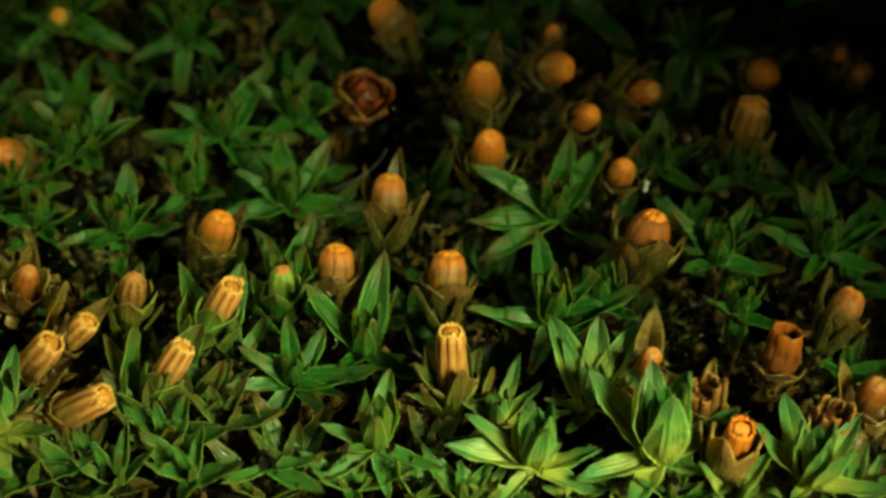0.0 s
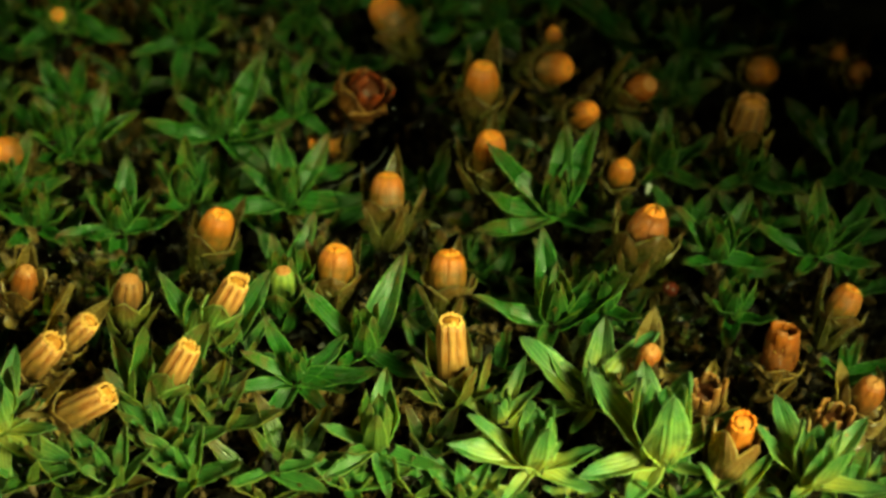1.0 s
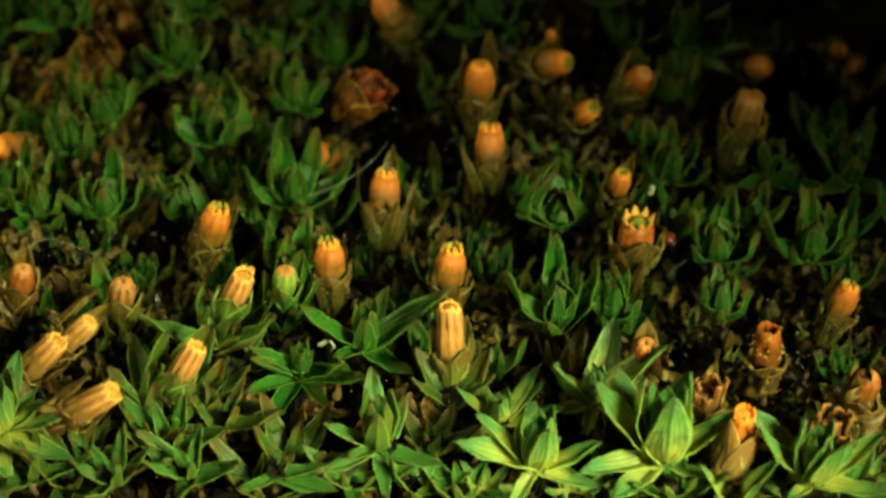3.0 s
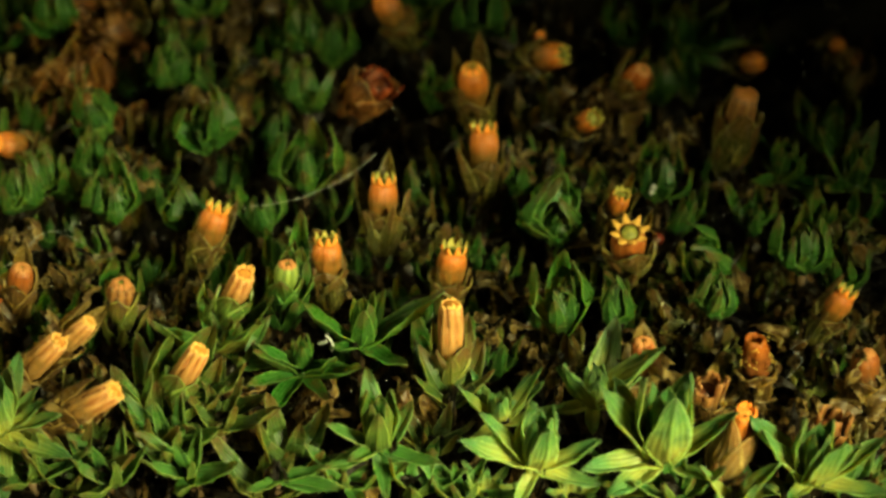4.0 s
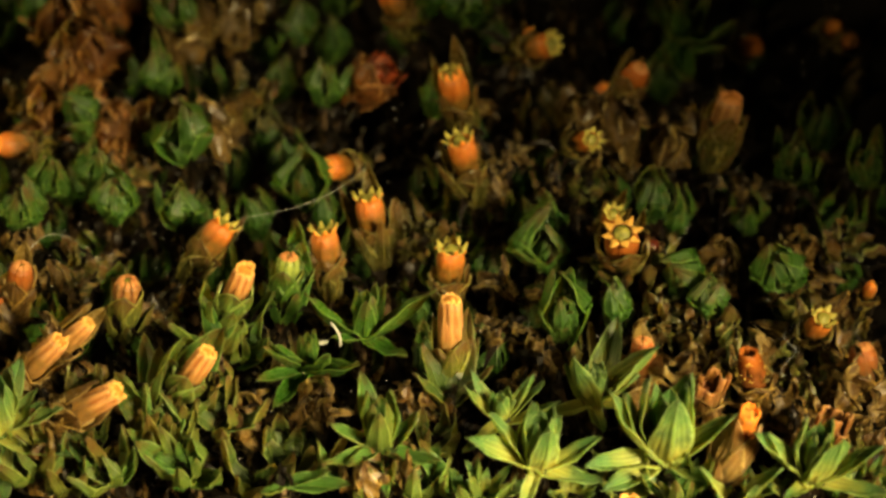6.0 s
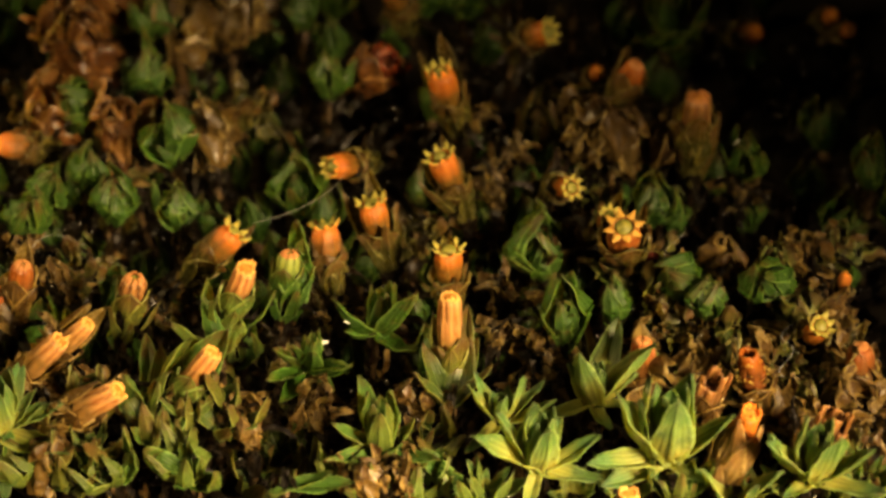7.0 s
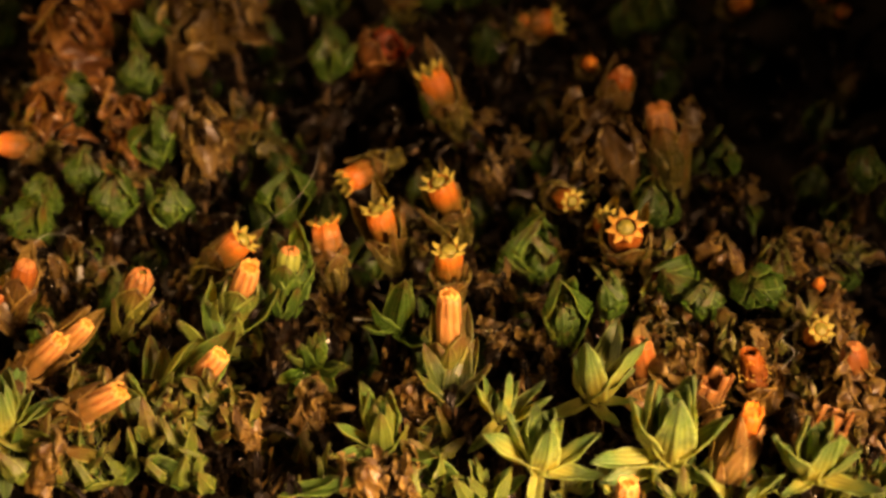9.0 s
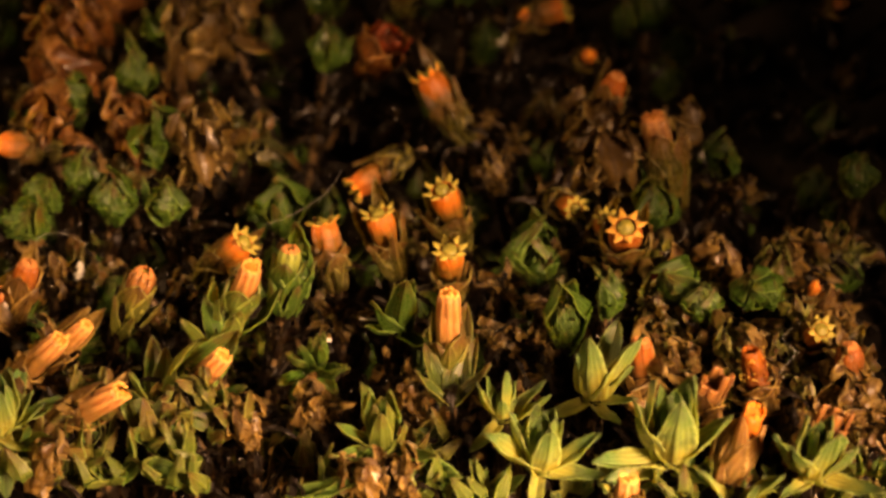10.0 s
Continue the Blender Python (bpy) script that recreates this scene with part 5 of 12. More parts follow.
shoot("dark green moss rosette at the mat's edge", "green", [(0, 7.76, -0.04, -0.1, 0, -0.104, 0.995), (2.5, 7.43, -0.13, -0.1, 0, -0.104, 0.995), (4.5, 7.16, -0.78, -0.1, -0.1, 0.097, 0.99), (7.5, 6.59, -1.32, -0.1, -0.4, -0.498, 0.77), (10, 6.46, -1.49, -0.1, -0.4, -0.498, 0.77)],
      [(0, 1), (1, 0.92), (2.5, 0.66), (4.5, 0.16), (7, 0.05), (10, 0)], [(89, 60, 104, 28, 1.49), (8, 58, 12, 31, 1.53), (176, 62, 192, 29, 1.58), (-21, 89, -22, 26, 1.23), (-120, 82, -122, 31, 1.15), (105, 79, 95, 27, 1.15), (29, 9, 35, 6, 1.09, 2), (149, 10, 155, 8, 1.04, 2), (269, 12, 275, 9, 0.98, 2), (89, 5, 93, 3, 0.98, 2), (209, 5, 213, 3, 0.98, 2), (329, 5, 333, 3, 0.98, 2)] + spiral(random.Random(57), 7, 0.87, 25, 11), wide=1, curl=68)
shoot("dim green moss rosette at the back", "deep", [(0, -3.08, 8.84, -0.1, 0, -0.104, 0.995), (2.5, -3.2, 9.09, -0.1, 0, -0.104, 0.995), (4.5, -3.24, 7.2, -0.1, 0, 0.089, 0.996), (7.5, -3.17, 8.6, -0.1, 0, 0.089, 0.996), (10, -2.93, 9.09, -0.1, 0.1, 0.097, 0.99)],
      [(0, 1), (1, 0.92), (2.5, 0.66), (4.5, 0.16), (7, 0.05), (10, 0)], [(-52, 111, -40, 32, 1.36), (-127, 86, -123, 31, 1.31), (63, 64, 49, 28, 1.35), (121, 71, 107, 31, 1.31), (-92, 83, -100, 31, 1.31), (37, 9, 43, 6, 1.24, 2), (157, 10, 163, 8, 1.18, 2), (277, 12, 283, 9, 1.12, 2), (97, 5, 101, 3, 1.12, 2), (217, 5, 221, 3, 1.12, 2), (337, 5, 341, 3, 1.12, 2)] + spiral(random.Random(58), 8, 0.92, 25, 11), wide=1, curl=68)
shoot("green moss rosette with a yellowish heart", "green", [(0, -8.72, 8.72, -0.1, 0, -0.104, 0.995), (2.5, -8.8, 8.84, -0.1, 0, -0.104, 0.995), (4.5, -8.97, 8.13, -0.1, 0, 0.089, 0.996), (7.5, -9.48, 9.09, -0.1, 0, 0.089, 0.996), (10, -9.71, 9.82, -0.1, 0, 0.089, 0.996)],
      [(0, 1), (1, 0.92), (2.5, 0.66), (4.5, 0.16), (7, 0.05), (10, 0)], [(-29, 96, -47, 32, 1.95), (-139, 105, -147, 27, 1.35), (-55, 81, -74, 32, 1.3), (-140, 58, -120, 29, 1.3), (-7, 59, -25, 31, 1.3), (106, 61, 114, 26, 1.33), (34, 9, 40, 6, 1.24, 2), (154, 10, 160, 8, 1.18, 2), (274, 12, 280, 9, 1.11, 2), (94, 5, 98, 3, 1.11, 2), (214, 5, 218, 3, 1.11, 2), (334, 5, 338, 3, 1.11, 2)] + spiral(random.Random(59), 8, 0.92, 25, 11), wide=1, curl=68)
shoot("dim green moss rosette at the back", "green", [(0, -5.85, 7.89, -0.1, 0, -0.104, 0.995), (2.5, -5.87, 7.31, -0.1, 0, -0.104, 0.995), (4.5, -6, 5.84, -0.1, 0.1, 0.097, 0.99), (7.5, -6.49, 5.73, -0.1, 0, 0.089, 0.996), (10, -6.74, 5.73, -0.1, 0, 0.089, 0.996)],
      [(0, 1), (1, 0.92), (2.5, 0.66), (4.5, 0.16), (7, 0.05), (10, 0)], [(-12, 55, 2, 32, 1.29), (177, 37, 174, 30, 1.29), (-96, 120, -103, 29, 1.41), (-152, 95, -143, 31, 1.32), (-45, 83, -53, 32, 1.29), (90, 60, 84, 33, 1.47), (28, 9, 34, 6, 1.22, 2), (148, 10, 154, 8, 1.16, 2), (268, 12, 274, 9, 1.1, 2), (88, 5, 92, 3, 1.1, 2), (208, 5, 212, 3, 1.1, 2), (328, 5, 332, 3, 1.1, 2)] + spiral(random.Random(60), 8, 0.91, 25, 11), wide=1, curl=68)
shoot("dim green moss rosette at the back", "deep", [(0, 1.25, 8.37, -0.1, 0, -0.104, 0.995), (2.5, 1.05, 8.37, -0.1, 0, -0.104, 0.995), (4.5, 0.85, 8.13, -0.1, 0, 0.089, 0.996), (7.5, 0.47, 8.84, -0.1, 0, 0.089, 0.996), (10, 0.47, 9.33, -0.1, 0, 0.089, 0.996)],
      [(0, 1), (1, 0.92), (2.5, 0.66), (4.5, 0.16), (7, 0.05), (10, 0)], [(-6, 68, -8, 31, 1.3), (90, 70, 88, 32, 1.3), (-44, 107, -51, 33, 1.97), (-135, 59, -147, 29, 1.3), (-135, 107, -155, 28, 1.53), (40, 9, 46, 6, 1.23, 2), (160, 10, 166, 8, 1.17, 2), (280, 12, 286, 9, 1.11, 2), (100, 5, 104, 3, 1.11, 2), (220, 5, 224, 3, 1.11, 2), (340, 5, 344, 3, 1.11, 2)] + spiral(random.Random(61), 8, 0.91, 25, 11), wide=1, curl=68)
capsule("small yellow capsule mouth in the heart of a rosette", "green", [(0, -8.78, 8.45, 0.0, 0.06, -0.62, 0.78), (1.5, -8.8, 8.6, 0.0, 0.06, -0.62, 0.78), (2.5, -8.8, 9.05, 0.0, 0.06, -0.58, 0.8), (4, -8.75, 10.05, -0.05, 0.06, -0.5, 0.86), (5.5, -8.75, 10.95, -0.2, 0.05, -0.5, 0.86), (10, -8.75, 12.15, -0.5, 0.05, -0.5, 0.86)],
        0.5, 0.23, [(0, 0), (4.5, 0.08), (10, 0.15)], [(0, -62), (5, -50), (10, -40)], collar(171, 4, 0.6, 30, 18), "cup", "yellow", mouth=0.74, wraps=0.7)
shoot("dim green moss rosette at the back", "deep", [(0, 2.67, 10.19, -0.1, 0, -0.104, 0.995), (2.5, 2.68, 10.32, -0.1, 0, -0.104, 0.995), (4.5, 3, 10.07, -0.1, 0, 0.089, 0.996), (10, 3.04, 11.08, -0.1, 0, 0.089, 0.996)],
      [(0, 1), (1, 0.92), (2.5, 0.66), (4.5, 0.16), (7, 0.05), (10, 0)], [(-30, 117, -34, 25, 2.36), (-149, 98, -135, 32, 1.33), (-105, 107, -92, 26, 1.33), (-12, 50, 2, 29, 1.33), (39, 9, 45, 6, 1.26, 2), (159, 10, 165, 8, 1.2, 2), (279, 12, 285, 9, 1.14, 2), (99, 5, 103, 3, 1.14, 2), (219, 5, 223, 3, 1.14, 2), (339, 5, 343, 3, 1.14, 2)] + spiral(random.Random(62), 8, 0.94, 25, 11), wide=1, curl=68)
shoot("dim green moss rosette at the back", "deep", [(0, 4.68, 11.16, -0.47, 0, -0.104, 0.995), (4.5, 4.71, 11.67, -0.47, 0, -0.104, 0.995), (10, 4.76, 12.46, -0.47, 0, -0.104, 0.995)],
      [(0, 1), (2.5, 0.8), (5, 0.5), (7.5, 0.2), (10, 0)], [(-77, 106, -81, 30, 1.35), (-134, 90, -138, 25, 1.35), (-45, 83, -39, 29, 1.35), (96, 97, 88, 31, 1.35), (36, 9, 42, 6, 1.28, 2), (156, 10, 162, 8, 1.22, 2), (276, 12, 282, 9, 1.16, 2), (96, 5, 100, 3, 1.16, 2), (216, 5, 220, 3, 1.16, 2), (336, 5, 340, 3, 1.16, 2)] + spiral(random.Random(63), 8, 0.95, 25, 11), wide=1, curl=68)
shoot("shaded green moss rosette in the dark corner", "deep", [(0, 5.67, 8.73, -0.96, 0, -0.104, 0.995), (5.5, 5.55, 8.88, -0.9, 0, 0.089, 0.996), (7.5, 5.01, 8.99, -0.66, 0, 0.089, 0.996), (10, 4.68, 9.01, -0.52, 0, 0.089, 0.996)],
      [(0, 1), (2.5, 0.95), (5.5, 0.8), (7.5, 0.4), (10, 0.1)], [(20, 48, 14, 30, 1.44), (-15, 83, -30, 31, 1.52), (-88, 120, -69, 27, 1.61), (-118, 115, -123, 32, 1.38), (111, 76, 114, 30, 1.32), (-39, 104, -43, 33, 1.32), (28, 9, 34, 6, 1.25, 2), (148, 10, 154, 8, 1.19, 2), (268, 12, 274, 9, 1.12, 2), (88, 5, 92, 3, 1.12, 2), (208, 5, 212, 3, 1.12, 2), (328, 5, 332, 3, 1.12, 2)] + spiral(random.Random(64), 8, 0.93, 25, 11), wide=1, curl=68)
shoot("green moss rosette with browned leaf tips", "deep", [(0, 4.59, 3.08, -0.25, 0, -0.104, 0.995), (2.5, 4.76, 2.88, -0.25, 0, -0.104, 0.995), (4.5, 4.43, 1.63, -0.14, 0, 0.089, 0.996), (10, 4.26, 0.81, -0.1, 0, 0.089, 0.996)],
      [(0, 1), (1, 0.92), (2.5, 0.66), (4.5, 0.16), (7, 0.05), (10, 0)], [(127, 68, 111, 29, 1.5), (86, 60, 101, 30, 1.34), (-77, 18, -76, 25, 1.21), (12, 55, 1, 26, 1.3), (-132, 74, -133, 29, 1.21), (-41, 86, -35, 25, 1.21), (36, 9, 42, 6, 1.15, 2), (156, 10, 162, 8, 1.09, 2), (276, 12, 282, 9, 1.03, 2), (96, 5, 100, 3, 1.03, 2), (216, 5, 220, 3, 1.03, 2), (336, 5, 340, 3, 1.03, 2)] + spiral(random.Random(65), 8, 0.85, 25, 11), wide=1, curl=68)
shoot("green moss rosette beside an orange capsule", "green", [(0, -5.31, 1.97, -0.1, 0, -0.104, 0.995), (2.5, -5.34, 1.29, -0.1, 0, -0.104, 0.995), (4.5, -5.34, 0.81, -0.1, 0, 0.089, 0.996), (10, -5.65, 1, -0.1, 0, 0.089, 0.996)],
      [(0, 1), (1, 0.6), (2.5, 0.22), (4.5, 0.05), (10, 0)], [(84, 60, 85, 33, 1.45), (167, 31, 165, 26, 1.18), (-37, 57, -20, 29, 1.18), (-131, 92, -115, 31, 1.18), (76, 92, 56, 25, 1.18), (34, 9, 40, 6, 1.12, 2), (154, 10, 160, 8, 1.07, 2), (274, 12, 280, 9, 1.01, 2), (94, 5, 98, 3, 1.01, 2), (214, 5, 218, 3, 1.01, 2), (334, 5, 338, 3, 1.01, 2)] + spiral(random.Random(66), 8, 0.83, 25, 11), wide=1, curl=68)
shoot("large green moss shoot at the mat's side", "green", [(0, -9.19, 1.78, -0.1, 0.1, -0.098, 0.99), (2.5, -9.09, 1.88, -0.1, 0.1, -0.098, 0.99), (4.5, -8.82, 1.19, -0.1, 0, 0.089, 0.996), (7.5, -8.83, 0.81, -0.1, 0.5, -0.306, 0.81), (10, -8.93, 0.71, -0.1, 0.6, -0.3, 0.742)],
      [(0, 1), (1, 0.92), (2.5, 0.66), (4.5, 0.16), (7, 0.05), (10, 0)], [(71, 60, 53, 27, 1.53), (-17, 79, -37, 28, 1.49), (-40, 101, -28, 26, 1.45), (-48, 39, -32, 26, 1.18), (-166, 33, -161, 28, 1.18), (-110, 92, -118, 25, 1.18), (-4, 65, 2, 30, 1.56), (37, 9, 43, 6, 1.12, 2), (157, 10, 163, 8, 1.07, 2), (277, 12, 283, 9, 1.01, 2), (97, 5, 101, 3, 1.01, 2), (217, 5, 221, 3, 1.01, 2), (337, 5, 341, 3, 1.01, 2)] + spiral(random.Random(67), 8, 0.83, 25, 11), wide=1, curl=68)
shoot("green moss rosette between dead leaves", "green", [(0, -3.15, 4.65, -0.1, 0, -0.104, 0.995), (2.5, -3.25, 5.08, -0.1, 0, -0.104, 0.995), (4.5, -2.9, 5.08, -0.1, 0, 0.089, 0.996), (7.5, -2.53, 5.73, -0.1, 0, 0.089, 0.996), (10, -2.68, 6.63, -0.1, 0.1, 0.097, 0.99)],
      [(0, 1), (1, 0.95), (2.5, 0.75), (4.5, 0.2), (7.5, 0.06), (10, 0)], [(157, 47, 152, 32, 1.34), (89, 62, 96, 27, 1.23), (-15, 48, -7, 24, 1.23), (-127, 75, -142, 31, 1.23), (-51, 83, -32, 33, 1.23), (34, 9, 40, 6, 1.17, 2), (154, 10, 160, 8, 1.11, 2), (274, 12, 280, 9, 1.05, 2), (94, 5, 98, 3, 1.05, 2), (214, 5, 218, 3, 1.05, 2), (334, 5, 338, 3, 1.05, 2)] + spiral(random.Random(68), 8, 0.87, 25, 11), wide=1, curl=68)
shoot("green moss rosette between dead leaves", "green", [(0, -5.68, 9.09, -0.1, 0, -0.104, 0.995), (2.5, -5.75, 9.09, -0.1, 0, -0.104, 0.995), (4.5, -5.53, 8.84, -0.1, 0, 0.089, 0.996), (7.5, -6.62, 7.89, -0.1, 0, 0.089, 0.996), (10, -6.22, 7.66, -0.1, 0, 0.089, 0.996)],
      [(0, 1), (1, 0.95), (2.5, 0.8), (4.5, 0.4), (7.5, 0.15), (10, 0)], [(-177, 53, -163, 30, 1.31), (-120, 90, -111, 26, 1.31), (-45, 83, -49, 28, 1.31), (-3, 53, -15, 32, 1.31), (90, 70, 75, 32, 1.31), (35, 9, 41, 6, 1.24, 2), (155, 10, 161, 8, 1.18, 2), (275, 12, 281, 9, 1.12, 2), (95, 5, 99, 3, 1.12, 2), (215, 5, 219, 3, 1.12, 2), (335, 5, 339, 3, 1.12, 2)] + spiral(random.Random(69), 8, 0.92, 25, 11), wide=1, curl=68)
shoot("small green moss rosette near the mat side", "green", [(0, -7.95, 3.28, -0.1, 0, -0.104, 0.995), (2.5, -8.05, 3.59, -0.1, 0, -0.104, 0.995), (4.5, -7.12, 2.27, -0.1, 0, 0.089, 0.996), (7.5, -7.53, 2.17, -0.1, 0.1, 0.097, 0.99), (10, -7.56, 1.97, -0.1, 0.1, 0.097, 0.99)],
      [(0, 1), (1, 0.9), (2.5, 0.66), (4.5, 0.35), (7, 0.12), (10, 0.02)], [(-156, 46, -171, 30, 1.21), (99, 85, 117, 32, 1.21), (-24, 37, -12, 30, 1.21), (-119, 68, -135, 27, 1.21), (-61, 68, -63, 31, 1.21), (38, 9, 44, 6, 1.15, 2), (158, 10, 164, 8, 1.09, 2), (278, 12, 284, 9, 1.03, 2), (98, 5, 102, 3, 1.03, 2), (218, 5, 222, 3, 1.03, 2), (338, 5, 342, 3, 1.03, 2)] + spiral(random.Random(70), 8, 0.85, 25, 11), wide=1, curl=68)
shoot("small green moss rosette near the mat side", "green", [(0, -8.32, 0.9, -0.1, 0, -0.104, 0.995), (2.5, -8.32, 0.9, -0.1, 0, -0.104, 0.995), (4.5, -8.25, 2.27, -0.1, 0, 0.089, 0.996), (7.5, -8.41, 1.68, -0.1, 0.4, -0.298, 0.867), (10, -8.46, 1.58, -0.1, 0.4, -0.298, 0.867)],
      [(0, 1), (1, 0.9), (2.5, 0.66), (4.5, 0.35), (7, 0.12), (10, 0.02)], [(-153, 52, -170, 28, 1.16), (96, 89, 103, 27, 1.16), (-20, 48, -33, 29, 1.16), (-114, 80, -124, 31, 1.16), (-52, 79, -36, 26, 1.16), (34, 9, 40, 6, 1.11, 2), (154, 10, 160, 8, 1.05, 2), (274, 12, 280, 9, 1, 2), (94, 5, 98, 3, 1, 2), (214, 5, 218, 3, 1, 2), (334, 5, 338, 3, 1, 2)] + spiral(random.Random(71), 8, 0.82, 25, 11), wide=1, curl=68)
shoot("upright green leaves round an unripe capsule", "green", [(0, -3.14, -1.32, -0.1, 0, -0.104, 0.995), (4.5, -3.03, -1.32, -0.1, 0, 0.089, 0.996), (10, -2.97, -1.23, -0.1, 0, 0.089, 0.996)],
      [(0, 1), (1, 0.92), (2.5, 0.66), (4.5, 0.16), (7, 0.05), (10, 0)], [(70, 62, 81, 24, 1.75), (111, 62, 99, 25, 1.24), (-14, 34, -33, 31, 1.13), (-124, 77, -106, 29, 1.13), (-41, 86, -32, 33, 1.13), (32, 9, 38, 6, 1.07, 2), (152, 10, 158, 8, 1.02, 2), (272, 12, 278, 9, 0.96, 2), (92, 5, 96, 3, 0.96, 2), (212, 5, 216, 3, 0.96, 2), (332, 5, 336, 3, 0.96, 2)] + spiral(random.Random(72), 8, 0.79, 25, 11), wide=1, curl=68)
shoot("slender green shoot between capsules", "green", [(0, 3.09, -1.67, -0.1, 0, -0.104, 0.995), (4.5, 3.34, -2.28, -0.1, 0, 0.089, 0.996), (10, 3.24, -2.02, -0.1, 0, 0.089, 0.996)],
      [(0, 1), (1, 0.92), (2.5, 0.66), (4.5, 0.16), (7, 0.05), (10, 0)], [(78, 74, 59, 30, 1.12), (-49, 67, -48, 29, 1.12), (-120, 82, -102, 30, 1.12), (102, 88, 83, 32, 1.12), (28, 9, 34, 6, 1.06, 2), (148, 10, 154, 8, 1.01, 2), (268, 12, 274, 9, 0.96, 2), (88, 5, 92, 3, 0.96, 2), (208, 5, 212, 3, 0.96, 2), (328, 5, 332, 3, 0.96, 2)] + spiral(random.Random(73), 8, 0.79, 25, 11), wide=1, curl=68)
shoot("dark green moss rosette in deep shade", "deep", [(0, 8.87, 3.69, -0.7, 0, -0.104, 0.995), (2.5, 8.66, 3.06, -0.54, 0, -0.104, 0.995), (5.5, 8.97, 2.76, -0.46, 0, -0.104, 0.995), (7.5, 9.09, 2.76, -0.46, 0, -0.104, 0.995), (10, 8.72, 2.32, -0.36, 0, -0.104, 0.995)],
      [(0, 1), (2.5, 0.95), (4.5, 0.75), (5.5, 0.5), (7.5, 0.15), (10, 0)], [(152, 43, 136, 28, 1.51), (62, 65, 79, 24, 1.42), (-26, 90, -18, 27, 1.22), (-136, 76, -143, 24, 1.22), (90, 81, 75, 26, 1.22), (28, 9, 34, 6, 1.16, 2), (148, 10, 154, 8, 1.1, 2), (268, 12, 274, 9, 1.05, 2), (88, 5, 92, 3, 1.05, 2), (208, 5, 212, 3, 1.05, 2), (328, 5, 332, 3, 1.05, 2)] + spiral(random.Random(74), 8, 0.86, 25, 11), wide=1, curl=68)
shoot("dark green moss rosette in deep shade", "deep", [(0, 6.33, 2.87, -0.4, 0, -0.104, 0.995), (4.5, 7.44, 3, -0.49, 0, -0.104, 0.995), (5.5, 7.68, 3.02, -0.51, 0, -0.104, 0.995), (7.5, 6.11, 3.11, -0.42, 0, -0.104, 0.995), (10, 5.87, 3.07, -0.39, 0.1, -0.098, 0.99)],
      [(0, 1), (2.5, 0.95), (4.5, 0.75), (5.5, 0.5), (7.5, 0.15), (10, 0)], [(120, 77, 125, 24, 1.2), (-64, 27, -49, 25, 1.2), (-25, 83, -24, 26, 1.2), (-138, 71, -147, 27, 1.2), (73, 87, 80, 30, 1.2), (33, 9, 39, 6, 1.14, 2), (153, 10, 159, 8, 1.09, 2), (273, 12, 279, 9, 1.03, 2), (93, 5, 97, 3, 1.03, 2), (213, 5, 217, 3, 1.03, 2), (333, 5, 337, 3, 1.03, 2)] + spiral(random.Random(75), 8, 0.85, 25, 11), wide=1, curl=68)
shoot("small green shoot among brown leaves", "green", [(0, 5.85, -2.02, -0.1, 0, -0.104, 0.995), (4.5, 5.3, -2.02, -0.1, 0, 0.089, 0.996), (10, 5.06, -2.2, -0.1, 0, 0.089, 0.996)],
      [(0, 1), (1, 0.92), (2.5, 0.66), (4.5, 0.16), (7, 0.05), (10, 0)], [(-21, 19, -13, 27, 1.11), (-151, 43, -171, 28, 1.11), (-40, 65, -46, 26, 1.11), (-102, 84, -86, 26, 1.11), (96, 97, 86, 30, 1.11), (30, 9, 36, 6, 1.06, 2), (150, 10, 156, 8, 1, 2), (270, 12, 276, 9, 0.95, 2), (90, 5, 94, 3, 0.95, 2), (210, 5, 214, 3, 0.95, 2), (330, 5, 334, 3, 0.95, 2)] + spiral(random.Random(76), 8, 0.78, 25, 11), wide=1, curl=68)
shoot("broad green leaf cup below a leaning capsule", "cup", [(0, -5.55, -4.83, -0.1, -0.1, -0.054, 0.994), (10, -5.34, -4.83, -0.1, 0, 0.089, 0.996)],
      [(0, 1), (1, 0.82), (2.5, 0.42), (4.5, 0.14), (7, 0.05), (10, 0)], [(123, 61, 99, 70, 1.66, 1), (94, 83, 85, 47, 1.27, 2), (-2, 29, 59, 56, 1.06, 2), (-126, 29, -162, 26, 1.06, 1)] + spiral(random.Random(77), 2, 0.51, 25, 8), wide=1)
shoot("broad green leaf cup below a leaning capsule", "cup", [(0, -4.37, -3.02, -0.1, 0, -0.06, 0.998), (10, -4.34, -3.02, -0.1, 0, 0.089, 0.996)],
      [(0, 1), (1, 0.82), (2.5, 0.42), (4.5, 0.14), (7, 0.05), (10, 0)], [(111, 76, 109, 62, 1.1, 2), (80, 74, 76, 51, 1.1, 2), (118, 62, 244, 40, 1.9, 1), (74, 59, -68, 35, 1.81, 1), (-34, 33, -52, 46, 1.1, 1)] + spiral(random.Random(78), 2, 0.53, 25, 8), wide=1)
shoot("olive leaf sheath round a tall tan capsule", "turning", [(0, 0.15, -4.76, -0.1, 0, -0.06, 0.998), (10, 0.14, -4.73, -0.1, 0, 0.089, 0.996)],
      [(0, 1), (1, 0.82), (2.5, 0.42), (4.5, 0.14), (7, 0.05), (10, 0)], [(174, 29, 118, 51, 1.3, 1), (100, 90, 103, 48, 1.38, 2), (67, 77, 64, 51, 1.43, 1), (-20, 49, 17, 42, 1.12, 1), (-162, 53, -179, 36, 1.06, 1), (-59, 15, 76, 48, 1.36, 2)], wide=1)
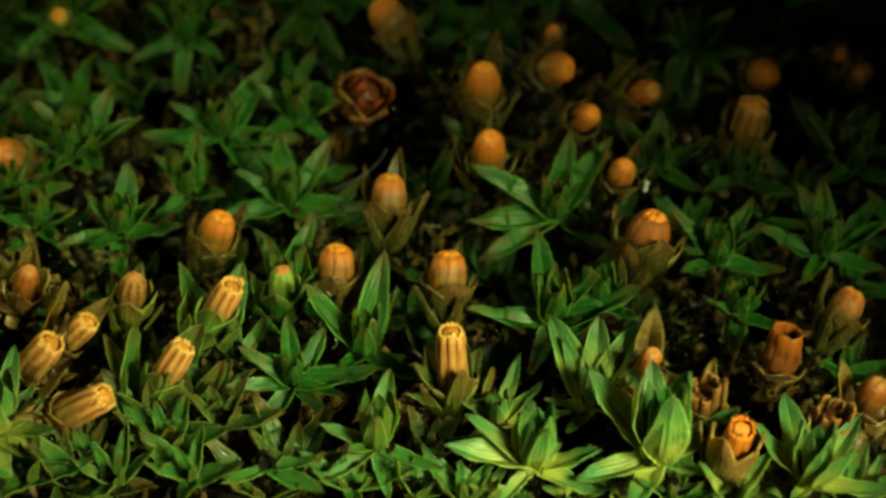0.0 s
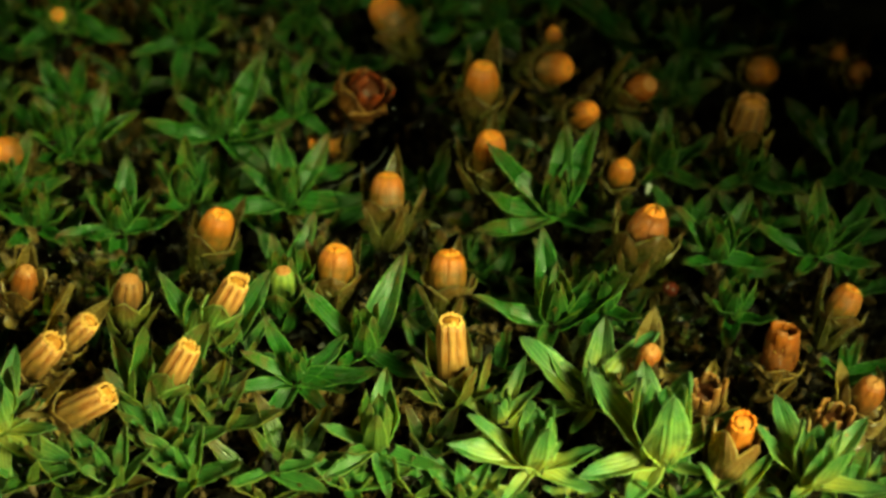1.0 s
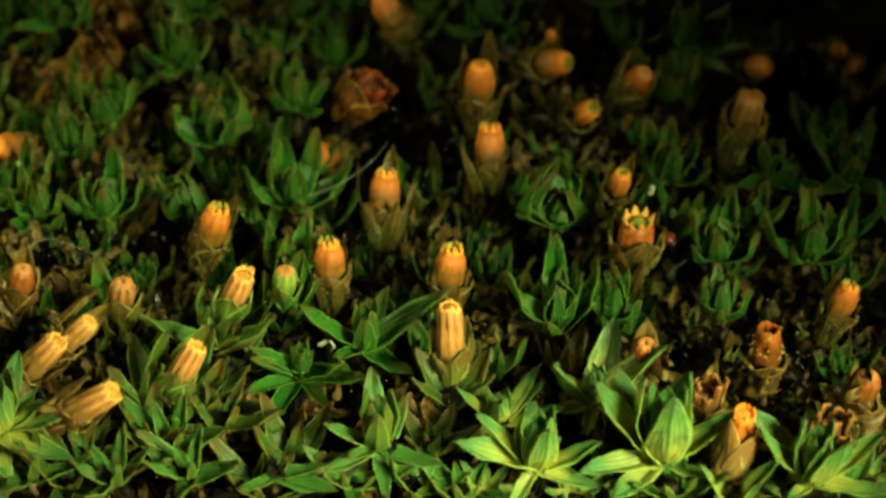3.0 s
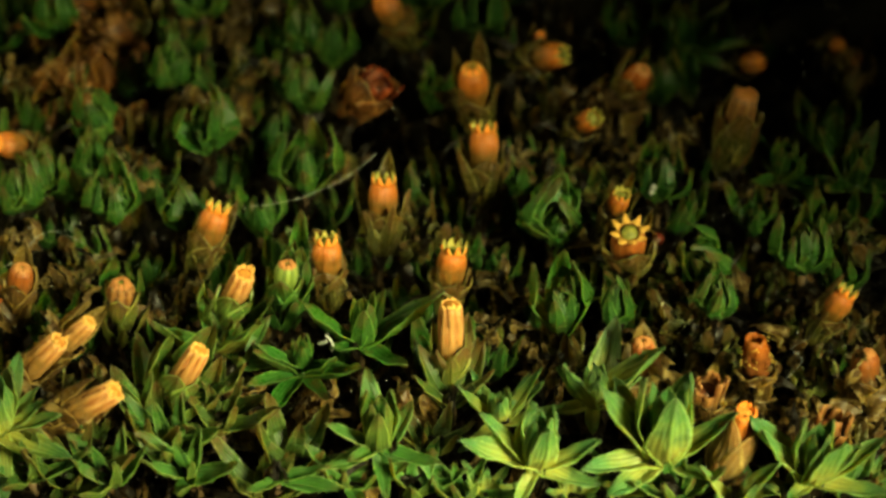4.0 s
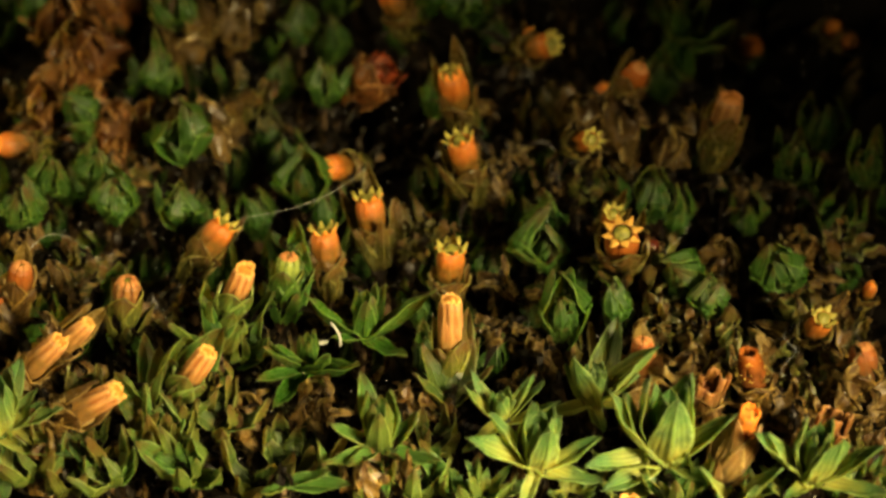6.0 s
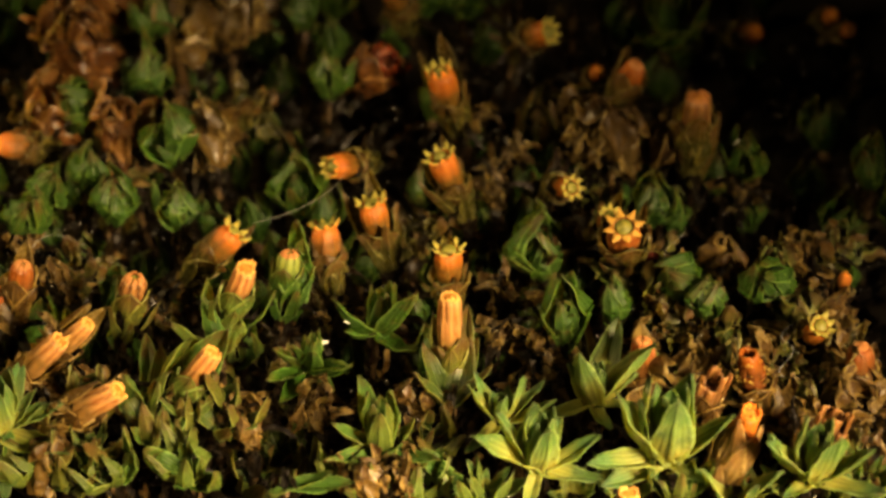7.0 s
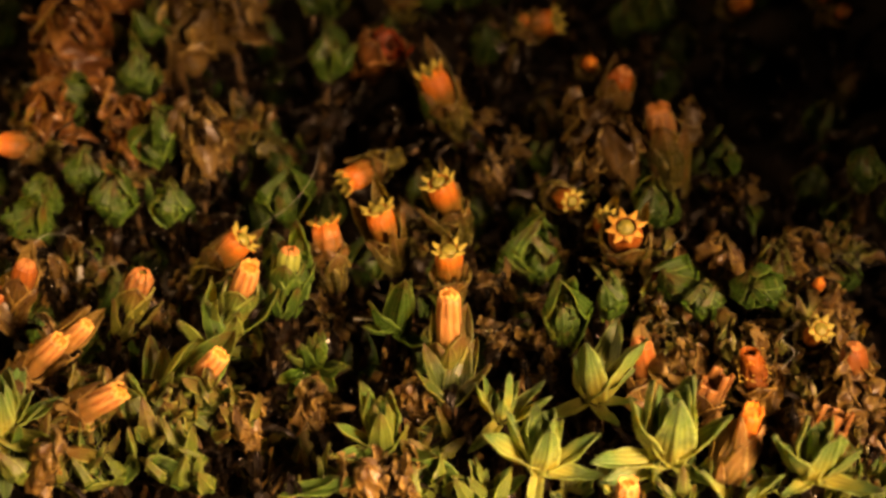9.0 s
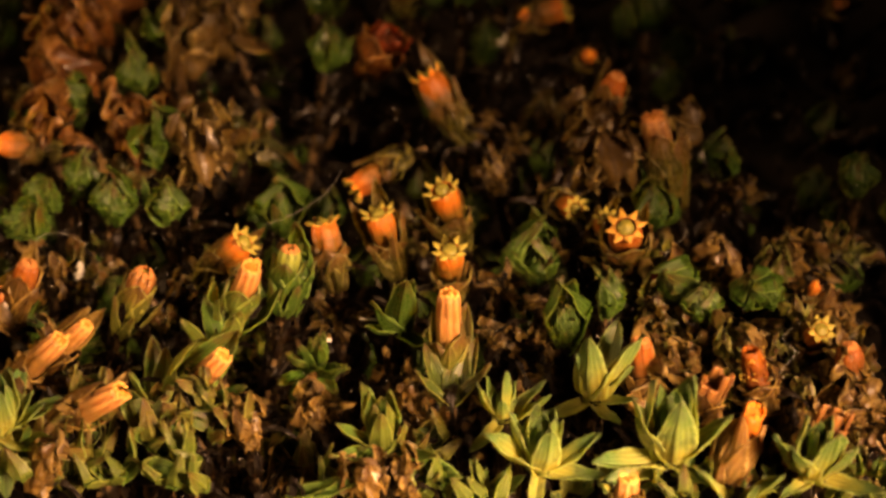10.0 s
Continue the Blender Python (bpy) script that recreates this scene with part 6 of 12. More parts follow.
shoot("small green moss shoot in the dense front mat", "turning", [(0, -5.43, -5.26, -0.41, 0.045, -0.188, 0.878), (5, -5.45, -5.28, -0.41, 0.22, -0.179, 0.886), (7.5, -5.43, -5.26, -0.41, 0.179, -0.169, 0.903), (10, -5.42, -5.32, -0.41, 0.228, -0.167, 0.9)],
      [(0, 1), (2.5, 0.95), (4.5, 0.75), (5.5, 0.5), (7.5, 0.15), (10, 0)], spiral(random.Random(80), 9, 1.49, 62, 28), wide=1, curl=60)
shoot("small green moss shoot in the dense front mat", "turning", [(0, -4.84, -4.74, -0.48, 0.155, -0.207, 0.879), (5, -4.79, -4.69, -0.48, 0.101, -0.199, 0.89), (7.5, -4.84, -4.74, -0.48, 0.009, -0.184, 0.901), (10, -4.82, -4.75, -0.48, -0.085, -0.179, 0.891)],
      [(0, 1), (2.5, 0.95), (4.5, 0.75), (5.5, 0.5), (7.5, 0.15), (10, 0)], spiral(random.Random(81), 7, 1.6, 62, 28), wide=1, curl=60)
shoot("small green moss shoot in the dense front mat", "turning", [(0, -4.13, -5.17, -0.22, -0.04, -0.069, 0.879), (5, -4.16, -5.22, -0.22, -0.045, -0.066, 0.889), (7.5, -4.13, -5.17, -0.22, 0.093, -0.061, 0.901), (10, -4.22, -5.2, -0.22, -0.034, -0.062, 0.904)],
      [(0, 1), (2.5, 0.95), (4.5, 0.75), (5.5, 0.5), (7.5, 0.15), (10, 0)], spiral(random.Random(82), 7, 1.3, 62, 28), wide=1, curl=60)
shoot("small green moss shoot in the dense front mat", "turning", [(0, -2.85, -5.83, -0.78, 0.205, -0.094, 0.875), (5, -2.84, -5.79, -0.78, 0.233, -0.089, 0.883), (7.5, -2.98, -4.33, -2.18, -0.029, -0.084, 0.899), (10, -2.93, -3.66, -2.78, -0.099, -0.082, 0.892)],
      [(0, 1), (2.5, 0.95), (4.5, 0.75), (5.5, 0.5), (7.5, 0.15), (10, 0)], spiral(random.Random(84), 8, 1.64, 62, 28), wide=1, curl=60)
shoot("small green moss shoot in the dense front mat", "fresh", [(0, -4.6, -6.57, -0.21, -0.236, -0.192, 0.876), (5, -4.65, -6.52, -0.21, -0.196, -0.185, 0.888), (7.5, -4.6, -6.57, -0.21, -0.095, -0.173, 0.904), (10, -4.7, -6.6, -0.21, -0.201, -0.173, 0.903)],
      [(0, 1), (2.5, 0.95), (4.5, 0.75), (5.5, 0.5), (7.5, 0.15), (10, 0)], spiral(random.Random(85), 7, 1.35, 62, 28), wide=1, curl=60)
shoot("small green moss shoot in the dense front mat", "fresh", [(0, -6.04, -6.49, -0.42, -0.242, -0.072, 0.879), (5, -6.07, -6.51, -0.42, -0.294, -0.068, 0.887), (7.5, -6.04, -6.49, -0.42, -0.21, -0.064, 0.904), (10, -6.12, -6.44, -0.42, -0.023, -0.062, 0.894)],
      [(0, 1), (2.5, 0.95), (4.5, 0.75), (5.5, 0.5), (7.5, 0.15), (10, 0)], spiral(random.Random(86), 7, 1.31, 62, 28), wide=1, curl=60)
shoot("small green moss shoot in the dense front mat", "turning", [(0, -3.34, -6.49, -0.7, 0.035, -0.232, 0.875), (5, -3.37, -6.53, -0.7, 0.138, -0.225, 0.89), (7.5, -3.49, -5.02, -2.1, 0.154, -0.21, 0.904), (10, -3.47, -4.34, -2.7, 0.134, -0.21, 0.904)],
      [(0, 1), (2.5, 0.95), (4.5, 0.75), (5.5, 0.5), (7.5, 0.15), (10, 0)], spiral(random.Random(88), 8, 1.44, 62, 28), wide=1, curl=60)
shoot("small green moss shoot in the dense front mat", "turning", [(0, -6.98, -6.18, -0.71, 0.125, -0.214, 0.878), (5, -6.94, -6.22, -0.71, -0.089, -0.202, 0.883), (7.5, -6.98, -6.18, -0.71, 0.228, -0.186, 0.893), (10, -7.07, -6.15, -0.71, 0.094, -0.192, 0.904)],
      [(0, 1), (2.5, 0.95), (4.5, 0.75), (5.5, 0.5), (7.5, 0.15), (10, 0)], spiral(random.Random(89), 7, 1.72, 62, 28), wide=1, curl=60)
shoot("small green moss shoot in the dense front mat", "turning", [(0, -6.55, -5.69, -0.37, 0.109, -0.231, 0.879), (5, -6.5, -5.69, -0.37, 0.101, -0.221, 0.889), (7.5, -6.55, -5.69, -0.37, 0.084, -0.206, 0.903), (10, -6.63, -5.61, -0.37, 0.017, -0.203, 0.898)],
      [(0, 1), (2.5, 0.95), (4.5, 0.75), (5.5, 0.5), (7.5, 0.15), (10, 0)], spiral(random.Random(90), 8, 0.93, 62, 28), wide=1, curl=60)
shoot("small green moss shoot in the dense front mat", "fresh", [(0, -1.69, -6.45, -0.56, -0.107, -0.226, 0.879), (5, -1.71, -6.4, -0.56, 0.031, -0.213, 0.884), (7.5, -1.69, -6.45, -0.56, -0.281, -0.195, 0.892), (10, -1.69, -6.51, -0.56, -0.242, -0.198, 0.897)],
      [(0, 1), (2.5, 0.95), (4.5, 0.75), (5.5, 0.5), (7.5, 0.15), (10, 0)], spiral(random.Random(92), 8, 1.23, 62, 28), wide=1, curl=60)
shoot("small green moss shoot in the dense front mat", "turning", [(0, -0.25, -5.64, -0.43, 0.206, -0.047, 0.873), (5, -0.24, -5.67, -0.43, -0.047, -0.046, 0.885), (7.5, -0.25, -5.64, -0.43, 0.045, -0.043, 0.904), (10, -0.33, -5.7, -0.43, -0.011, -0.043, 0.902)],
      [(0, 1), (2.5, 0.95), (4.5, 0.75), (5.5, 0.5), (7.5, 0.15), (10, 0)], spiral(random.Random(93), 8, 1.13, 62, 28), wide=1, curl=60)
shoot("small green moss shoot in the dense front mat", "fresh", [(0, -0.56, -6.57, -0.6, 0.206, -0.104, 0.874), (5, -0.54, -6.53, -0.6, 0.086, -0.102, 0.89), (7.5, -0.56, -6.57, -0.6, 0.263, -0.092, 0.893), (10, -0.52, -6.54, -0.6, -0.011, -0.094, 0.902)],
      [(0, 1), (2.5, 0.95), (4.5, 0.75), (5.5, 0.5), (7.5, 0.15), (10, 0)], spiral(random.Random(94), 7, 1.32, 62, 28), wide=1, curl=60)
shoot("small green moss shoot in the dense front mat", "fresh", [(0, -3.99, -3.12, -0.36, 0.188, -0.058, 0.879), (5, -3.98, -3.12, -0.36, 0.191, -0.056, 0.89), (7.5, -4.16, -1.48, -1.76, 0.015, -0.051, 0.894), (10, -4.17, -0.75, -2.36, 0.225, -0.052, 0.904)],
      [(0, 1), (2.5, 0.95), (4.5, 0.75), (5.5, 0.5), (7.5, 0.15), (10, 0)], spiral(random.Random(96), 7, 1.22, 62, 28), wide=1, curl=60)
shoot("small green moss shoot in the dense front mat", "fresh", [(0, 0.37, -6.72, -0.6, 0.098, -0.124, 0.877), (5, 0.35, -6.74, -0.6, -0.046, -0.119, 0.888), (7.5, 0.37, -6.72, -0.6, 0.014, -0.112, 0.904), (10, 0.43, -6.75, -0.6, -0.062, -0.111, 0.902)],
      [(0, 1), (2.5, 0.95), (4.5, 0.75), (5.5, 0.5), (7.5, 0.15), (10, 0)], spiral(random.Random(97), 8, 1.26, 62, 28), wide=1, curl=60)
shoot("small green moss shoot in the dense front mat", "fresh", [(0, -7.61, -6.39, -0.45, -0.136, -0.049, 0.879), (5, -7.6, -6.33, -0.45, -0.167, -0.047, 0.89), (7.5, -7.61, -6.39, -0.45, -0.281, -0.044, 0.901), (10, -7.57, -6.38, -0.45, -0.054, -0.044, 0.899)],
      [(0, 1), (2.5, 0.95), (4.5, 0.75), (5.5, 0.5), (7.5, 0.15), (10, 0)], spiral(random.Random(98), 7, 1.4, 62, 28), wide=1, curl=60)
shoot("small green moss shoot in the dense front mat", "fresh", [(0, 4.17, -7.04, -0.18, 0.035, -0.069, 0.873), (5, 4.18, -7.04, -0.18, -0.202, -0.067, 0.886), (7.5, 4.17, -7.04, -0.18, 0.033, -0.062, 0.898), (10, 4.26, -7.03, -0.18, -0.025, -0.063, 0.902)],
      [(0, 1), (2.5, 0.95), (4.5, 0.75), (5.5, 0.5), (7.5, 0.15), (10, 0)], spiral(random.Random(100), 8, 1.15, 62, 28), wide=1, curl=60)
shoot("small green moss shoot in the dense front mat", "fresh", [(0, 7.36, -6.71, -0.6, 0.012, -0.146, 0.876), (5, 7.4, -6.72, -0.6, 0.16, -0.141, 0.889), (7.5, 7.36, -6.71, -0.6, 0.078, -0.132, 0.904), (10, 7.38, -6.76, -0.6, 0.165, -0.132, 0.903)],
      [(0, 1), (2.5, 0.95), (4.5, 0.75), (5.5, 0.5), (7.5, 0.15), (10, 0)], spiral(random.Random(101), 7, 1.37, 62, 28), wide=1, curl=60)
shoot("small green moss shoot in the dense front mat", "fresh", [(0, -5.08, -5.74, -0.3, -0.173, -0.117, 0.877), (5, -5.07, -5.75, -0.3, -0.178, -0.112, 0.887), (7.5, -5.08, -5.74, -0.3, 0.022, -0.104, 0.901), (10, -5.14, -5.78, -0.3, 0.113, -0.101, 0.891)],
      [(0, 1), (2.5, 0.95), (4.5, 0.75), (5.5, 0.5), (7.5, 0.15), (10, 0)], spiral(random.Random(102), 8, 1.45, 62, 28), wide=1, curl=60)
shoot("small green moss shoot in the dense front mat", "turning", [(0, -6.92, -4.89, -0.79, -0.084, -0.111, 0.874), (5, -6.95, -4.92, -0.79, 0.006, -0.108, 0.889), (7.5, -6.92, -4.89, -0.79, -0.016, -0.1, 0.903), (10, -6.82, -4.96, -0.79, 0.191, -0.099, 0.897)],
      [(0, 1), (2.5, 0.95), (4.5, 0.75), (5.5, 0.5), (7.5, 0.15), (10, 0)], spiral(random.Random(104), 7, 0.97, 62, 28), wide=1, curl=60)
shoot("small green moss shoot in the dense front mat", "turning", [(0, -4.3, -4.23, -0.2, -0.113, -0.151, 0.879), (5, -4.36, -4.25, -0.2, -0.197, -0.143, 0.885), (7.5, -4.49, -2.64, -1.6, -0.057, -0.136, 0.904), (10, -4.61, -1.97, -2.2, 0.108, -0.131, 0.893)],
      [(0, 1), (2.5, 0.95), (4.5, 0.75), (5.5, 0.5), (7.5, 0.15), (10, 0)], spiral(random.Random(105), 8, 0.96, 62, 28), wide=1, curl=60)
shoot("bright green moss shoot along the front edge", "bright", [(0, 3.19, -6.45, -0.6, 0.096, -0.371, 0.924), (10, 3.17, -6.49, -0.6, 0.043, -0.319, 0.947)],
      [(0, 1), (1, 0.93), (2.5, 0.72), (4.5, 0.5), (5.5, 0.4), (7.5, 0.15), (10, 0)], spiral(random.Random(106), 9, 0.9, 70, 38), wide=1, curl=20)
shoot("bright green moss shoot along the front edge", "bright", [(0, 4.43, -6.51, -0.6, -0.039, -0.374, 0.927), (10, 4.37, -6.53, -0.6, 0.019, -0.319, 0.947)],
      [(0, 1), (1, 0.93), (2.5, 0.72), (4.5, 0.5), (5.5, 0.4), (7.5, 0.15), (10, 0)], spiral(random.Random(107), 9, 0.9, 70, 38), wide=1, curl=20)
shoot("bright green moss shoot along the front edge", "bright", [(0, 5.68, -6.51, -0.6, 0.137, -0.366, 0.92), (10, 5.76, -6.53, -0.6, -0.045, -0.319, 0.947)],
      [(0, 1), (1, 0.93), (2.5, 0.72), (4.5, 0.5), (5.5, 0.4), (7.5, 0.15), (10, 0)], spiral(random.Random(108), 9, 0.84, 70, 38), wide=1, curl=20)
shoot("bright green moss shoot along the front edge", "bright", [(0, 6.39, -6.63, -0.6, 0.118, -0.368, 0.922), (10, 6.32, -6.59, -0.6, 0.02, -0.319, 0.947)],
      [(0, 1), (1, 0.93), (2.5, 0.72), (4.5, 0.5), (5.5, 0.4), (7.5, 0.15), (10, 0)], spiral(random.Random(109), 9, 0.87, 70, 38), wide=1, curl=20)
shoot("bright green moss shoot along the front edge", "bright", [(0, 2.35, -6.63, -0.6, 0.035, -0.374, 0.927), (10, 2.29, -6.65, -0.6, 0.117, -0.313, 0.942)],
      [(0, 1), (1, 0.93), (2.5, 0.72), (4.5, 0.5), (5.5, 0.4), (7.5, 0.15), (10, 0)], spiral(random.Random(110), 9, 0.84, 70, 38), wide=1, curl=20)
shoot("bright green moss shoot along the front edge", "bright", [(0, 7.77, -6.45, -0.6, -0.037, -0.374, 0.927), (10, 7.76, -6.42, -0.6, -0.063, -0.318, 0.946)],
      [(0, 1), (1, 0.93), (2.5, 0.72), (4.5, 0.5), (5.5, 0.4), (7.5, 0.15), (10, 0)], spiral(random.Random(111), 9, 0.87, 70, 38), wide=1, curl=20)
shoot("bright green moss shoot along the front edge", "bright", [(0, 0.79, -6.56, -0.6, 0.142, -0.366, 0.92), (10, 0.77, -6.61, -0.6, 0.124, -0.312, 0.942)],
      [(0, 1), (1, 0.93), (2.5, 0.72), (4.5, 0.5), (5.5, 0.4), (7.5, 0.15), (10, 0)], spiral(random.Random(112), 9, 0.87, 70, 38), wide=1, curl=20)
shoot("crumpled yellow-brown moss shoot in the front mat", "brown", [(0, -3.91, -3.54, -1.5, 0.056, -0.373, 0.926), (2.5, -3.89, -3.76, -1.3, 0.145, -0.092, 0.985), (5.5, -3.78, -4.76, -0.4, -0.12, 0.1, 0.988), (10, -3.72, -5.32, 0.1, -0.149, 0.106, 0.983)],
      [(0, 1), (1, 0.82), (2.5, 0.42), (4.5, 0.14), (7, 0.05), (10, 0)], spiral(random.Random(113), 11, 0.84, 66, 30), curled=True)
shoot("crumpled yellow-brown moss shoot in the front mat", "turning", [(0, -5.04, -3.21, -1.5, -0.005, -0.375, 0.927), (2.5, -5.01, -3.43, -1.3, -0.128, -0.094, 0.987), (5.5, -4.88, -4.44, -0.4, -0.014, 0.09, 0.996), (10, -4.8, -5.01, 0.1, -0.227, 0.129, 0.965)],
      [(0, 1), (1, 0.82), (2.5, 0.42), (4.5, 0.14), (7, 0.05), (10, 0)], spiral(random.Random(114), 11, 1.04, 66, 30), curled=True)
shoot("crumpled yellow-brown moss shoot in the front mat", "turning", [(0, -6.93, -3.21, -1.5, -0.153, -0.364, 0.919), (2.5, -6.89, -3.43, -1.3, -0.276, -0.059, 0.959), (5.5, -6.7, -4.44, -0.4, -0.218, 0.126, 0.968), (10, -6.6, -5.01, 0.1, -0.065, 0.093, 0.994)],
      [(0, 1), (1, 0.82), (2.5, 0.42), (4.5, 0.14), (7, 0.05), (10, 0)], spiral(random.Random(115), 11, 0.99, 66, 30), curled=True)
shoot("crumpled yellow-brown moss shoot in the front mat", "brown", [(0, -2.49, -3.29, -1.5, -0.136, -0.366, 0.921), (2.5, -2.47, -3.51, -1.3, 0.261, -0.063, 0.963), (5.5, -2.4, -4.52, -0.4, 0.169, 0.111, 0.979), (10, -2.36, -5.08, 0.1, -0.153, 0.107, 0.983)],
      [(0, 1), (1, 0.82), (2.5, 0.42), (4.5, 0.14), (7, 0.05), (10, 0)], spiral(random.Random(116), 11, 0.92, 66, 30), curled=True)
shoot("crumpled yellow-brown moss shoot in the front mat", "brown", [(0, -7.62, -4.83, -1.5, 0.133, -0.367, 0.921), (2.5, -7.57, -5.05, -1.3, -0.129, -0.094, 0.987), (5.5, -7.37, -6.01, -0.4, -0.005, 0.089, 0.996), (10, -7.25, -6.55, 0.1, 0.295, 0.158, 0.942)],
      [(0, 1), (1, 0.82), (2.5, 0.42), (4.5, 0.14), (7, 0.05), (10, 0)], spiral(random.Random(117), 11, 0.98, 66, 30), curled=True)
shoot("crumpled yellow-brown moss shoot in the front mat", "brown", [(0, -1.55, -5.22, -1.5, 0.228, -0.351, 0.908), (2.5, -1.54, -5.44, -1.3, 0.237, -0.071, 0.969), (5.5, -1.5, -6.39, -0.4, -0.29, 0.156, 0.944), (10, -1.47, -6.93, 0.1, -0.224, 0.128, 0.966)],
      [(0, 1), (1, 0.82), (2.5, 0.42), (4.5, 0.14), (7, 0.05), (10, 0)], spiral(random.Random(118), 11, 0.9, 66, 30), curled=True)
shoot("crumpled yellow-brown moss shoot in the front mat", "brown", [(0, -0.9, -5.22, -1.5, -0.098, -0.37, 0.924), (2.5, -0.9, -5.44, -1.3, -0.122, -0.095, 0.988), (5.5, -0.87, -6.39, -0.4, 0.018, 0.09, 0.996), (10, -0.86, -6.93, 0.1, -0.021, 0.09, 0.996)],
      [(0, 1), (1, 0.82), (2.5, 0.42), (4.5, 0.14), (7, 0.05), (10, 0)], spiral(random.Random(119), 11, 0.92, 66, 30), curled=True)
shoot("broad yellow-green leaf at the mat's front edge", "fresh", [(0, -3.25, -6.41, -0.1, 0, -0.104, 0.995), (10, -2.7, -7.16, -0.1, 0, -0.104, 0.995)],
      [(0, 1), (2.5, 0.8), (5, 0.5), (7.5, 0.2), (10, 0)], [(-33, 84, -1, 70, 1.3), (-9, 66, -9, 53, 1.03), (-138, 71, -99, 41, 1.03)] + spiral(random.Random(120), 2, 0.5, 41, 6), wide=1)
shoot("shrivelled brown moss shoot with curled leaves", "olive", [(0, 4.46, -0.6, -2.2, 0.188, -0.359, 0.914), (2.5, 4.46, -0.8, -1.9, 0.188, -0.359, 0.914), (4.5, 4.44, -1.86, -0.45, -0.221, 0.126, 0.967), (10, 4.42, -2.12, -0.45, -0.298, 0.16, 0.941)],
      [(0, 1), (1, 0.82), (2.5, 0.42), (4.5, 0.14), (7, 0.05), (10, 0)], spiral(random.Random(121), 9, 0.87, 62, 30), curled=True)
shoot("shrivelled brown moss shoot with curled leaves", "olive", [(0, 4.91, -1.3, -2.2, -0.027, -0.374, 0.927), (2.5, 4.91, -1.5, -1.9, -0.027, -0.374, 0.927), (4.5, 4.82, -2.38, -0.45, 0.25, 0.138, 0.958), (10, 4.73, -2.47, -0.45, 0.233, 0.131, 0.964)],
      [(0, 1), (1, 0.82), (2.5, 0.42), (4.5, 0.14), (7, 0.05), (10, 0)], spiral(random.Random(122), 9, 0.89, 62, 30), curled=True)
shoot("shrivelled olive moss shoot with curled leaves", "turning", [(0, 4.16, 0.12, -2.2, -0.185, -0.359, 0.915), (2.5, 4.16, -0.08, -1.9, -0.185, -0.359, 0.915), (4.5, 4.7, -1.33, -0.45, -0.042, 0.091, 0.995), (10, 5.23, -1.78, -0.45, 0.185, 0.115, 0.976)],
      [(0, 1), (1, 0.82), (2.5, 0.42), (4.5, 0.14), (7, 0.05), (10, 0)], spiral(random.Random(123), 9, 0.71, 62, 30), curled=True)
shoot("shrivelled brown moss shoot with curled leaves", "olive", [(0, 5.54, -2.32, -2.2, 0.045, -0.374, 0.926), (2.5, 5.54, -2.52, -1.9, 0.045, -0.374, 0.926), (4.5, 5.87, -3.32, -0.45, 0.125, 0.101, 0.987), (10, 6.2, -3.32, -0.45, 0.079, 0.094, 0.992)],
      [(0, 1), (1, 0.82), (2.5, 0.42), (4.5, 0.14), (7, 0.05), (10, 0)], spiral(random.Random(124), 9, 0.79, 62, 30), curled=True)
shoot("shrivelled brown moss shoot with curled leaves", "brown", [(0, 7, -1.98, -2.2, 0.215, -0.353, 0.91), (2.5, 7, -2.18, -1.9, 0.215, -0.353, 0.91), (4.5, 6.96, -2.81, -0.45, 0.205, 0.121, 0.971), (10, 6.93, -2.64, -0.45, -0.015, 0.09, 0.996)],
      [(0, 1), (1, 0.82), (2.5, 0.42), (4.5, 0.14), (7, 0.05), (10, 0)], spiral(random.Random(125), 9, 0.83, 62, 30), curled=True)
shoot("shrivelled olive moss shoot with curled leaves", "turning", [(0, 5.29, -0.06, -2.2, 0.211, -0.354, 0.911), (2.5, 5.29, -0.26, -1.9, 0.211, -0.354, 0.911), (4.5, 5.16, -1.2, -0.45, -0.182, 0.114, 0.977), (10, 5.04, -1.33, -0.45, -0.122, 0.1, 0.987)],
      [(0, 1), (1, 0.82), (2.5, 0.42), (4.5, 0.14), (7, 0.05), (10, 0)], spiral(random.Random(126), 9, 0.71, 62, 30), curled=True)
shoot("shrivelled brown moss shoot with curled leaves", "brown", [(0, 7.74, -3.95, -2.2, -0.118, -0.368, 0.922), (2.5, 7.74, -4.15, -1.9, -0.118, -0.368, 0.922), (4.5, 7.86, -4.79, -0.45, -0.298, 0.16, 0.941), (10, 7.99, -4.63, -0.45, 0.167, 0.11, 0.98)],
      [(0, 1), (1, 0.82), (2.5, 0.42), (4.5, 0.14), (7, 0.05), (10, 0)], spiral(random.Random(127), 9, 0.8, 62, 30), curled=True)
shoot("shrivelled brown moss shoot with curled leaves", "olive", [(0, 8.41, -1.3, -2.2, -0.128, -0.367, 0.921), (2.5, 8.41, -1.5, -1.9, -0.128, -0.367, 0.921), (4.5, 8.14, -2.64, -0.45, 0.168, 0.111, 0.979), (10, 7.88, -2.98, -0.45, 0.246, 0.136, 0.96)],
      [(0, 1), (1, 0.82), (2.5, 0.42), (4.5, 0.14), (7, 0.05), (10, 0)], spiral(random.Random(128), 9, 0.92, 62, 30), curled=True)
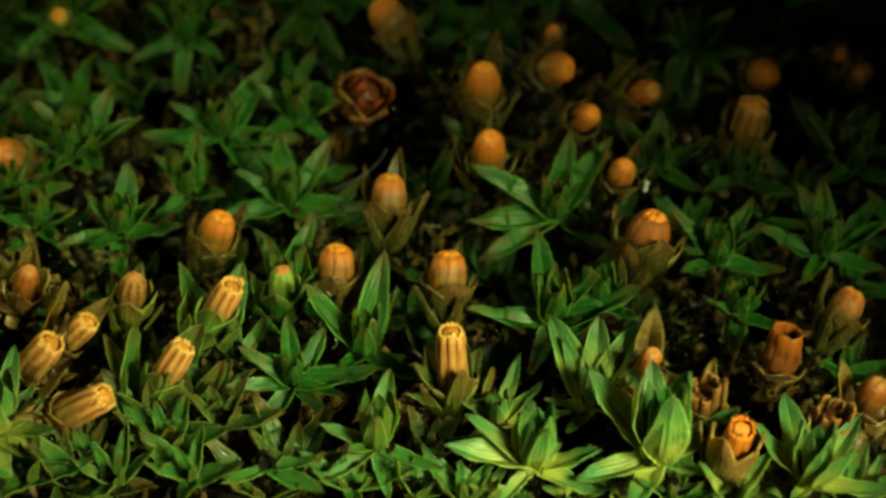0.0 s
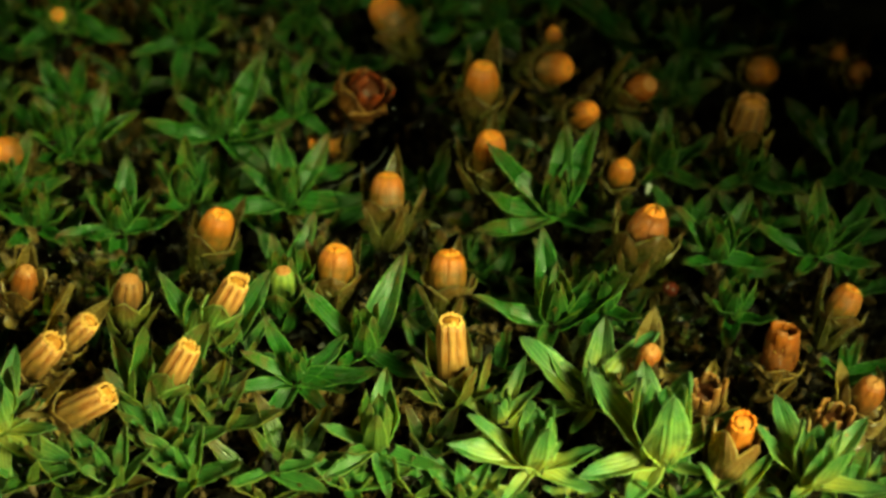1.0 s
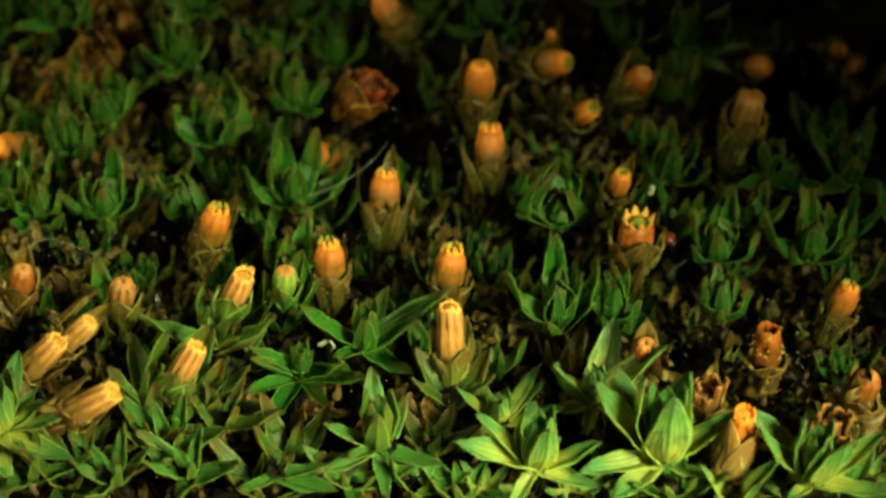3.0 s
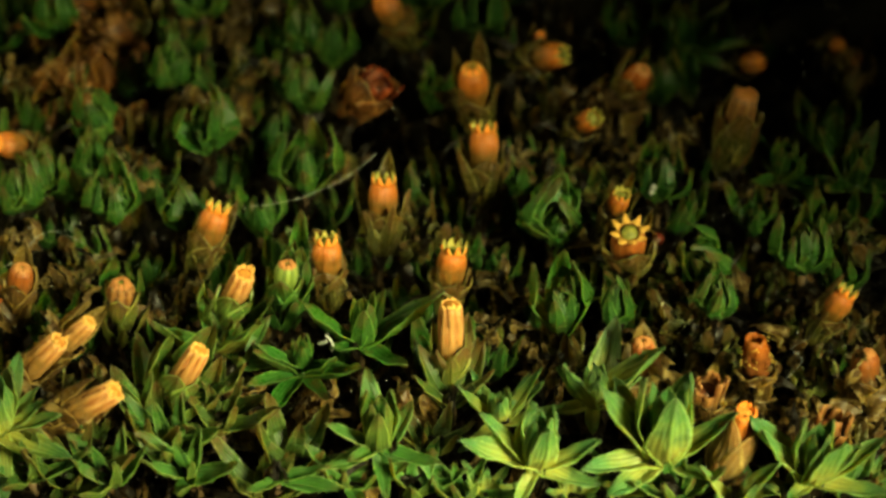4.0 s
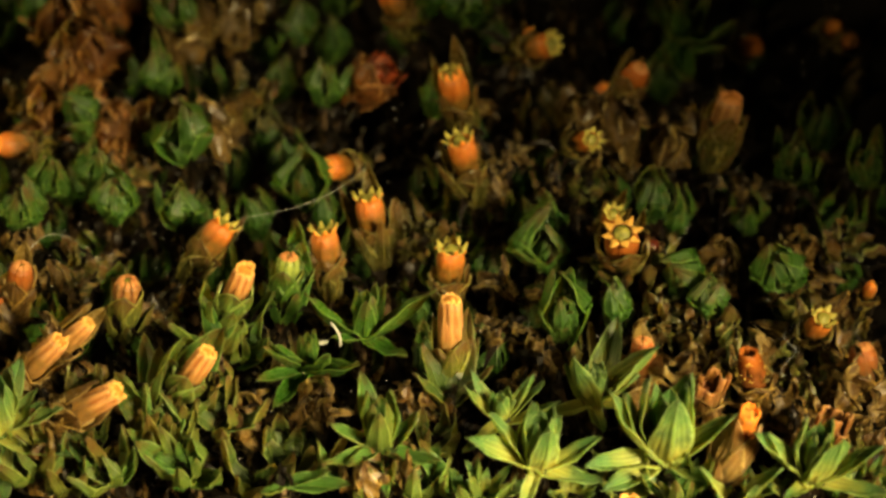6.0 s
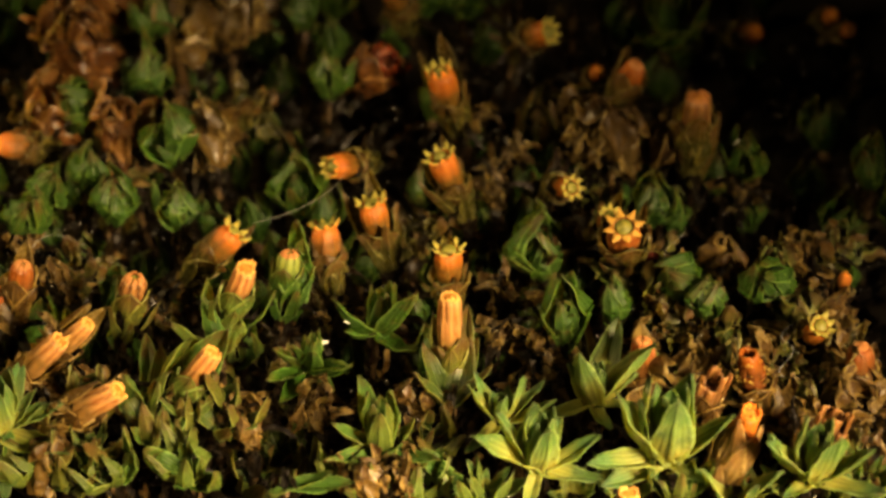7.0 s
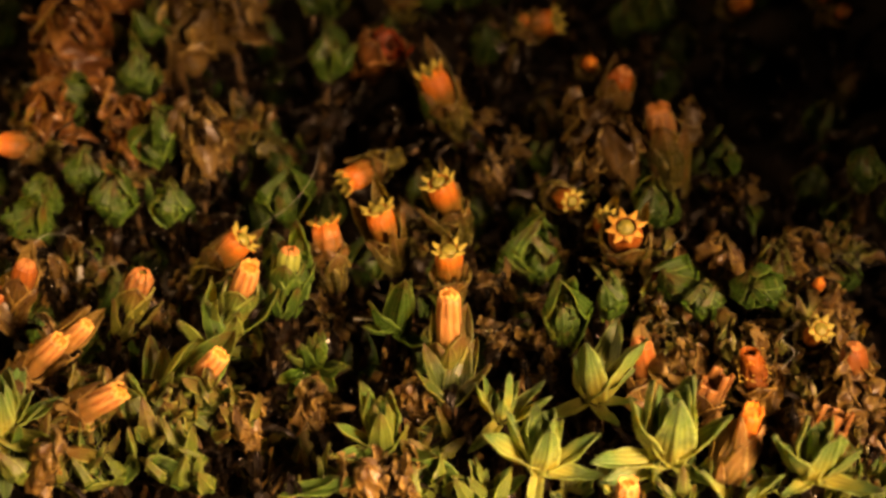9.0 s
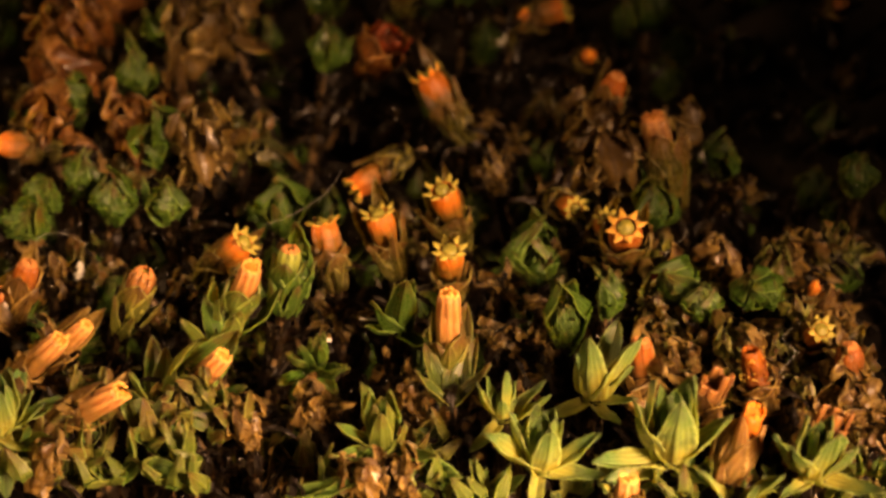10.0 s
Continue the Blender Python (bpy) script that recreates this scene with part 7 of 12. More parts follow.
shoot("shrivelled olive moss shoot with curled leaves", "turning", [(0, 7.21, -2.98, -2.2, -0.201, -0.356, 0.913), (2.5, 7.21, -3.18, -1.9, -0.201, -0.356, 0.913), (4.5, 7.17, -3.9, -0.45, 0.117, 0.1, 0.988), (10, 7.12, -3.82, -0.45, 0.233, 0.131, 0.964)],
      [(0, 1), (1, 0.82), (2.5, 0.42), (4.5, 0.14), (7, 0.05), (10, 0)], spiral(random.Random(129), 9, 0.81, 62, 30), curled=True)
shoot("shrivelled brown moss shoot with curled leaves", "brown", [(0, 6.71, -3.63, -2.2, 0.023, -0.374, 0.927), (2.5, 6.71, -3.83, -1.9, 0.023, -0.374, 0.927), (4.5, 6.64, -4.71, -0.45, -0.045, 0.091, 0.995), (10, 6.58, -4.79, -0.45, 0.025, 0.09, 0.996)],
      [(0, 1), (1, 0.82), (2.5, 0.42), (4.5, 0.14), (7, 0.05), (10, 0)], spiral(random.Random(130), 9, 0.74, 62, 30), curled=True)
shoot("shrivelled brown moss shoot with curled leaves", "brown", [(0, 5.88, -3.31, -2.2, -0.259, -0.343, 0.903), (2.5, 5.88, -3.51, -1.9, -0.259, -0.343, 0.903), (4.5, 5.95, -4.47, -0.45, -0.162, 0.109, 0.981), (10, 6.01, -4.63, -0.45, 0.192, 0.117, 0.974)],
      [(0, 1), (1, 0.82), (2.5, 0.42), (4.5, 0.14), (7, 0.05), (10, 0)], spiral(random.Random(131), 9, 0.7, 62, 30), curled=True)
shoot("shrivelled olive moss shoot with curled leaves", "turning", [(0, 7.66, -1.98, -2.2, 0.098, -0.37, 0.924), (2.5, 7.66, -2.18, -1.9, 0.098, -0.37, 0.924), (4.5, 7.61, -2.98, -0.45, -0.285, 0.153, 0.946), (10, 7.55, -2.98, -0.45, 0.134, 0.103, 0.986)],
      [(0, 1), (1, 0.82), (2.5, 0.42), (4.5, 0.14), (7, 0.05), (10, 0)], spiral(random.Random(132), 9, 0.76, 62, 30), curled=True)
shoot("shrivelled brown moss shoot with curled leaves", "brown", [(0, 8.33, -4.11, -2.2, 0.299, -0.333, 0.894), (2.5, 8.33, -4.31, -1.9, 0.299, -0.333, 0.894), (4.5, 8.18, -5.34, -0.45, 0.121, 0.1, 0.988), (10, 8.03, -5.57, -0.45, -0.271, 0.146, 0.951)],
      [(0, 1), (1, 0.82), (2.5, 0.42), (4.5, 0.14), (7, 0.05), (10, 0)], spiral(random.Random(133), 9, 0.88, 62, 30), curled=True)
shoot("shrivelled brown moss shoot with curled leaves", "brown", [(0, 4.72, -2.98, -2.2, -0.168, -0.362, 0.917), (2.5, 4.72, -3.18, -1.9, -0.168, -0.362, 0.917), (4.5, 4.69, -4.06, -0.45, 0.087, 0.095, 0.992), (10, 4.65, -4.14, -0.45, 0.271, 0.147, 0.951)],
      [(0, 1), (1, 0.82), (2.5, 0.42), (4.5, 0.14), (7, 0.05), (10, 0)], spiral(random.Random(134), 9, 0.68, 62, 30), curled=True)
shoot("shrivelled brown moss shoot with curled leaves", "olive", [(0, 7.83, -5.88, -0.45, 0.237, -0.349, 0.907), (4.5, 7.87, -5.96, -0.45, 0.296, 0.159, 0.942), (10, 7.91, -6.04, -0.45, 0.123, 0.101, 0.987)],
      [(0, 1), (1, 0.82), (2.5, 0.42), (4.5, 0.14), (7, 0.05), (10, 0)], spiral(random.Random(135), 9, 0.79, 62, 30), curled=True)
shoot("shrivelled olive moss shoot with curled leaves", "turning", [(0, 4.71, -0.24, -2.2, -0.21, -0.354, 0.911), (2.5, 4.71, -0.44, -1.9, -0.21, -0.354, 0.911), (4.5, 4.49, -1.95, -0.45, 0.066, 0.093, 0.993), (10, 4.27, -2.64, -0.45, -0.052, 0.091, 0.994)],
      [(0, 1), (1, 0.82), (2.5, 0.42), (4.5, 0.14), (7, 0.05), (10, 0)], spiral(random.Random(136), 9, 0.62, 62, 30), curled=True)
shoot("shrivelled brown moss shoot with curled leaves", "brown", [(0, 7.55, 0.85, -2.2, -0.26, -0.343, 0.903), (2.5, 7.55, 0.65, -1.9, -0.26, -0.343, 0.903), (4.5, 7.29, 0.13, -0.45, -0.172, 0.112, 0.979), (10, 7.03, 0.41, -0.45, 0.033, 0.09, 0.995)],
      [(0, 1), (1, 0.82), (2.5, 0.42), (4.5, 0.14), (7, 0.05), (10, 0)], spiral(random.Random(137), 9, 0.72, 62, 30), curled=True)
shoot("shrivelled brown moss shoot with curled leaves", "olive", [(0, 8.8, 1.6, -2.2, -0.072, -0.372, 0.925), (2.5, 8.8, 1.4, -1.9, -0.072, -0.372, 0.925), (4.5, 8.19, 0.41, -0.45, -0.257, 0.14, 0.956), (10, 7.59, 0.22, -0.45, -0.265, 0.144, 0.953)],
      [(0, 1), (1, 0.82), (2.5, 0.42), (4.5, 0.14), (7, 0.05), (10, 0)], spiral(random.Random(138), 9, 0.8, 62, 30), curled=True)
shoot("shrivelled olive moss shoot with curled leaves", "turning", [(0, 8.44, 2.39, -2.2, -0.229, -0.35, 0.908), (2.5, 8.44, 2.19, -1.9, -0.229, -0.35, 0.908), (4.5, 8.27, 0.98, -0.45, -0.061, 0.092, 0.994), (10, 8.1, 0.6, -0.45, 0.074, 0.093, 0.993)],
      [(0, 1), (1, 0.82), (2.5, 0.42), (4.5, 0.14), (7, 0.05), (10, 0)], spiral(random.Random(139), 9, 0.74, 62, 30), curled=True)
shoot("shrivelled brown moss shoot with curled leaves", "dim", [(0, 1.21, 0.48, -2.2, -0.041, -0.374, 0.927), (2.5, 1.21, 0.28, -1.9, -0.041, -0.374, 0.927), (4.5, 1.21, -0.7, -0.45, -0.111, 0.099, 0.989), (10, 1.21, -0.88, -0.45, 0.06, 0.092, 0.994)],
      [(0, 1), (1, 0.82), (2.5, 0.42), (4.5, 0.14), (7, 0.05), (10, 0)], spiral(random.Random(140), 9, 0.79, 62, 30), curled=True)
shoot("shrivelled brown moss shoot with curled leaves", "dim", [(0, 0.96, -1.78, -0.45, -0.088, -0.371, 0.924), (4.5, 1.05, -1.95, -0.45, 0.094, 0.096, 0.991), (10, 1.13, -2.12, -0.45, 0.249, 0.137, 0.959)],
      [(0, 1), (1, 0.82), (2.5, 0.42), (4.5, 0.14), (7, 0.05), (10, 0)], spiral(random.Random(141), 9, 0.7, 62, 30), curled=True)
shoot("shrivelled brown moss shoot with curled leaves", "brown", [(0, -0.58, -4.63, -0.45, 0.118, -0.368, 0.922), (4.5, -0.58, -4.43, -0.45, -0.209, 0.123, 0.97), (10, -0.58, -4.22, -0.45, 0.079, 0.094, 0.992)],
      [(0, 1), (1, 0.82), (2.5, 0.42), (4.5, 0.14), (7, 0.05), (10, 0)], spiral(random.Random(142), 9, 0.88, 62, 30), curled=True)
shoot("shrivelled brown moss shoot with curled leaves", "olive", [(0, -0.26, -3.98, -0.45, -0.126, -0.367, 0.921), (4.5, -0.2, -4.31, -0.45, 0.265, 0.144, 0.953), (10, -0.15, -4.63, -0.45, 0.03, 0.09, 0.995)],
      [(0, 1), (1, 0.82), (2.5, 0.42), (4.5, 0.14), (7, 0.05), (10, 0)], spiral(random.Random(143), 9, 0.68, 62, 30), curled=True)
shoot("shrivelled brown moss shoot with curled leaves", "brown", [(0, -0.9, -4.31, -0.45, -0.142, -0.365, 0.92), (4.5, -0.79, -4.71, -0.45, 0.031, 0.09, 0.995), (10, -0.68, -5.11, -0.45, -0.147, 0.106, 0.983)],
      [(0, 1), (1, 0.82), (2.5, 0.42), (4.5, 0.14), (7, 0.05), (10, 0)], spiral(random.Random(144), 9, 0.61, 62, 30), curled=True)
shoot("shrivelled brown moss shoot with curled leaves", "brown", [(0, -3.95, -3.82, -0.45, 0.01, -0.375, 0.927), (4.5, -3.87, -4.22, -0.45, -0.22, 0.126, 0.967), (10, -3.79, -4.63, -0.45, -0.159, 0.108, 0.981)],
      [(0, 1), (1, 0.82), (2.5, 0.42), (4.5, 0.14), (7, 0.05), (10, 0)], spiral(random.Random(145), 9, 0.68, 62, 30), curled=True)
shoot("shrivelled brown moss shoot with curled leaves", "brown", [(0, -4.82, -3.82, -0.45, -0.028, -0.374, 0.927), (4.5, -4.54, -3.9, -0.45, -0.067, 0.093, 0.993), (10, -4.27, -3.98, -0.45, -0.221, 0.127, 0.967)],
      [(0, 1), (1, 0.82), (2.5, 0.42), (4.5, 0.14), (7, 0.05), (10, 0)], spiral(random.Random(146), 9, 0.68, 62, 30), curled=True)
shoot("shrivelled brown moss shoot with curled leaves", "brown", [(0, -7.53, -1.06, -0.45, 0.093, -0.371, 0.924), (4.5, -7.72, -0.7, -0.45, -0.249, 0.137, 0.959), (10, -7.91, -0.34, -0.45, 0.101, 0.097, 0.99)],
      [(0, 1), (1, 0.82), (2.5, 0.42), (4.5, 0.14), (7, 0.05), (10, 0)], spiral(random.Random(147), 9, 0.74, 62, 30), curled=True)
shoot("shrivelled brown moss shoot with curled leaves", "brown", [(0, -6.76, -2.98, -0.45, 0.218, -0.353, 0.91), (4.5, -6.93, -3.4, -0.45, 0.004, 0.089, 0.996), (10, -7.1, -3.82, -0.45, -0.028, 0.09, 0.996)],
      [(0, 1), (1, 0.82), (2.5, 0.42), (4.5, 0.14), (7, 0.05), (10, 0)], spiral(random.Random(148), 9, 0.69, 62, 30), curled=True)
shoot("shrivelled brown moss shoot with curled leaves", "brown", [(0, -6.46, -1.6, -0.45, 0.226, -0.351, 0.909), (4.5, -6.25, -1.42, -0.45, -0.012, 0.09, 0.996), (10, -6.04, -1.24, -0.45, -0.106, 0.098, 0.99)],
      [(0, 1), (1, 0.82), (2.5, 0.42), (4.5, 0.14), (7, 0.05), (10, 0)], spiral(random.Random(149), 9, 0.63, 62, 30), curled=True)
shoot("shrivelled brown moss shoot with curled leaves", "olive", [(0, -9.14, 7.33, -2.3, -0.282, -0.337, 0.898), (2.5, -9.14, 6.63, -1.3, -0.282, -0.337, 0.898), (4.5, -9.14, 6.13, -0.45, 0.135, 0.103, 0.985), (10, -9.14, 6.13, -0.45, -0.268, 0.145, 0.952)],
      [(0, 1), (1, 0.82), (2.5, 0.42), (4.5, 0.14), (7, 0.05), (10, 0)], spiral(random.Random(150), 9, 0.95, 62, 30), curled=True)
shoot("shrivelled brown moss shoot with curled leaves", "brown", [(0, -9.63, 9.16, -2.3, 0.267, -0.342, 0.901), (2.5, -9.63, 8.46, -1.3, 0.267, -0.342, 0.901), (4.5, -9.36, 6.36, -0.45, -0.042, 0.091, 0.995), (10, -9.09, 4.82, -0.45, 0.177, 0.113, 0.978)],
      [(0, 1), (1, 0.82), (2.5, 0.42), (4.5, 0.14), (7, 0.05), (10, 0)], spiral(random.Random(151), 9, 0.81, 62, 30), curled=True)
shoot("shrivelled brown moss shoot with curled leaves", "olive", [(0, -4.48, 8.43, -0.45, -0.23, -0.35, 0.908), (4.5, -4.42, 6.36, -0.45, 0.284, 0.153, 0.947), (10, -4.36, 4.4, -0.45, 0.099, 0.097, 0.99)],
      [(0, 1), (1, 0.82), (2.5, 0.42), (4.5, 0.14), (7, 0.05), (10, 0)], spiral(random.Random(152), 9, 1.07, 62, 30), curled=True)
shoot("shrivelled brown moss shoot with curled leaves", "dim", [(0, -4.58, 5.91, -0.45, -0.216, -0.353, 0.91), (4.5, -4.83, 5.04, -0.45, 0.075, 0.094, 0.993), (10, -5.08, 4.19, -0.45, -0.087, 0.095, 0.992)],
      [(0, 1), (1, 0.82), (2.5, 0.42), (4.5, 0.14), (7, 0.05), (10, 0)], spiral(random.Random(153), 9, 0.79, 62, 30), curled=True)
shoot("shrivelled brown moss shoot with curled leaves", "dim", [(0, 0.2, 6.36, -0.45, -0.126, -0.367, 0.921), (4.5, 0.39, 5.58, -0.45, 0.258, 0.141, 0.956), (10, 0.57, 4.82, -0.45, 0.123, 0.101, 0.987)],
      [(0, 1), (1, 0.82), (2.5, 0.42), (4.5, 0.14), (7, 0.05), (10, 0)], spiral(random.Random(154), 9, 0.87, 62, 30), curled=True)
shoot("shrivelled brown moss shoot with curled leaves", "dim", [(0, 1.41, 3.35, -0.45, -0.073, -0.372, 0.925), (4.5, 1.42, 3.77, -0.45, 0.134, 0.103, 0.986), (10, 1.42, 4.19, -0.45, -0.085, 0.095, 0.992)],
      [(0, 1), (1, 0.82), (2.5, 0.42), (4.5, 0.14), (7, 0.05), (10, 0)], spiral(random.Random(155), 9, 0.67, 62, 30), curled=True)
shoot("shrivelled brown moss shoot with curled leaves", "dim", [(0, 2.14, 3.56, -0.45, 0.183, -0.359, 0.915), (4.5, 2.31, 3.15, -0.45, -0.04, 0.091, 0.995), (10, 2.48, 2.74, -0.45, 0.211, 0.123, 0.97)],
      [(0, 1), (1, 0.82), (2.5, 0.42), (4.5, 0.14), (7, 0.05), (10, 0)], spiral(random.Random(156), 9, 0.61, 62, 30), curled=True)
shoot("shrivelled brown moss shoot with curled leaves", "olive", [(0, -0.4, 0.78, -0.45, -0.278, -0.339, 0.899), (4.5, -0.46, 0.98, -0.45, 0.296, 0.159, 0.942), (10, -0.52, 1.17, -0.45, -0.171, 0.111, 0.979)],
      [(0, 1), (1, 0.82), (2.5, 0.42), (4.5, 0.14), (7, 0.05), (10, 0)], spiral(random.Random(157), 9, 0.76, 62, 30), curled=True)
shoot("shrivelled brown moss shoot with curled leaves", "dim", [(0, 2.53, 1.98, -2.2, -0.063, -0.373, 0.926), (2.5, 2.53, 1.78, -1.9, -0.063, -0.373, 0.926), (4.5, 2.58, 0.78, -0.45, -0.242, 0.134, 0.961), (10, 2.63, 0.6, -0.45, -0.28, 0.151, 0.948)],
      [(0, 1), (1, 0.82), (2.5, 0.42), (4.5, 0.14), (7, 0.05), (10, 0)], spiral(random.Random(158), 9, 0.8, 62, 30), curled=True)
shoot("shrivelled olive moss shoot with curled leaves", "turning", [(0, 3.66, 1.22, -2.2, -0.183, -0.359, 0.915), (2.5, 3.66, 1.02, -1.9, -0.183, -0.359, 0.915), (4.5, 3.58, -0.15, -0.45, -0.006, 0.089, 0.996), (10, 3.5, -0.52, -0.45, 0.262, 0.143, 0.954)],
      [(0, 1), (1, 0.82), (2.5, 0.42), (4.5, 0.14), (7, 0.05), (10, 0)], spiral(random.Random(159), 9, 0.72, 62, 30), curled=True)
shoot("shrivelled brown moss shoot with curled leaves", "olive", [(0, -2.62, 0.98, -0.45, 0.156, -0.364, 0.918), (4.5, -2.72, 0.5, -0.45, -0.3, 0.161, 0.94), (10, -2.82, 0.03, -0.45, -0.018, 0.09, 0.996)],
      [(0, 1), (1, 0.82), (2.5, 0.42), (4.5, 0.14), (7, 0.05), (10, 0)], spiral(random.Random(160), 9, 0.73, 62, 30), curled=True)
shoot("shrivelled brown moss shoot with curled leaves", "olive", [(0, -6.62, 3.56, -0.45, 0.253, -0.345, 0.904), (4.5, -6.66, 3.35, -0.45, -0.106, 0.098, 0.99), (10, -6.7, 3.15, -0.45, -0.023, 0.09, 0.996)],
      [(0, 1), (1, 0.82), (2.5, 0.42), (4.5, 0.14), (7, 0.05), (10, 0)], spiral(random.Random(161), 9, 0.67, 62, 30), curled=True)
shoot("shrivelled brown moss shoot with curled leaves", "brown", [(0, -6.46, 3.15, -0.45, -0.207, -0.355, 0.912), (4.5, -6.89, 3.25, -0.45, -0.205, 0.121, 0.971), (10, -7.33, 3.35, -0.45, -0.075, 0.094, 0.993)],
      [(0, 1), (1, 0.82), (2.5, 0.42), (4.5, 0.14), (7, 0.05), (10, 0)], spiral(random.Random(162), 9, 0.6, 62, 30), curled=True)
shoot("shrivelled brown moss shoot with curled leaves", "brown", [(0, -4.94, -0.88, -0.45, 0.221, -0.352, 0.909), (4.5, -5.07, -0.7, -0.45, -0.018, 0.09, 0.996), (10, -5.19, -0.52, -0.45, 0.031, 0.09, 0.995)],
      [(0, 1), (1, 0.82), (2.5, 0.42), (4.5, 0.14), (7, 0.05), (10, 0)], spiral(random.Random(163), 9, 0.63, 62, 30), curled=True)
shoot("shrivelled brown moss shoot with curled leaves", "dim", [(0, 6.62, 3.1, -0.71, -0.134, -0.367, 0.921), (4.5, 6.43, 3.08, -0.7, -0.203, 0.121, 0.972), (10, 6.25, 3.06, -0.68, -0.128, 0.101, 0.987)],
      [(0, 1), (1, 0.82), (2.5, 0.42), (4.5, 0.14), (7, 0.05), (10, 0)], spiral(random.Random(164), 9, 0.61, 62, 30), curled=True)
shoot("shrivelled brown moss shoot with curled leaves", "dim", [(0, -1.86, -1.06, -0.45, -0.28, -0.338, 0.898), (4.5, -1.97, -1.33, -0.45, 0.238, 0.133, 0.962), (10, -2.07, -1.6, -0.45, -0.093, 0.096, 0.991)],
      [(0, 1), (1, 0.82), (2.5, 0.42), (4.5, 0.14), (7, 0.05), (10, 0)], spiral(random.Random(165), 9, 0.71, 62, 30), curled=True)
shoot("shrivelled brown moss shoot with curled leaves", "dim", [(0, 1.83, -1.98, -2.2, -0.11, -0.369, 0.923), (2.5, 1.83, -2.18, -1.9, -0.11, -0.369, 0.923), (4.5, 1.95, -2.73, -0.45, -0.265, 0.144, 0.954), (10, 2.06, -2.47, -0.45, -0.287, 0.154, 0.945)],
      [(0, 1), (1, 0.82), (2.5, 0.42), (4.5, 0.14), (7, 0.05), (10, 0)], spiral(random.Random(166), 9, 0.61, 62, 30), curled=True)
shoot("shrivelled brown moss shoot with curled leaves", "brown", [(0, 2.49, -1.98, -2.2, -0.017, -0.375, 0.927), (2.5, 2.49, -2.18, -1.9, -0.017, -0.375, 0.927), (4.5, 2.04, -3.32, -0.45, 0.267, 0.145, 0.953), (10, 1.59, -3.65, -0.45, -0.229, 0.13, 0.965)],
      [(0, 1), (1, 0.82), (2.5, 0.42), (4.5, 0.14), (7, 0.05), (10, 0)], spiral(random.Random(167), 9, 0.55, 62, 30), curled=True)
shoot("shrivelled brown moss shoot with curled leaves", "olive", [(0, -5.59, -1.24, -0.45, -0.105, -0.37, 0.923), (4.5, -5.69, -1.42, -0.45, -0.028, 0.09, 0.996), (10, -5.78, -1.6, -0.45, -0.156, 0.108, 0.982)],
      [(0, 1), (1, 0.82), (2.5, 0.42), (4.5, 0.14), (7, 0.05), (10, 0)], spiral(random.Random(168), 9, 0.62, 62, 30), curled=True)
shoot("shrivelled brown moss shoot with curled leaves", "brown", [(0, -8.89, 0.6, -0.45, -0.28, -0.338, 0.899), (4.5, -8.79, 0.69, -0.45, 0.129, 0.102, 0.986), (10, -8.69, 0.78, -0.45, 0.045, 0.091, 0.995)],
      [(0, 1), (1, 0.82), (2.5, 0.42), (4.5, 0.14), (7, 0.05), (10, 0)], spiral(random.Random(169), 9, 0.73, 62, 30), curled=True)
shoot("shrivelled brown moss shoot with curled leaves", "olive", [(0, -7.32, 0.03, -0.45, -0.253, -0.345, 0.904), (4.5, -7.31, -0.06, -0.45, -0.059, 0.092, 0.994), (10, -7.3, -0.15, -0.45, 0.284, 0.153, 0.947)],
      [(0, 1), (1, 0.82), (2.5, 0.42), (4.5, 0.14), (7, 0.05), (10, 0)], spiral(random.Random(170), 9, 0.72, 62, 30), curled=True)
shoot("shrivelled brown moss shoot with curled leaves", "dim", [(0, 4.03, 4.58, -0.58, 0.108, -0.369, 0.923), (4.5, 3.81, 3.98, -0.53, -0.189, 0.116, 0.975), (10, 3.59, 3.41, -0.49, -0.083, 0.095, 0.992)],
      [(0, 1), (1, 0.82), (2.5, 0.42), (4.5, 0.14), (7, 0.05), (10, 0)], spiral(random.Random(171), 9, 0.77, 62, 30), curled=True)
shoot("shrivelled brown moss shoot with curled leaves", "dim", [(0, 3.25, 3.8, -0.47, 0.139, -0.366, 0.92), (4.5, 3.32, 4.02, -0.48, 0.131, 0.102, 0.986), (10, 3.39, 4.24, -0.49, -0.202, 0.12, 0.972)],
      [(0, 1), (1, 0.82), (2.5, 0.42), (4.5, 0.14), (7, 0.05), (10, 0)], spiral(random.Random(172), 9, 0.76, 62, 30), curled=True)
shoot("shrivelled brown moss shoot with curled leaves", "dim", [(0, 0.9, 1.75, -0.45, -0.195, -0.357, 0.914), (4.5, 0.97, 2.54, -0.45, -0.175, 0.112, 0.978), (10, 1.04, 3.35, -0.45, -0.274, 0.148, 0.95)],
      [(0, 1), (1, 0.82), (2.5, 0.42), (4.5, 0.14), (7, 0.05), (10, 0)], spiral(random.Random(173), 9, 0.81, 62, 30), curled=True)
shoot("shrivelled olive moss shoot with curled leaves", "turning", [(0, 2.84, 3.75, -2.2, -0.042, -0.374, 0.927), (2.5, 2.84, 3.55, -1.9, -0.042, -0.374, 0.927), (4.5, 2.95, 2.65, -0.45, 0.285, 0.153, 0.946), (10, 3.07, 2.55, -0.46, -0.296, 0.159, 0.942)],
      [(0, 1), (1, 0.82), (2.5, 0.42), (4.5, 0.14), (7, 0.05), (10, 0)], spiral(random.Random(174), 9, 0.66, 62, 30), curled=True)
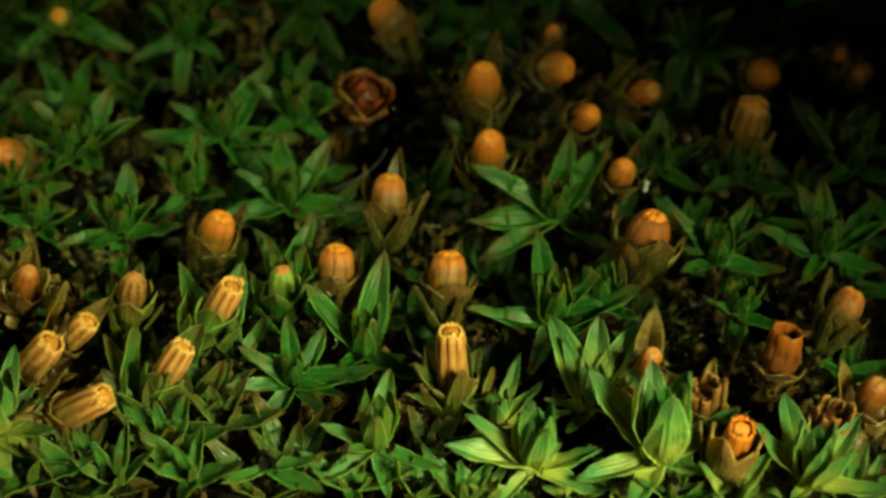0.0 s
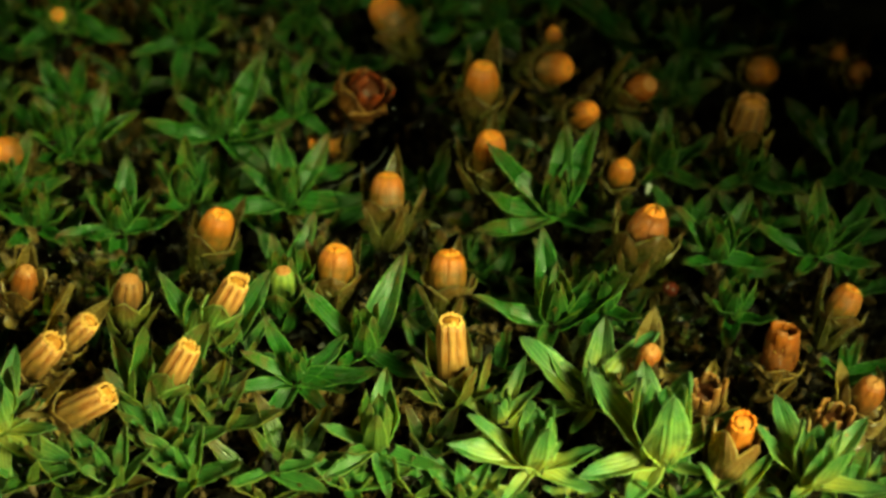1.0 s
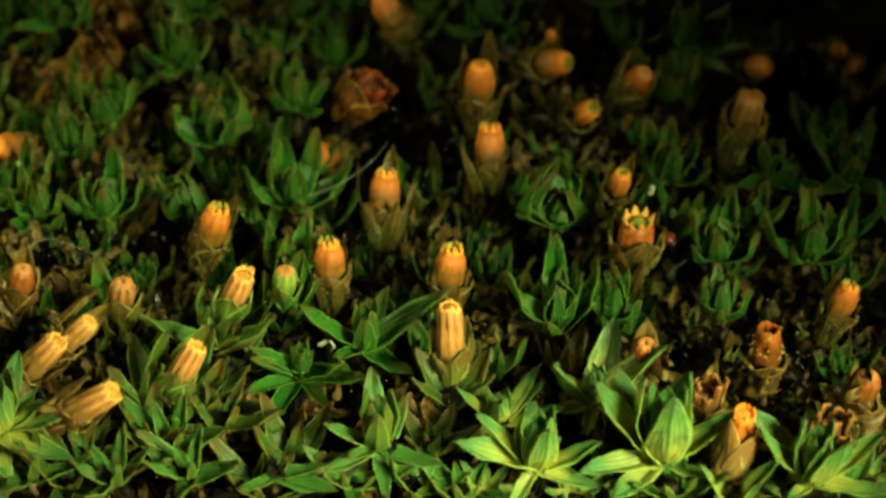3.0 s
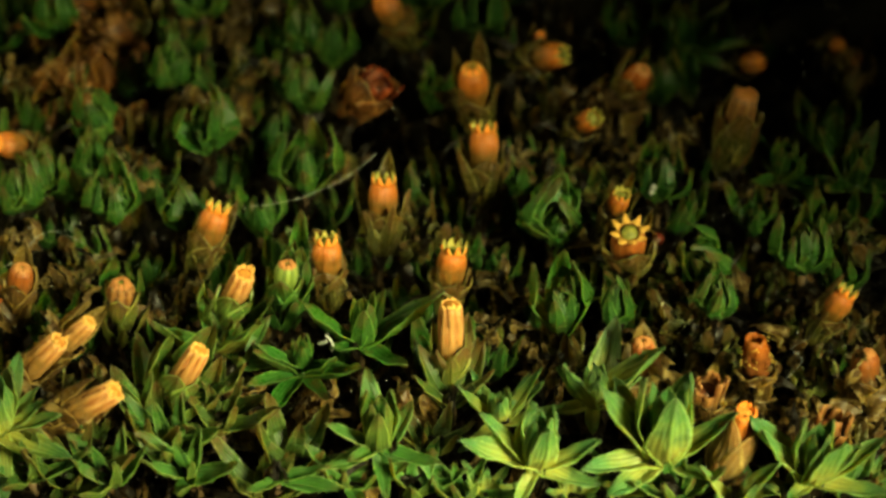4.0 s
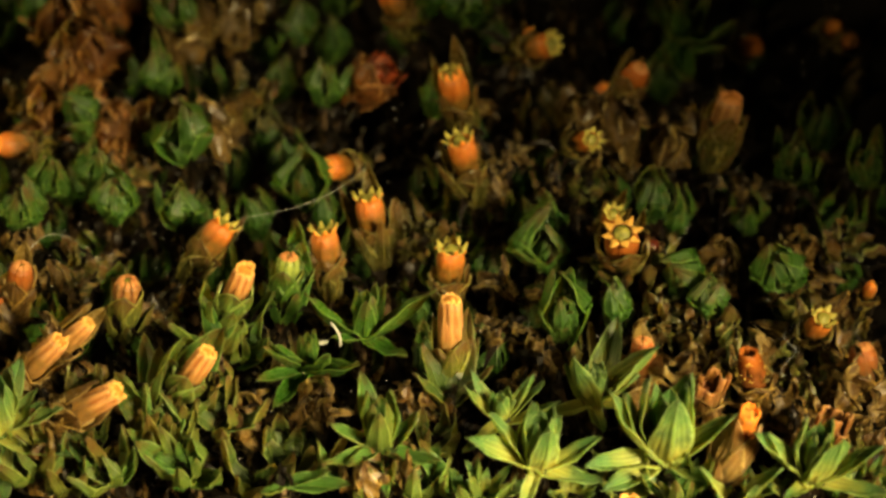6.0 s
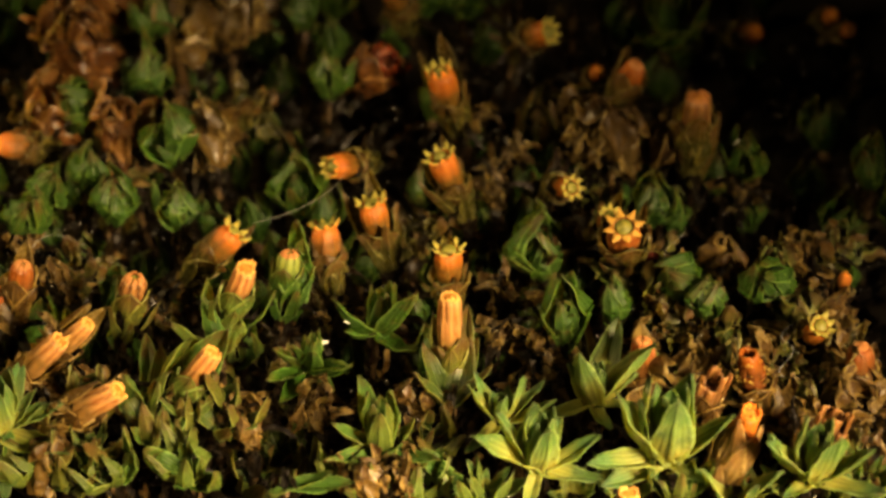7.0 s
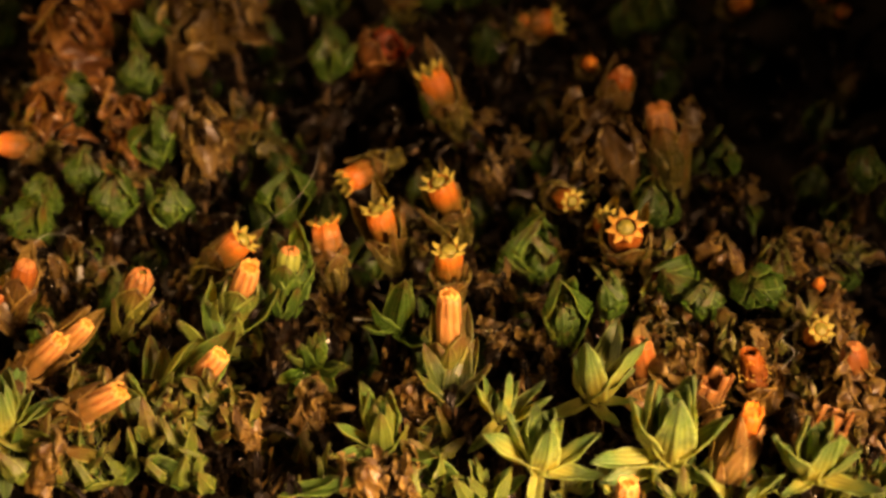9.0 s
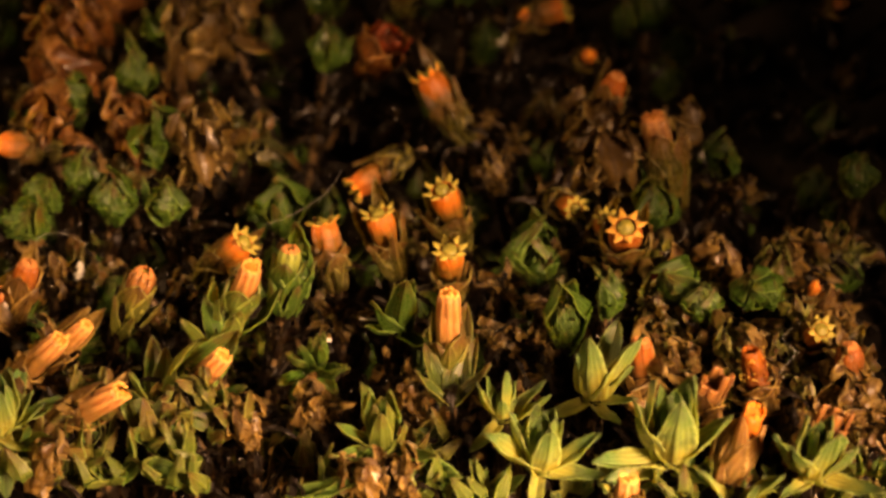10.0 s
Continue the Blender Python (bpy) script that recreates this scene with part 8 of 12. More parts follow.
shoot("green moss shoot low in the mat", "green", [(0, -11.67, 13.61, -1.7, -0.126, -0.367, 0.921), (2.5, -11.52, 12.72, -1.2, 0.005, -0.104, 0.995), (4.5, -11.62, 12.96, -1.4, 0.052, 0.091, 0.994), (10, -12.26, 15.6, -3.1, 0.146, 0.105, 0.984)],
      [(0, 1), (1, 0.92), (2.5, 0.66), (4.5, 0.16), (7, 0.05), (10, 0)], spiral(random.Random(175), 8, 1.56, 70, 18), wide=1, curl=64)
shoot("green moss shoot low in the mat", "green", [(0, -10.1, 13.64, -1.7, -0.019, -0.375, 0.927), (2.5, -9.97, 12.79, -1.2, 0.096, -0.098, 0.991), (4.5, -10.05, 13.09, -1.4, 0.06, 0.092, 0.994), (10, -10.59, 15.81, -3.1, 0.062, 0.092, 0.994)],
      [(0, 1), (1, 0.9), (2.5, 0.66), (4.5, 0.35), (7, 0.12), (10, 0.02)], spiral(random.Random(176), 8, 1.37, 70, 18), wide=1, curl=64)
shoot("green moss shoot low in the mat", "green", [(0, -8.36, 13.27, -1.7, -0.122, -0.368, 0.922), (2.5, -8.3, 12.38, -1.2, -0.107, -0.097, 0.99), (4.5, -8.42, 12.62, -1.4, -0.082, 0.094, 0.992), (10, -8.95, 15.24, -3.1, -0.248, 0.137, 0.959)],
      [(0, 1), (1, 0.92), (2.5, 0.66), (4.5, 0.16), (7, 0.05), (10, 0)], spiral(random.Random(177), 8, 1.56, 70, 18), wide=1, curl=64)
shoot("green moss shoot low in the mat", "green", [(0, -6.41, 13.15, -1.7, -0.108, -0.369, 0.923), (2.5, -6.31, 12.33, -1.2, -0.084, -0.1, 0.991), (4.5, -6.35, 12.65, -1.4, -0.172, 0.112, 0.979), (10, -6.67, 15.38, -3.1, 0.133, 0.103, 0.986)],
      [(0, 1), (1, 0.9), (2.5, 0.66), (4.5, 0.35), (7, 0.12), (10, 0.02)], spiral(random.Random(178), 8, 1.39, 70, 18), wide=1, curl=64)
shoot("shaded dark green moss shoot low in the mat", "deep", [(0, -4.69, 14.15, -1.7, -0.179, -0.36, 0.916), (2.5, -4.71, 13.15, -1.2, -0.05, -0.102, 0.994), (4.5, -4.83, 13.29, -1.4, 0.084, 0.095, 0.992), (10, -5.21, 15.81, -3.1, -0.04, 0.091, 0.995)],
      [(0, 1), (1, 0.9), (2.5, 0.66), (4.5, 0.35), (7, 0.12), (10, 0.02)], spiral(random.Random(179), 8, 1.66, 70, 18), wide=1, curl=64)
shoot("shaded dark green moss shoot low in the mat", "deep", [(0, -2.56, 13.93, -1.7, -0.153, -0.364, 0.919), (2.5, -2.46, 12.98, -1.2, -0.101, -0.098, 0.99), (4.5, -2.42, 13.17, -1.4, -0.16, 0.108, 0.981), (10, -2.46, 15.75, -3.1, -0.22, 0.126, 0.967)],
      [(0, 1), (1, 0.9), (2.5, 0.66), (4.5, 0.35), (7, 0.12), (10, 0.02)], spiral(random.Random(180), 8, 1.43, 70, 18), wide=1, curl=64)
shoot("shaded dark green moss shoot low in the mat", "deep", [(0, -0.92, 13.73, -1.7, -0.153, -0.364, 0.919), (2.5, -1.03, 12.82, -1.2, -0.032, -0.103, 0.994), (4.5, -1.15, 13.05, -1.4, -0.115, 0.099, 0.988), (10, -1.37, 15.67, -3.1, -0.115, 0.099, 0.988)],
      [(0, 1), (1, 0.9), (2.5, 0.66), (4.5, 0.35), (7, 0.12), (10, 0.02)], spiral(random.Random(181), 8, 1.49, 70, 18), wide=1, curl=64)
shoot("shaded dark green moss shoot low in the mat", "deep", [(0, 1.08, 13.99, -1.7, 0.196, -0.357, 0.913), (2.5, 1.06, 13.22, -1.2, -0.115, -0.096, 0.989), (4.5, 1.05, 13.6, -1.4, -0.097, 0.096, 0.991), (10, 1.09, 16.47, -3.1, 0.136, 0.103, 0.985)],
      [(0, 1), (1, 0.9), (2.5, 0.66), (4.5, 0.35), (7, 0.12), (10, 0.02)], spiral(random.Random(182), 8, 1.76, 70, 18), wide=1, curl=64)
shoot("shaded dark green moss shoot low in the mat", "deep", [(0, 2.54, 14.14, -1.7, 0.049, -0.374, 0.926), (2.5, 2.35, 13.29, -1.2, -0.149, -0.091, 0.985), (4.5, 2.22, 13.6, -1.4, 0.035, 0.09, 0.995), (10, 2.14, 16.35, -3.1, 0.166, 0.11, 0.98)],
      [(0, 1), (1, 0.92), (2.5, 0.66), (4.5, 0.16), (7, 0.05), (10, 0)], spiral(random.Random(183), 8, 1.78, 70, 18), wide=1, curl=64)
shoot("green moss shoot low in the mat", "green", [(0, 4.2, 14.29, -1.85, 0.096, -0.371, 0.924), (2.5, 4.04, 13.46, -1.32, 0.176, -0.086, 0.981), (4.5, 3.97, 13.78, -1.5, -0.121, 0.1, 0.988), (10, 4.04, 16.57, -3.18, 0.225, 0.128, 0.966)],
      [(0, 1), (1, 0.9), (2.5, 0.66), (4.5, 0.35), (7, 0.12), (10, 0.02)], spiral(random.Random(184), 8, 1.66, 70, 18), wide=1, curl=64)
shoot("shaded dark green moss shoot low in the mat", "deep", [(0, 8.72, 16.78, -3.42, -0.083, -0.372, 0.925), (2.5, 8.61, 15.88, -2.93, -0.13, -0.094, 0.987), (4.5, 8.68, 16.13, -3.14, 0.088, 0.095, 0.992), (10, 9.14, 18.8, -4.85, -0.216, 0.125, 0.968)],
      [(0, 1), (1, 0.92), (2.5, 0.66), (4.5, 0.16), (7, 0.05), (10, 0)], spiral(random.Random(185), 8, 1.67, 70, 18), wide=1, curl=64)
shoot("olive green moss shoot going dry in the mat", "olive", [(0, 11.96, 16.63, -3.8, -0.181, -0.36, 0.915), (2.5, 11.73, 15.83, -3.3, -0.087, -0.099, 0.991), (4.5, 11.73, 16.16, -3.5, 0.012, 0.09, 0.996), (10, 12.22, 18.92, -5.2, 0.237, 0.132, 0.963)],
      [(0, 1), (1, 0.92), (2.5, 0.66), (4.5, 0.16), (7, 0.05), (10, 0)], spiral(random.Random(186), 8, 1.61, 70, 18), wide=1, curl=64)
shoot("green moss shoot low in the mat", "green", [(0, -10.4, 11.1, -1.7, -0.186, -0.359, 0.915), (2.5, -10.27, 10.37, -1.2, -0.193, -0.082, 0.978), (4.5, -10.36, 10.71, -1.4, 0.164, 0.109, 0.98), (10, -10.94, 13.41, -3.1, 0.1, 0.097, 0.99)],
      [(0, 1), (1, 0.92), (2.5, 0.66), (4.5, 0.16), (7, 0.05), (10, 0)], spiral(random.Random(187), 8, 1.31, 70, 18), wide=1, curl=64)
shoot("green moss shoot low in the mat", "green", [(0, -8.9, 11.61, -1.7, 0.018, -0.375, 0.927), (2.5, -8.71, 10.88, -1.2, 0.095, -0.099, 0.991), (4.5, -8.71, 11.25, -1.4, 0.16, 0.109, 0.981), (10, -9.08, 13.99, -3.1, 0.119, 0.1, 0.988)],
      [(0, 1), (1, 0.9), (2.5, 0.66), (4.5, 0.35), (7, 0.12), (10, 0.02)], spiral(random.Random(188), 8, 1.37, 70, 18), wide=1, curl=64)
shoot("shaded dark green moss shoot low in the mat", "deep", [(0, -6.96, 11.75, -1.7, 0.178, -0.36, 0.916), (2.5, -6.97, 10.81, -1.2, -0.188, -0.083, 0.979), (4.5, -7.12, 10.98, -1.4, 0, 0.089, 0.996), (10, -7.65, 13.42, -3.1, -0.243, 0.135, 0.961)],
      [(0, 1), (1, 0.9), (2.5, 0.66), (4.5, 0.35), (7, 0.12), (10, 0.02)], spiral(random.Random(189), 8, 1.49, 70, 18), wide=1, curl=64)
shoot("shaded dark green moss shoot low in the mat", "deep", [(0, -5.46, 11.48, -1.7, 0.091, -0.371, 0.924), (2.5, -5.3, 10.54, -1.2, -0.045, -0.103, 0.994), (4.5, -5.27, 10.7, -1.4, 0.094, 0.096, 0.991), (10, -5.44, 13.12, -3.1, 0.04, 0.091, 0.995)],
      [(0, 1), (1, 0.9), (2.5, 0.66), (4.5, 0.35), (7, 0.12), (10, 0.02)], spiral(random.Random(190), 8, 1.53, 70, 18), wide=1, curl=64)
shoot("green moss shoot low in the mat", "green", [(0, -3.76, 11.57, -1.7, 0.183, -0.359, 0.915), (2.5, -3.83, 10.86, -1.2, -0.155, -0.09, 0.984), (4.5, -3.98, 11.24, -1.4, 0.112, 0.099, 0.989), (10, -4.37, 14, -3.1, 0.08, 0.094, 0.992)],
      [(0, 1), (1, 0.9), (2.5, 0.66), (4.5, 0.35), (7, 0.12), (10, 0.02)], spiral(random.Random(191), 8, 1.43, 70, 18), wide=1, curl=64)
shoot("green moss shoot low in the mat", "green", [(0, -2.38, 11.79, -1.7, 0.064, -0.373, 0.926), (2.5, -2.45, 10.84, -1.2, -0.023, -0.103, 0.994), (4.5, -2.56, 10.99, -1.4, 0.157, 0.108, 0.982), (10, -2.84, 13.42, -3.1, -0.087, 0.095, 0.992)],
      [(0, 1), (1, 0.9), (2.5, 0.66), (4.5, 0.35), (7, 0.12), (10, 0.02)], spiral(random.Random(192), 8, 1.43, 70, 18), wide=1, curl=64)
shoot("green moss shoot low in the mat", "green", [(0, -0.23, 11.28, -1.7, 0.168, -0.362, 0.917), (2.5, -0.32, 10.52, -1.2, -0.116, -0.096, 0.989), (4.5, -0.42, 10.85, -1.4, -0.146, 0.105, 0.984), (10, -0.58, 13.52, -3.1, -0.075, 0.094, 0.993)],
      [(0, 1), (1, 0.92), (2.5, 0.66), (4.5, 0.16), (7, 0.05), (10, 0)], spiral(random.Random(193), 8, 1.64, 70, 18), wide=1, curl=64)
shoot("shaded dark green moss shoot low in the mat", "deep", [(0, 1.72, 11.82, -1.7, -0.034, -0.374, 0.927), (2.5, 1.61, 11.05, -1.2, 0.05, -0.102, 0.993), (4.5, 1.53, 11.38, -1.4, -0.002, 0.089, 0.996), (10, 1.49, 14.08, -3.1, -0.092, 0.096, 0.991)],
      [(0, 1), (1, 0.9), (2.5, 0.66), (4.5, 0.35), (7, 0.12), (10, 0.02)], spiral(random.Random(194), 8, 1.53, 70, 18), wide=1, curl=64)
shoot("olive green moss shoot going dry in the mat", "olive", [(0, 2.89, 12.07, -1.7, -0.076, -0.372, 0.925), (2.5, 2.84, 11.2, -1.2, 0.117, -0.096, 0.989), (4.5, 2.86, 11.44, -1.4, -0.192, 0.117, 0.974), (10, 3.01, 14.01, -3.1, -0.182, 0.114, 0.977)],
      [(0, 1), (1, 0.9), (2.5, 0.66), (4.5, 0.35), (7, 0.12), (10, 0.02)], spiral(random.Random(195), 8, 1.41, 70, 18), wide=1, curl=64)
shoot("shaded dark green moss shoot low in the mat", "deep", [(0, 5.14, 12.43, -2.09, -0.156, -0.363, 0.918), (2.5, 5.13, 11.73, -1.61, 0.014, -0.104, 0.995), (4.5, 5.22, 12.13, -1.83, 0.056, 0.092, 0.994), (10, 5.58, 14.92, -3.57, -0.066, 0.093, 0.994)],
      [(0, 1), (1, 0.92), (2.5, 0.66), (4.5, 0.16), (7, 0.05), (10, 0)], spiral(random.Random(196), 8, 1.66, 70, 18), wide=1, curl=64)
shoot("shaded dark green moss shoot low in the mat", "deep", [(0, 8.45, 14.31, -3.42, 0.079, -0.372, 0.925), (2.5, 8.23, 13.46, -2.89, 0.008, -0.104, 0.995), (4.5, 8.17, 13.7, -3.05, 0.046, 0.091, 0.995), (10, 8.44, 16.26, -4.7, 0.128, 0.102, 0.987)],
      [(0, 1), (1, 0.9), (2.5, 0.66), (4.5, 0.35), (7, 0.12), (10, 0.02)], spiral(random.Random(197), 8, 1.81, 70, 18), wide=1, curl=64)
shoot("shaded dark green moss shoot low in the mat", "deep", [(0, -10.81, 9.71, -1.7, 0.02, -0.375, 0.927), (2.5, -10.62, 9.03, -1.2, 0.061, -0.102, 0.993), (4.5, -10.66, 9.4, -1.4, 0.001, 0.089, 0.996), (10, -11.17, 12.07, -3.1, 0.16, 0.108, 0.981)],
      [(0, 1), (1, 0.9), (2.5, 0.66), (4.5, 0.35), (7, 0.12), (10, 0.02)], spiral(random.Random(198), 8, 1.49, 70, 18), wide=1, curl=64)
shoot("green moss shoot low in the mat", "green", [(0, -9.3, 9.89, -1.7, -0.115, -0.369, 0.922), (2.5, -9.16, 9.03, -1.2, 0.16, -0.089, 0.983), (4.5, -9.21, 9.22, -1.4, 0.192, 0.117, 0.974), (10, -9.69, 11.63, -3.1, 0.239, 0.133, 0.962)],
      [(0, 1), (1, 0.9), (2.5, 0.66), (4.5, 0.35), (7, 0.12), (10, 0.02)], spiral(random.Random(199), 8, 1.74, 70, 18), wide=1, curl=64)
shoot("olive green moss shoot going dry in the mat", "olive", [(0, -7.41, 9.84, -1.7, -0.063, -0.373, 0.926), (2.5, -7.35, 9.14, -1.2, -0.031, -0.103, 0.994), (4.5, -7.44, 9.51, -1.4, -0.09, 0.095, 0.991), (10, -7.89, 12.17, -3.1, 0.21, 0.123, 0.97)],
      [(0, 1), (1, 0.92), (2.5, 0.66), (4.5, 0.16), (7, 0.05), (10, 0)], spiral(random.Random(200), 8, 1.66, 70, 18), wide=1, curl=64)
shoot("shaded dark green moss shoot low in the mat", "deep", [(0, -6.24, 9.32, -1.7, -0.141, -0.366, 0.92), (2.5, -6.13, 8.6, -1.2, 0.007, -0.104, 0.995), (4.5, -6.15, 8.94, -1.4, 0.089, 0.095, 0.991), (10, -6.45, 11.54, -3.1, 0.17, 0.111, 0.979)],
      [(0, 1), (1, 0.9), (2.5, 0.66), (4.5, 0.35), (7, 0.12), (10, 0.02)], spiral(random.Random(201), 8, 1.47, 70, 18), wide=1, curl=64)
shoot("green moss shoot low in the mat", "green", [(0, -4.04, 9.53, -1.7, 0.132, -0.367, 0.921), (2.5, -4.03, 8.71, -1.2, 0.025, -0.103, 0.994), (4.5, -4.1, 8.94, -1.4, -0.134, 0.103, 0.986), (10, -4.42, 11.84, -3.4, 0.007, 0.09, 0.996)],
      [(0, 1), (1, 0.9), (2.5, 0.66), (4.5, 0.35), (7, 0.12), (10, 0.02)], spiral(random.Random(202), 8, 1.39, 70, 18), wide=1, curl=64)
shoot("green moss shoot low in the mat", "green", [(0, -2.48, 9.17, -1.7, 0.018, -0.375, 0.927), (2.5, -2.52, 8.46, -1.2, -0.091, -0.099, 0.991), (4.5, -2.61, 8.79, -1.4, -0.001, 0.089, 0.996), (10, -2.86, 11.38, -3.1, -0.044, 0.091, 0.995)],
      [(0, 1), (1, 0.92), (2.5, 0.66), (4.5, 0.16), (7, 0.05), (10, 0)], spiral(random.Random(203), 8, 1.5, 70, 18), wide=1, curl=64)
shoot("green moss shoot low in the mat", "green", [(0, -0.85, 10.06, -1.7, 0.025, -0.374, 0.927), (2.5, -0.89, 9.17, -1.2, -0.004, -0.104, 0.995), (4.5, -0.96, 9.35, -1.4, 0.076, 0.094, 0.993), (10, -1.09, 11.73, -3.1, -0.217, 0.125, 0.968)],
      [(0, 1), (1, 0.9), (2.5, 0.66), (4.5, 0.35), (7, 0.12), (10, 0.02)], spiral(random.Random(204), 8, 1.5, 70, 18), wide=1, curl=64)
shoot("shaded dark green moss shoot low in the mat", "deep", [(0, 1.04, 9.32, -1.7, 0.16, -0.363, 0.918), (2.5, 0.99, 8.55, -1.2, 0.174, -0.086, 0.981), (4.5, 0.95, 8.84, -1.4, 0.168, 0.11, 0.98), (10, 0.95, 11.81, -3.4, 0.012, 0.09, 0.996)],
      [(0, 1), (1, 0.92), (2.5, 0.66), (4.5, 0.16), (7, 0.05), (10, 0)], spiral(random.Random(205), 8, 1.36, 70, 18), wide=1, curl=64)
shoot("shaded dark green moss shoot low in the mat", "deep", [(0, 4.4, 10.46, -1.96, -0.058, -0.373, 0.926), (2.5, 4.33, 9.69, -1.46, 0.048, -0.102, 0.994), (4.5, 4.35, 9.99, -1.66, -0.158, 0.108, 0.982), (10, 4.57, 12.55, -3.36, 0.115, 0.099, 0.988)],
      [(0, 1), (1, 0.92), (2.5, 0.66), (4.5, 0.16), (7, 0.05), (10, 0)], spiral(random.Random(206), 8, 1.7, 70, 18), wide=1, curl=64)
shoot("shaded dark green moss shoot low in the mat", "deep", [(0, 6.05, 10.61, -2.51, 0.13, -0.367, 0.921), (2.5, 5.81, 9.67, -1.94, 0.046, -0.102, 0.994), (4.5, 5.69, 9.78, -2.07, 0.015, 0.09, 0.996), (10, 5.76, 12.06, -3.68, 0.182, 0.114, 0.977)],
      [(0, 1), (1, 0.9), (2.5, 0.66), (4.5, 0.35), (7, 0.12), (10, 0.02)], spiral(random.Random(207), 8, 1.61, 70, 18), wide=1, curl=64)
shoot("shaded dark green moss shoot low in the mat", "deep", [(0, 7.87, 11.56, -3.24, 0.124, -0.368, 0.922), (2.5, 7.64, 10.62, -2.68, 0.161, -0.089, 0.983), (4.5, 7.56, 10.72, -2.83, -0.074, 0.093, 0.993), (10, 7.86, 13.56, -4.85, -0.093, 0.096, 0.991)],
      [(0, 1), (1, 0.92), (2.5, 0.66), (4.5, 0.16), (7, 0.05), (10, 0)], spiral(random.Random(208), 8, 1.43, 70, 18), wide=1, curl=64)
shoot("shaded dark green moss shoot low in the mat", "deep", [(0, -10.4, 7.42, -1.7, 0.074, -0.372, 0.925), (2.5, -10.35, 6.67, -1.2, -0.193, -0.082, 0.978), (4.5, -10.52, 6.93, -1.4, -0.12, 0.1, 0.988), (10, -11.21, 9.33, -3.1, 0.091, 0.096, 0.991)],
      [(0, 1), (1, 0.9), (2.5, 0.66), (4.5, 0.35), (7, 0.12), (10, 0.02)], spiral(random.Random(209), 8, 1.29, 70, 18), wide=1, curl=64)
shoot("green moss shoot low in the mat", "green", [(0, -8.51, 7.48, -1.7, -0.158, -0.363, 0.918), (2.5, -8.48, 6.81, -1.2, -0.185, -0.084, 0.979), (4.5, -8.64, 7.15, -1.4, 0.021, 0.09, 0.996), (10, -9.24, 9.68, -3.1, 0.007, 0.09, 0.996)],
      [(0, 1), (1, 0.9), (2.5, 0.66), (4.5, 0.35), (7, 0.12), (10, 0.02)], spiral(random.Random(210), 8, 1.46, 70, 18), wide=1, curl=64)
shoot("shaded dark green moss shoot low in the mat", "deep", [(0, -7.12, 8.08, -1.7, 0.032, -0.374, 0.927), (2.5, -7.08, 7.25, -1.2, -0.146, -0.091, 0.985), (4.5, -7.2, 7.45, -1.4, 0.072, 0.093, 0.993), (10, -7.67, 9.79, -3.1, -0.211, 0.123, 0.97)],
      [(0, 1), (1, 0.92), (2.5, 0.66), (4.5, 0.16), (7, 0.05), (10, 0)], spiral(random.Random(211), 8, 1.4, 70, 18), wide=1, curl=64)
shoot("shaded dark green moss shoot low in the mat", "deep", [(0, -5.26, 7.71, -1.7, 0.138, -0.366, 0.92), (2.5, -5.31, 6.88, -1.2, -0.127, -0.094, 0.987), (4.5, -5.47, 7.07, -1.4, -0.018, 0.09, 0.996), (10, -5.98, 9.82, -3.4, 0.12, 0.1, 0.988)],
      [(0, 1), (1, 0.9), (2.5, 0.66), (4.5, 0.35), (7, 0.12), (10, 0.02)], spiral(random.Random(212), 8, 1.66, 70, 18), wide=1, curl=64)
shoot("green moss shoot low in the mat", "green", [(0, -3.55, 8.09, -1.7, 0.15, -0.364, 0.919), (2.5, -3.61, 7.23, -1.2, 0.163, -0.088, 0.983), (4.5, -3.74, 7.39, -1.4, 0.176, 0.113, 0.978), (10, -4.09, 9.67, -3.1, 0.035, 0.09, 0.995)],
      [(0, 1), (1, 0.92), (2.5, 0.66), (4.5, 0.16), (7, 0.05), (10, 0)], spiral(random.Random(213), 8, 1.48, 70, 18), wide=1, curl=64)
shoot("green moss shoot low in the mat", "green", [(0, -0.04, 7.5, -1.7, 0.152, -0.364, 0.919), (2.5, -0.1, 6.63, -1.2, 0.078, -0.1, 0.992), (4.5, -0.16, 6.78, -1.4, 0.107, 0.098, 0.989), (10, -0.24, 9.01, -3.1, 0.133, 0.102, 0.986)],
      [(0, 1), (1, 0.9), (2.5, 0.66), (4.5, 0.35), (7, 0.12), (10, 0.02)], spiral(random.Random(214), 8, 1.33, 70, 18), wide=1, curl=64)
shoot("olive green moss shoot going dry in the mat", "olive", [(0, 2.73, 7.37, -1.7, -0.08, -0.372, 0.925), (2.5, 2.6, 6.49, -1.2, -0.114, -0.096, 0.989), (4.5, 2.53, 6.62, -1.4, -0.038, 0.09, 0.995), (10, 2.56, 9.25, -3.4, -0.159, 0.108, 0.981)],
      [(0, 1), (1, 0.92), (2.5, 0.66), (4.5, 0.16), (7, 0.05), (10, 0)], spiral(random.Random(215), 8, 1.41, 70, 18), wide=1, curl=64)
shoot("shaded dark green moss shoot low in the mat", "deep", [(0, 4.99, 8.04, -2.01, 0.046, -0.374, 0.926), (2.5, 4.98, 7.41, -1.53, 0.096, -0.098, 0.991), (4.5, 5.07, 7.8, -1.76, -0.097, 0.096, 0.991), (10, 5.42, 10.4, -3.49, -0.049, 0.091, 0.995)],
      [(0, 1), (1, 0.92), (2.5, 0.66), (4.5, 0.16), (7, 0.05), (10, 0)], spiral(random.Random(216), 8, 1.6, 70, 18), wide=1, curl=64)
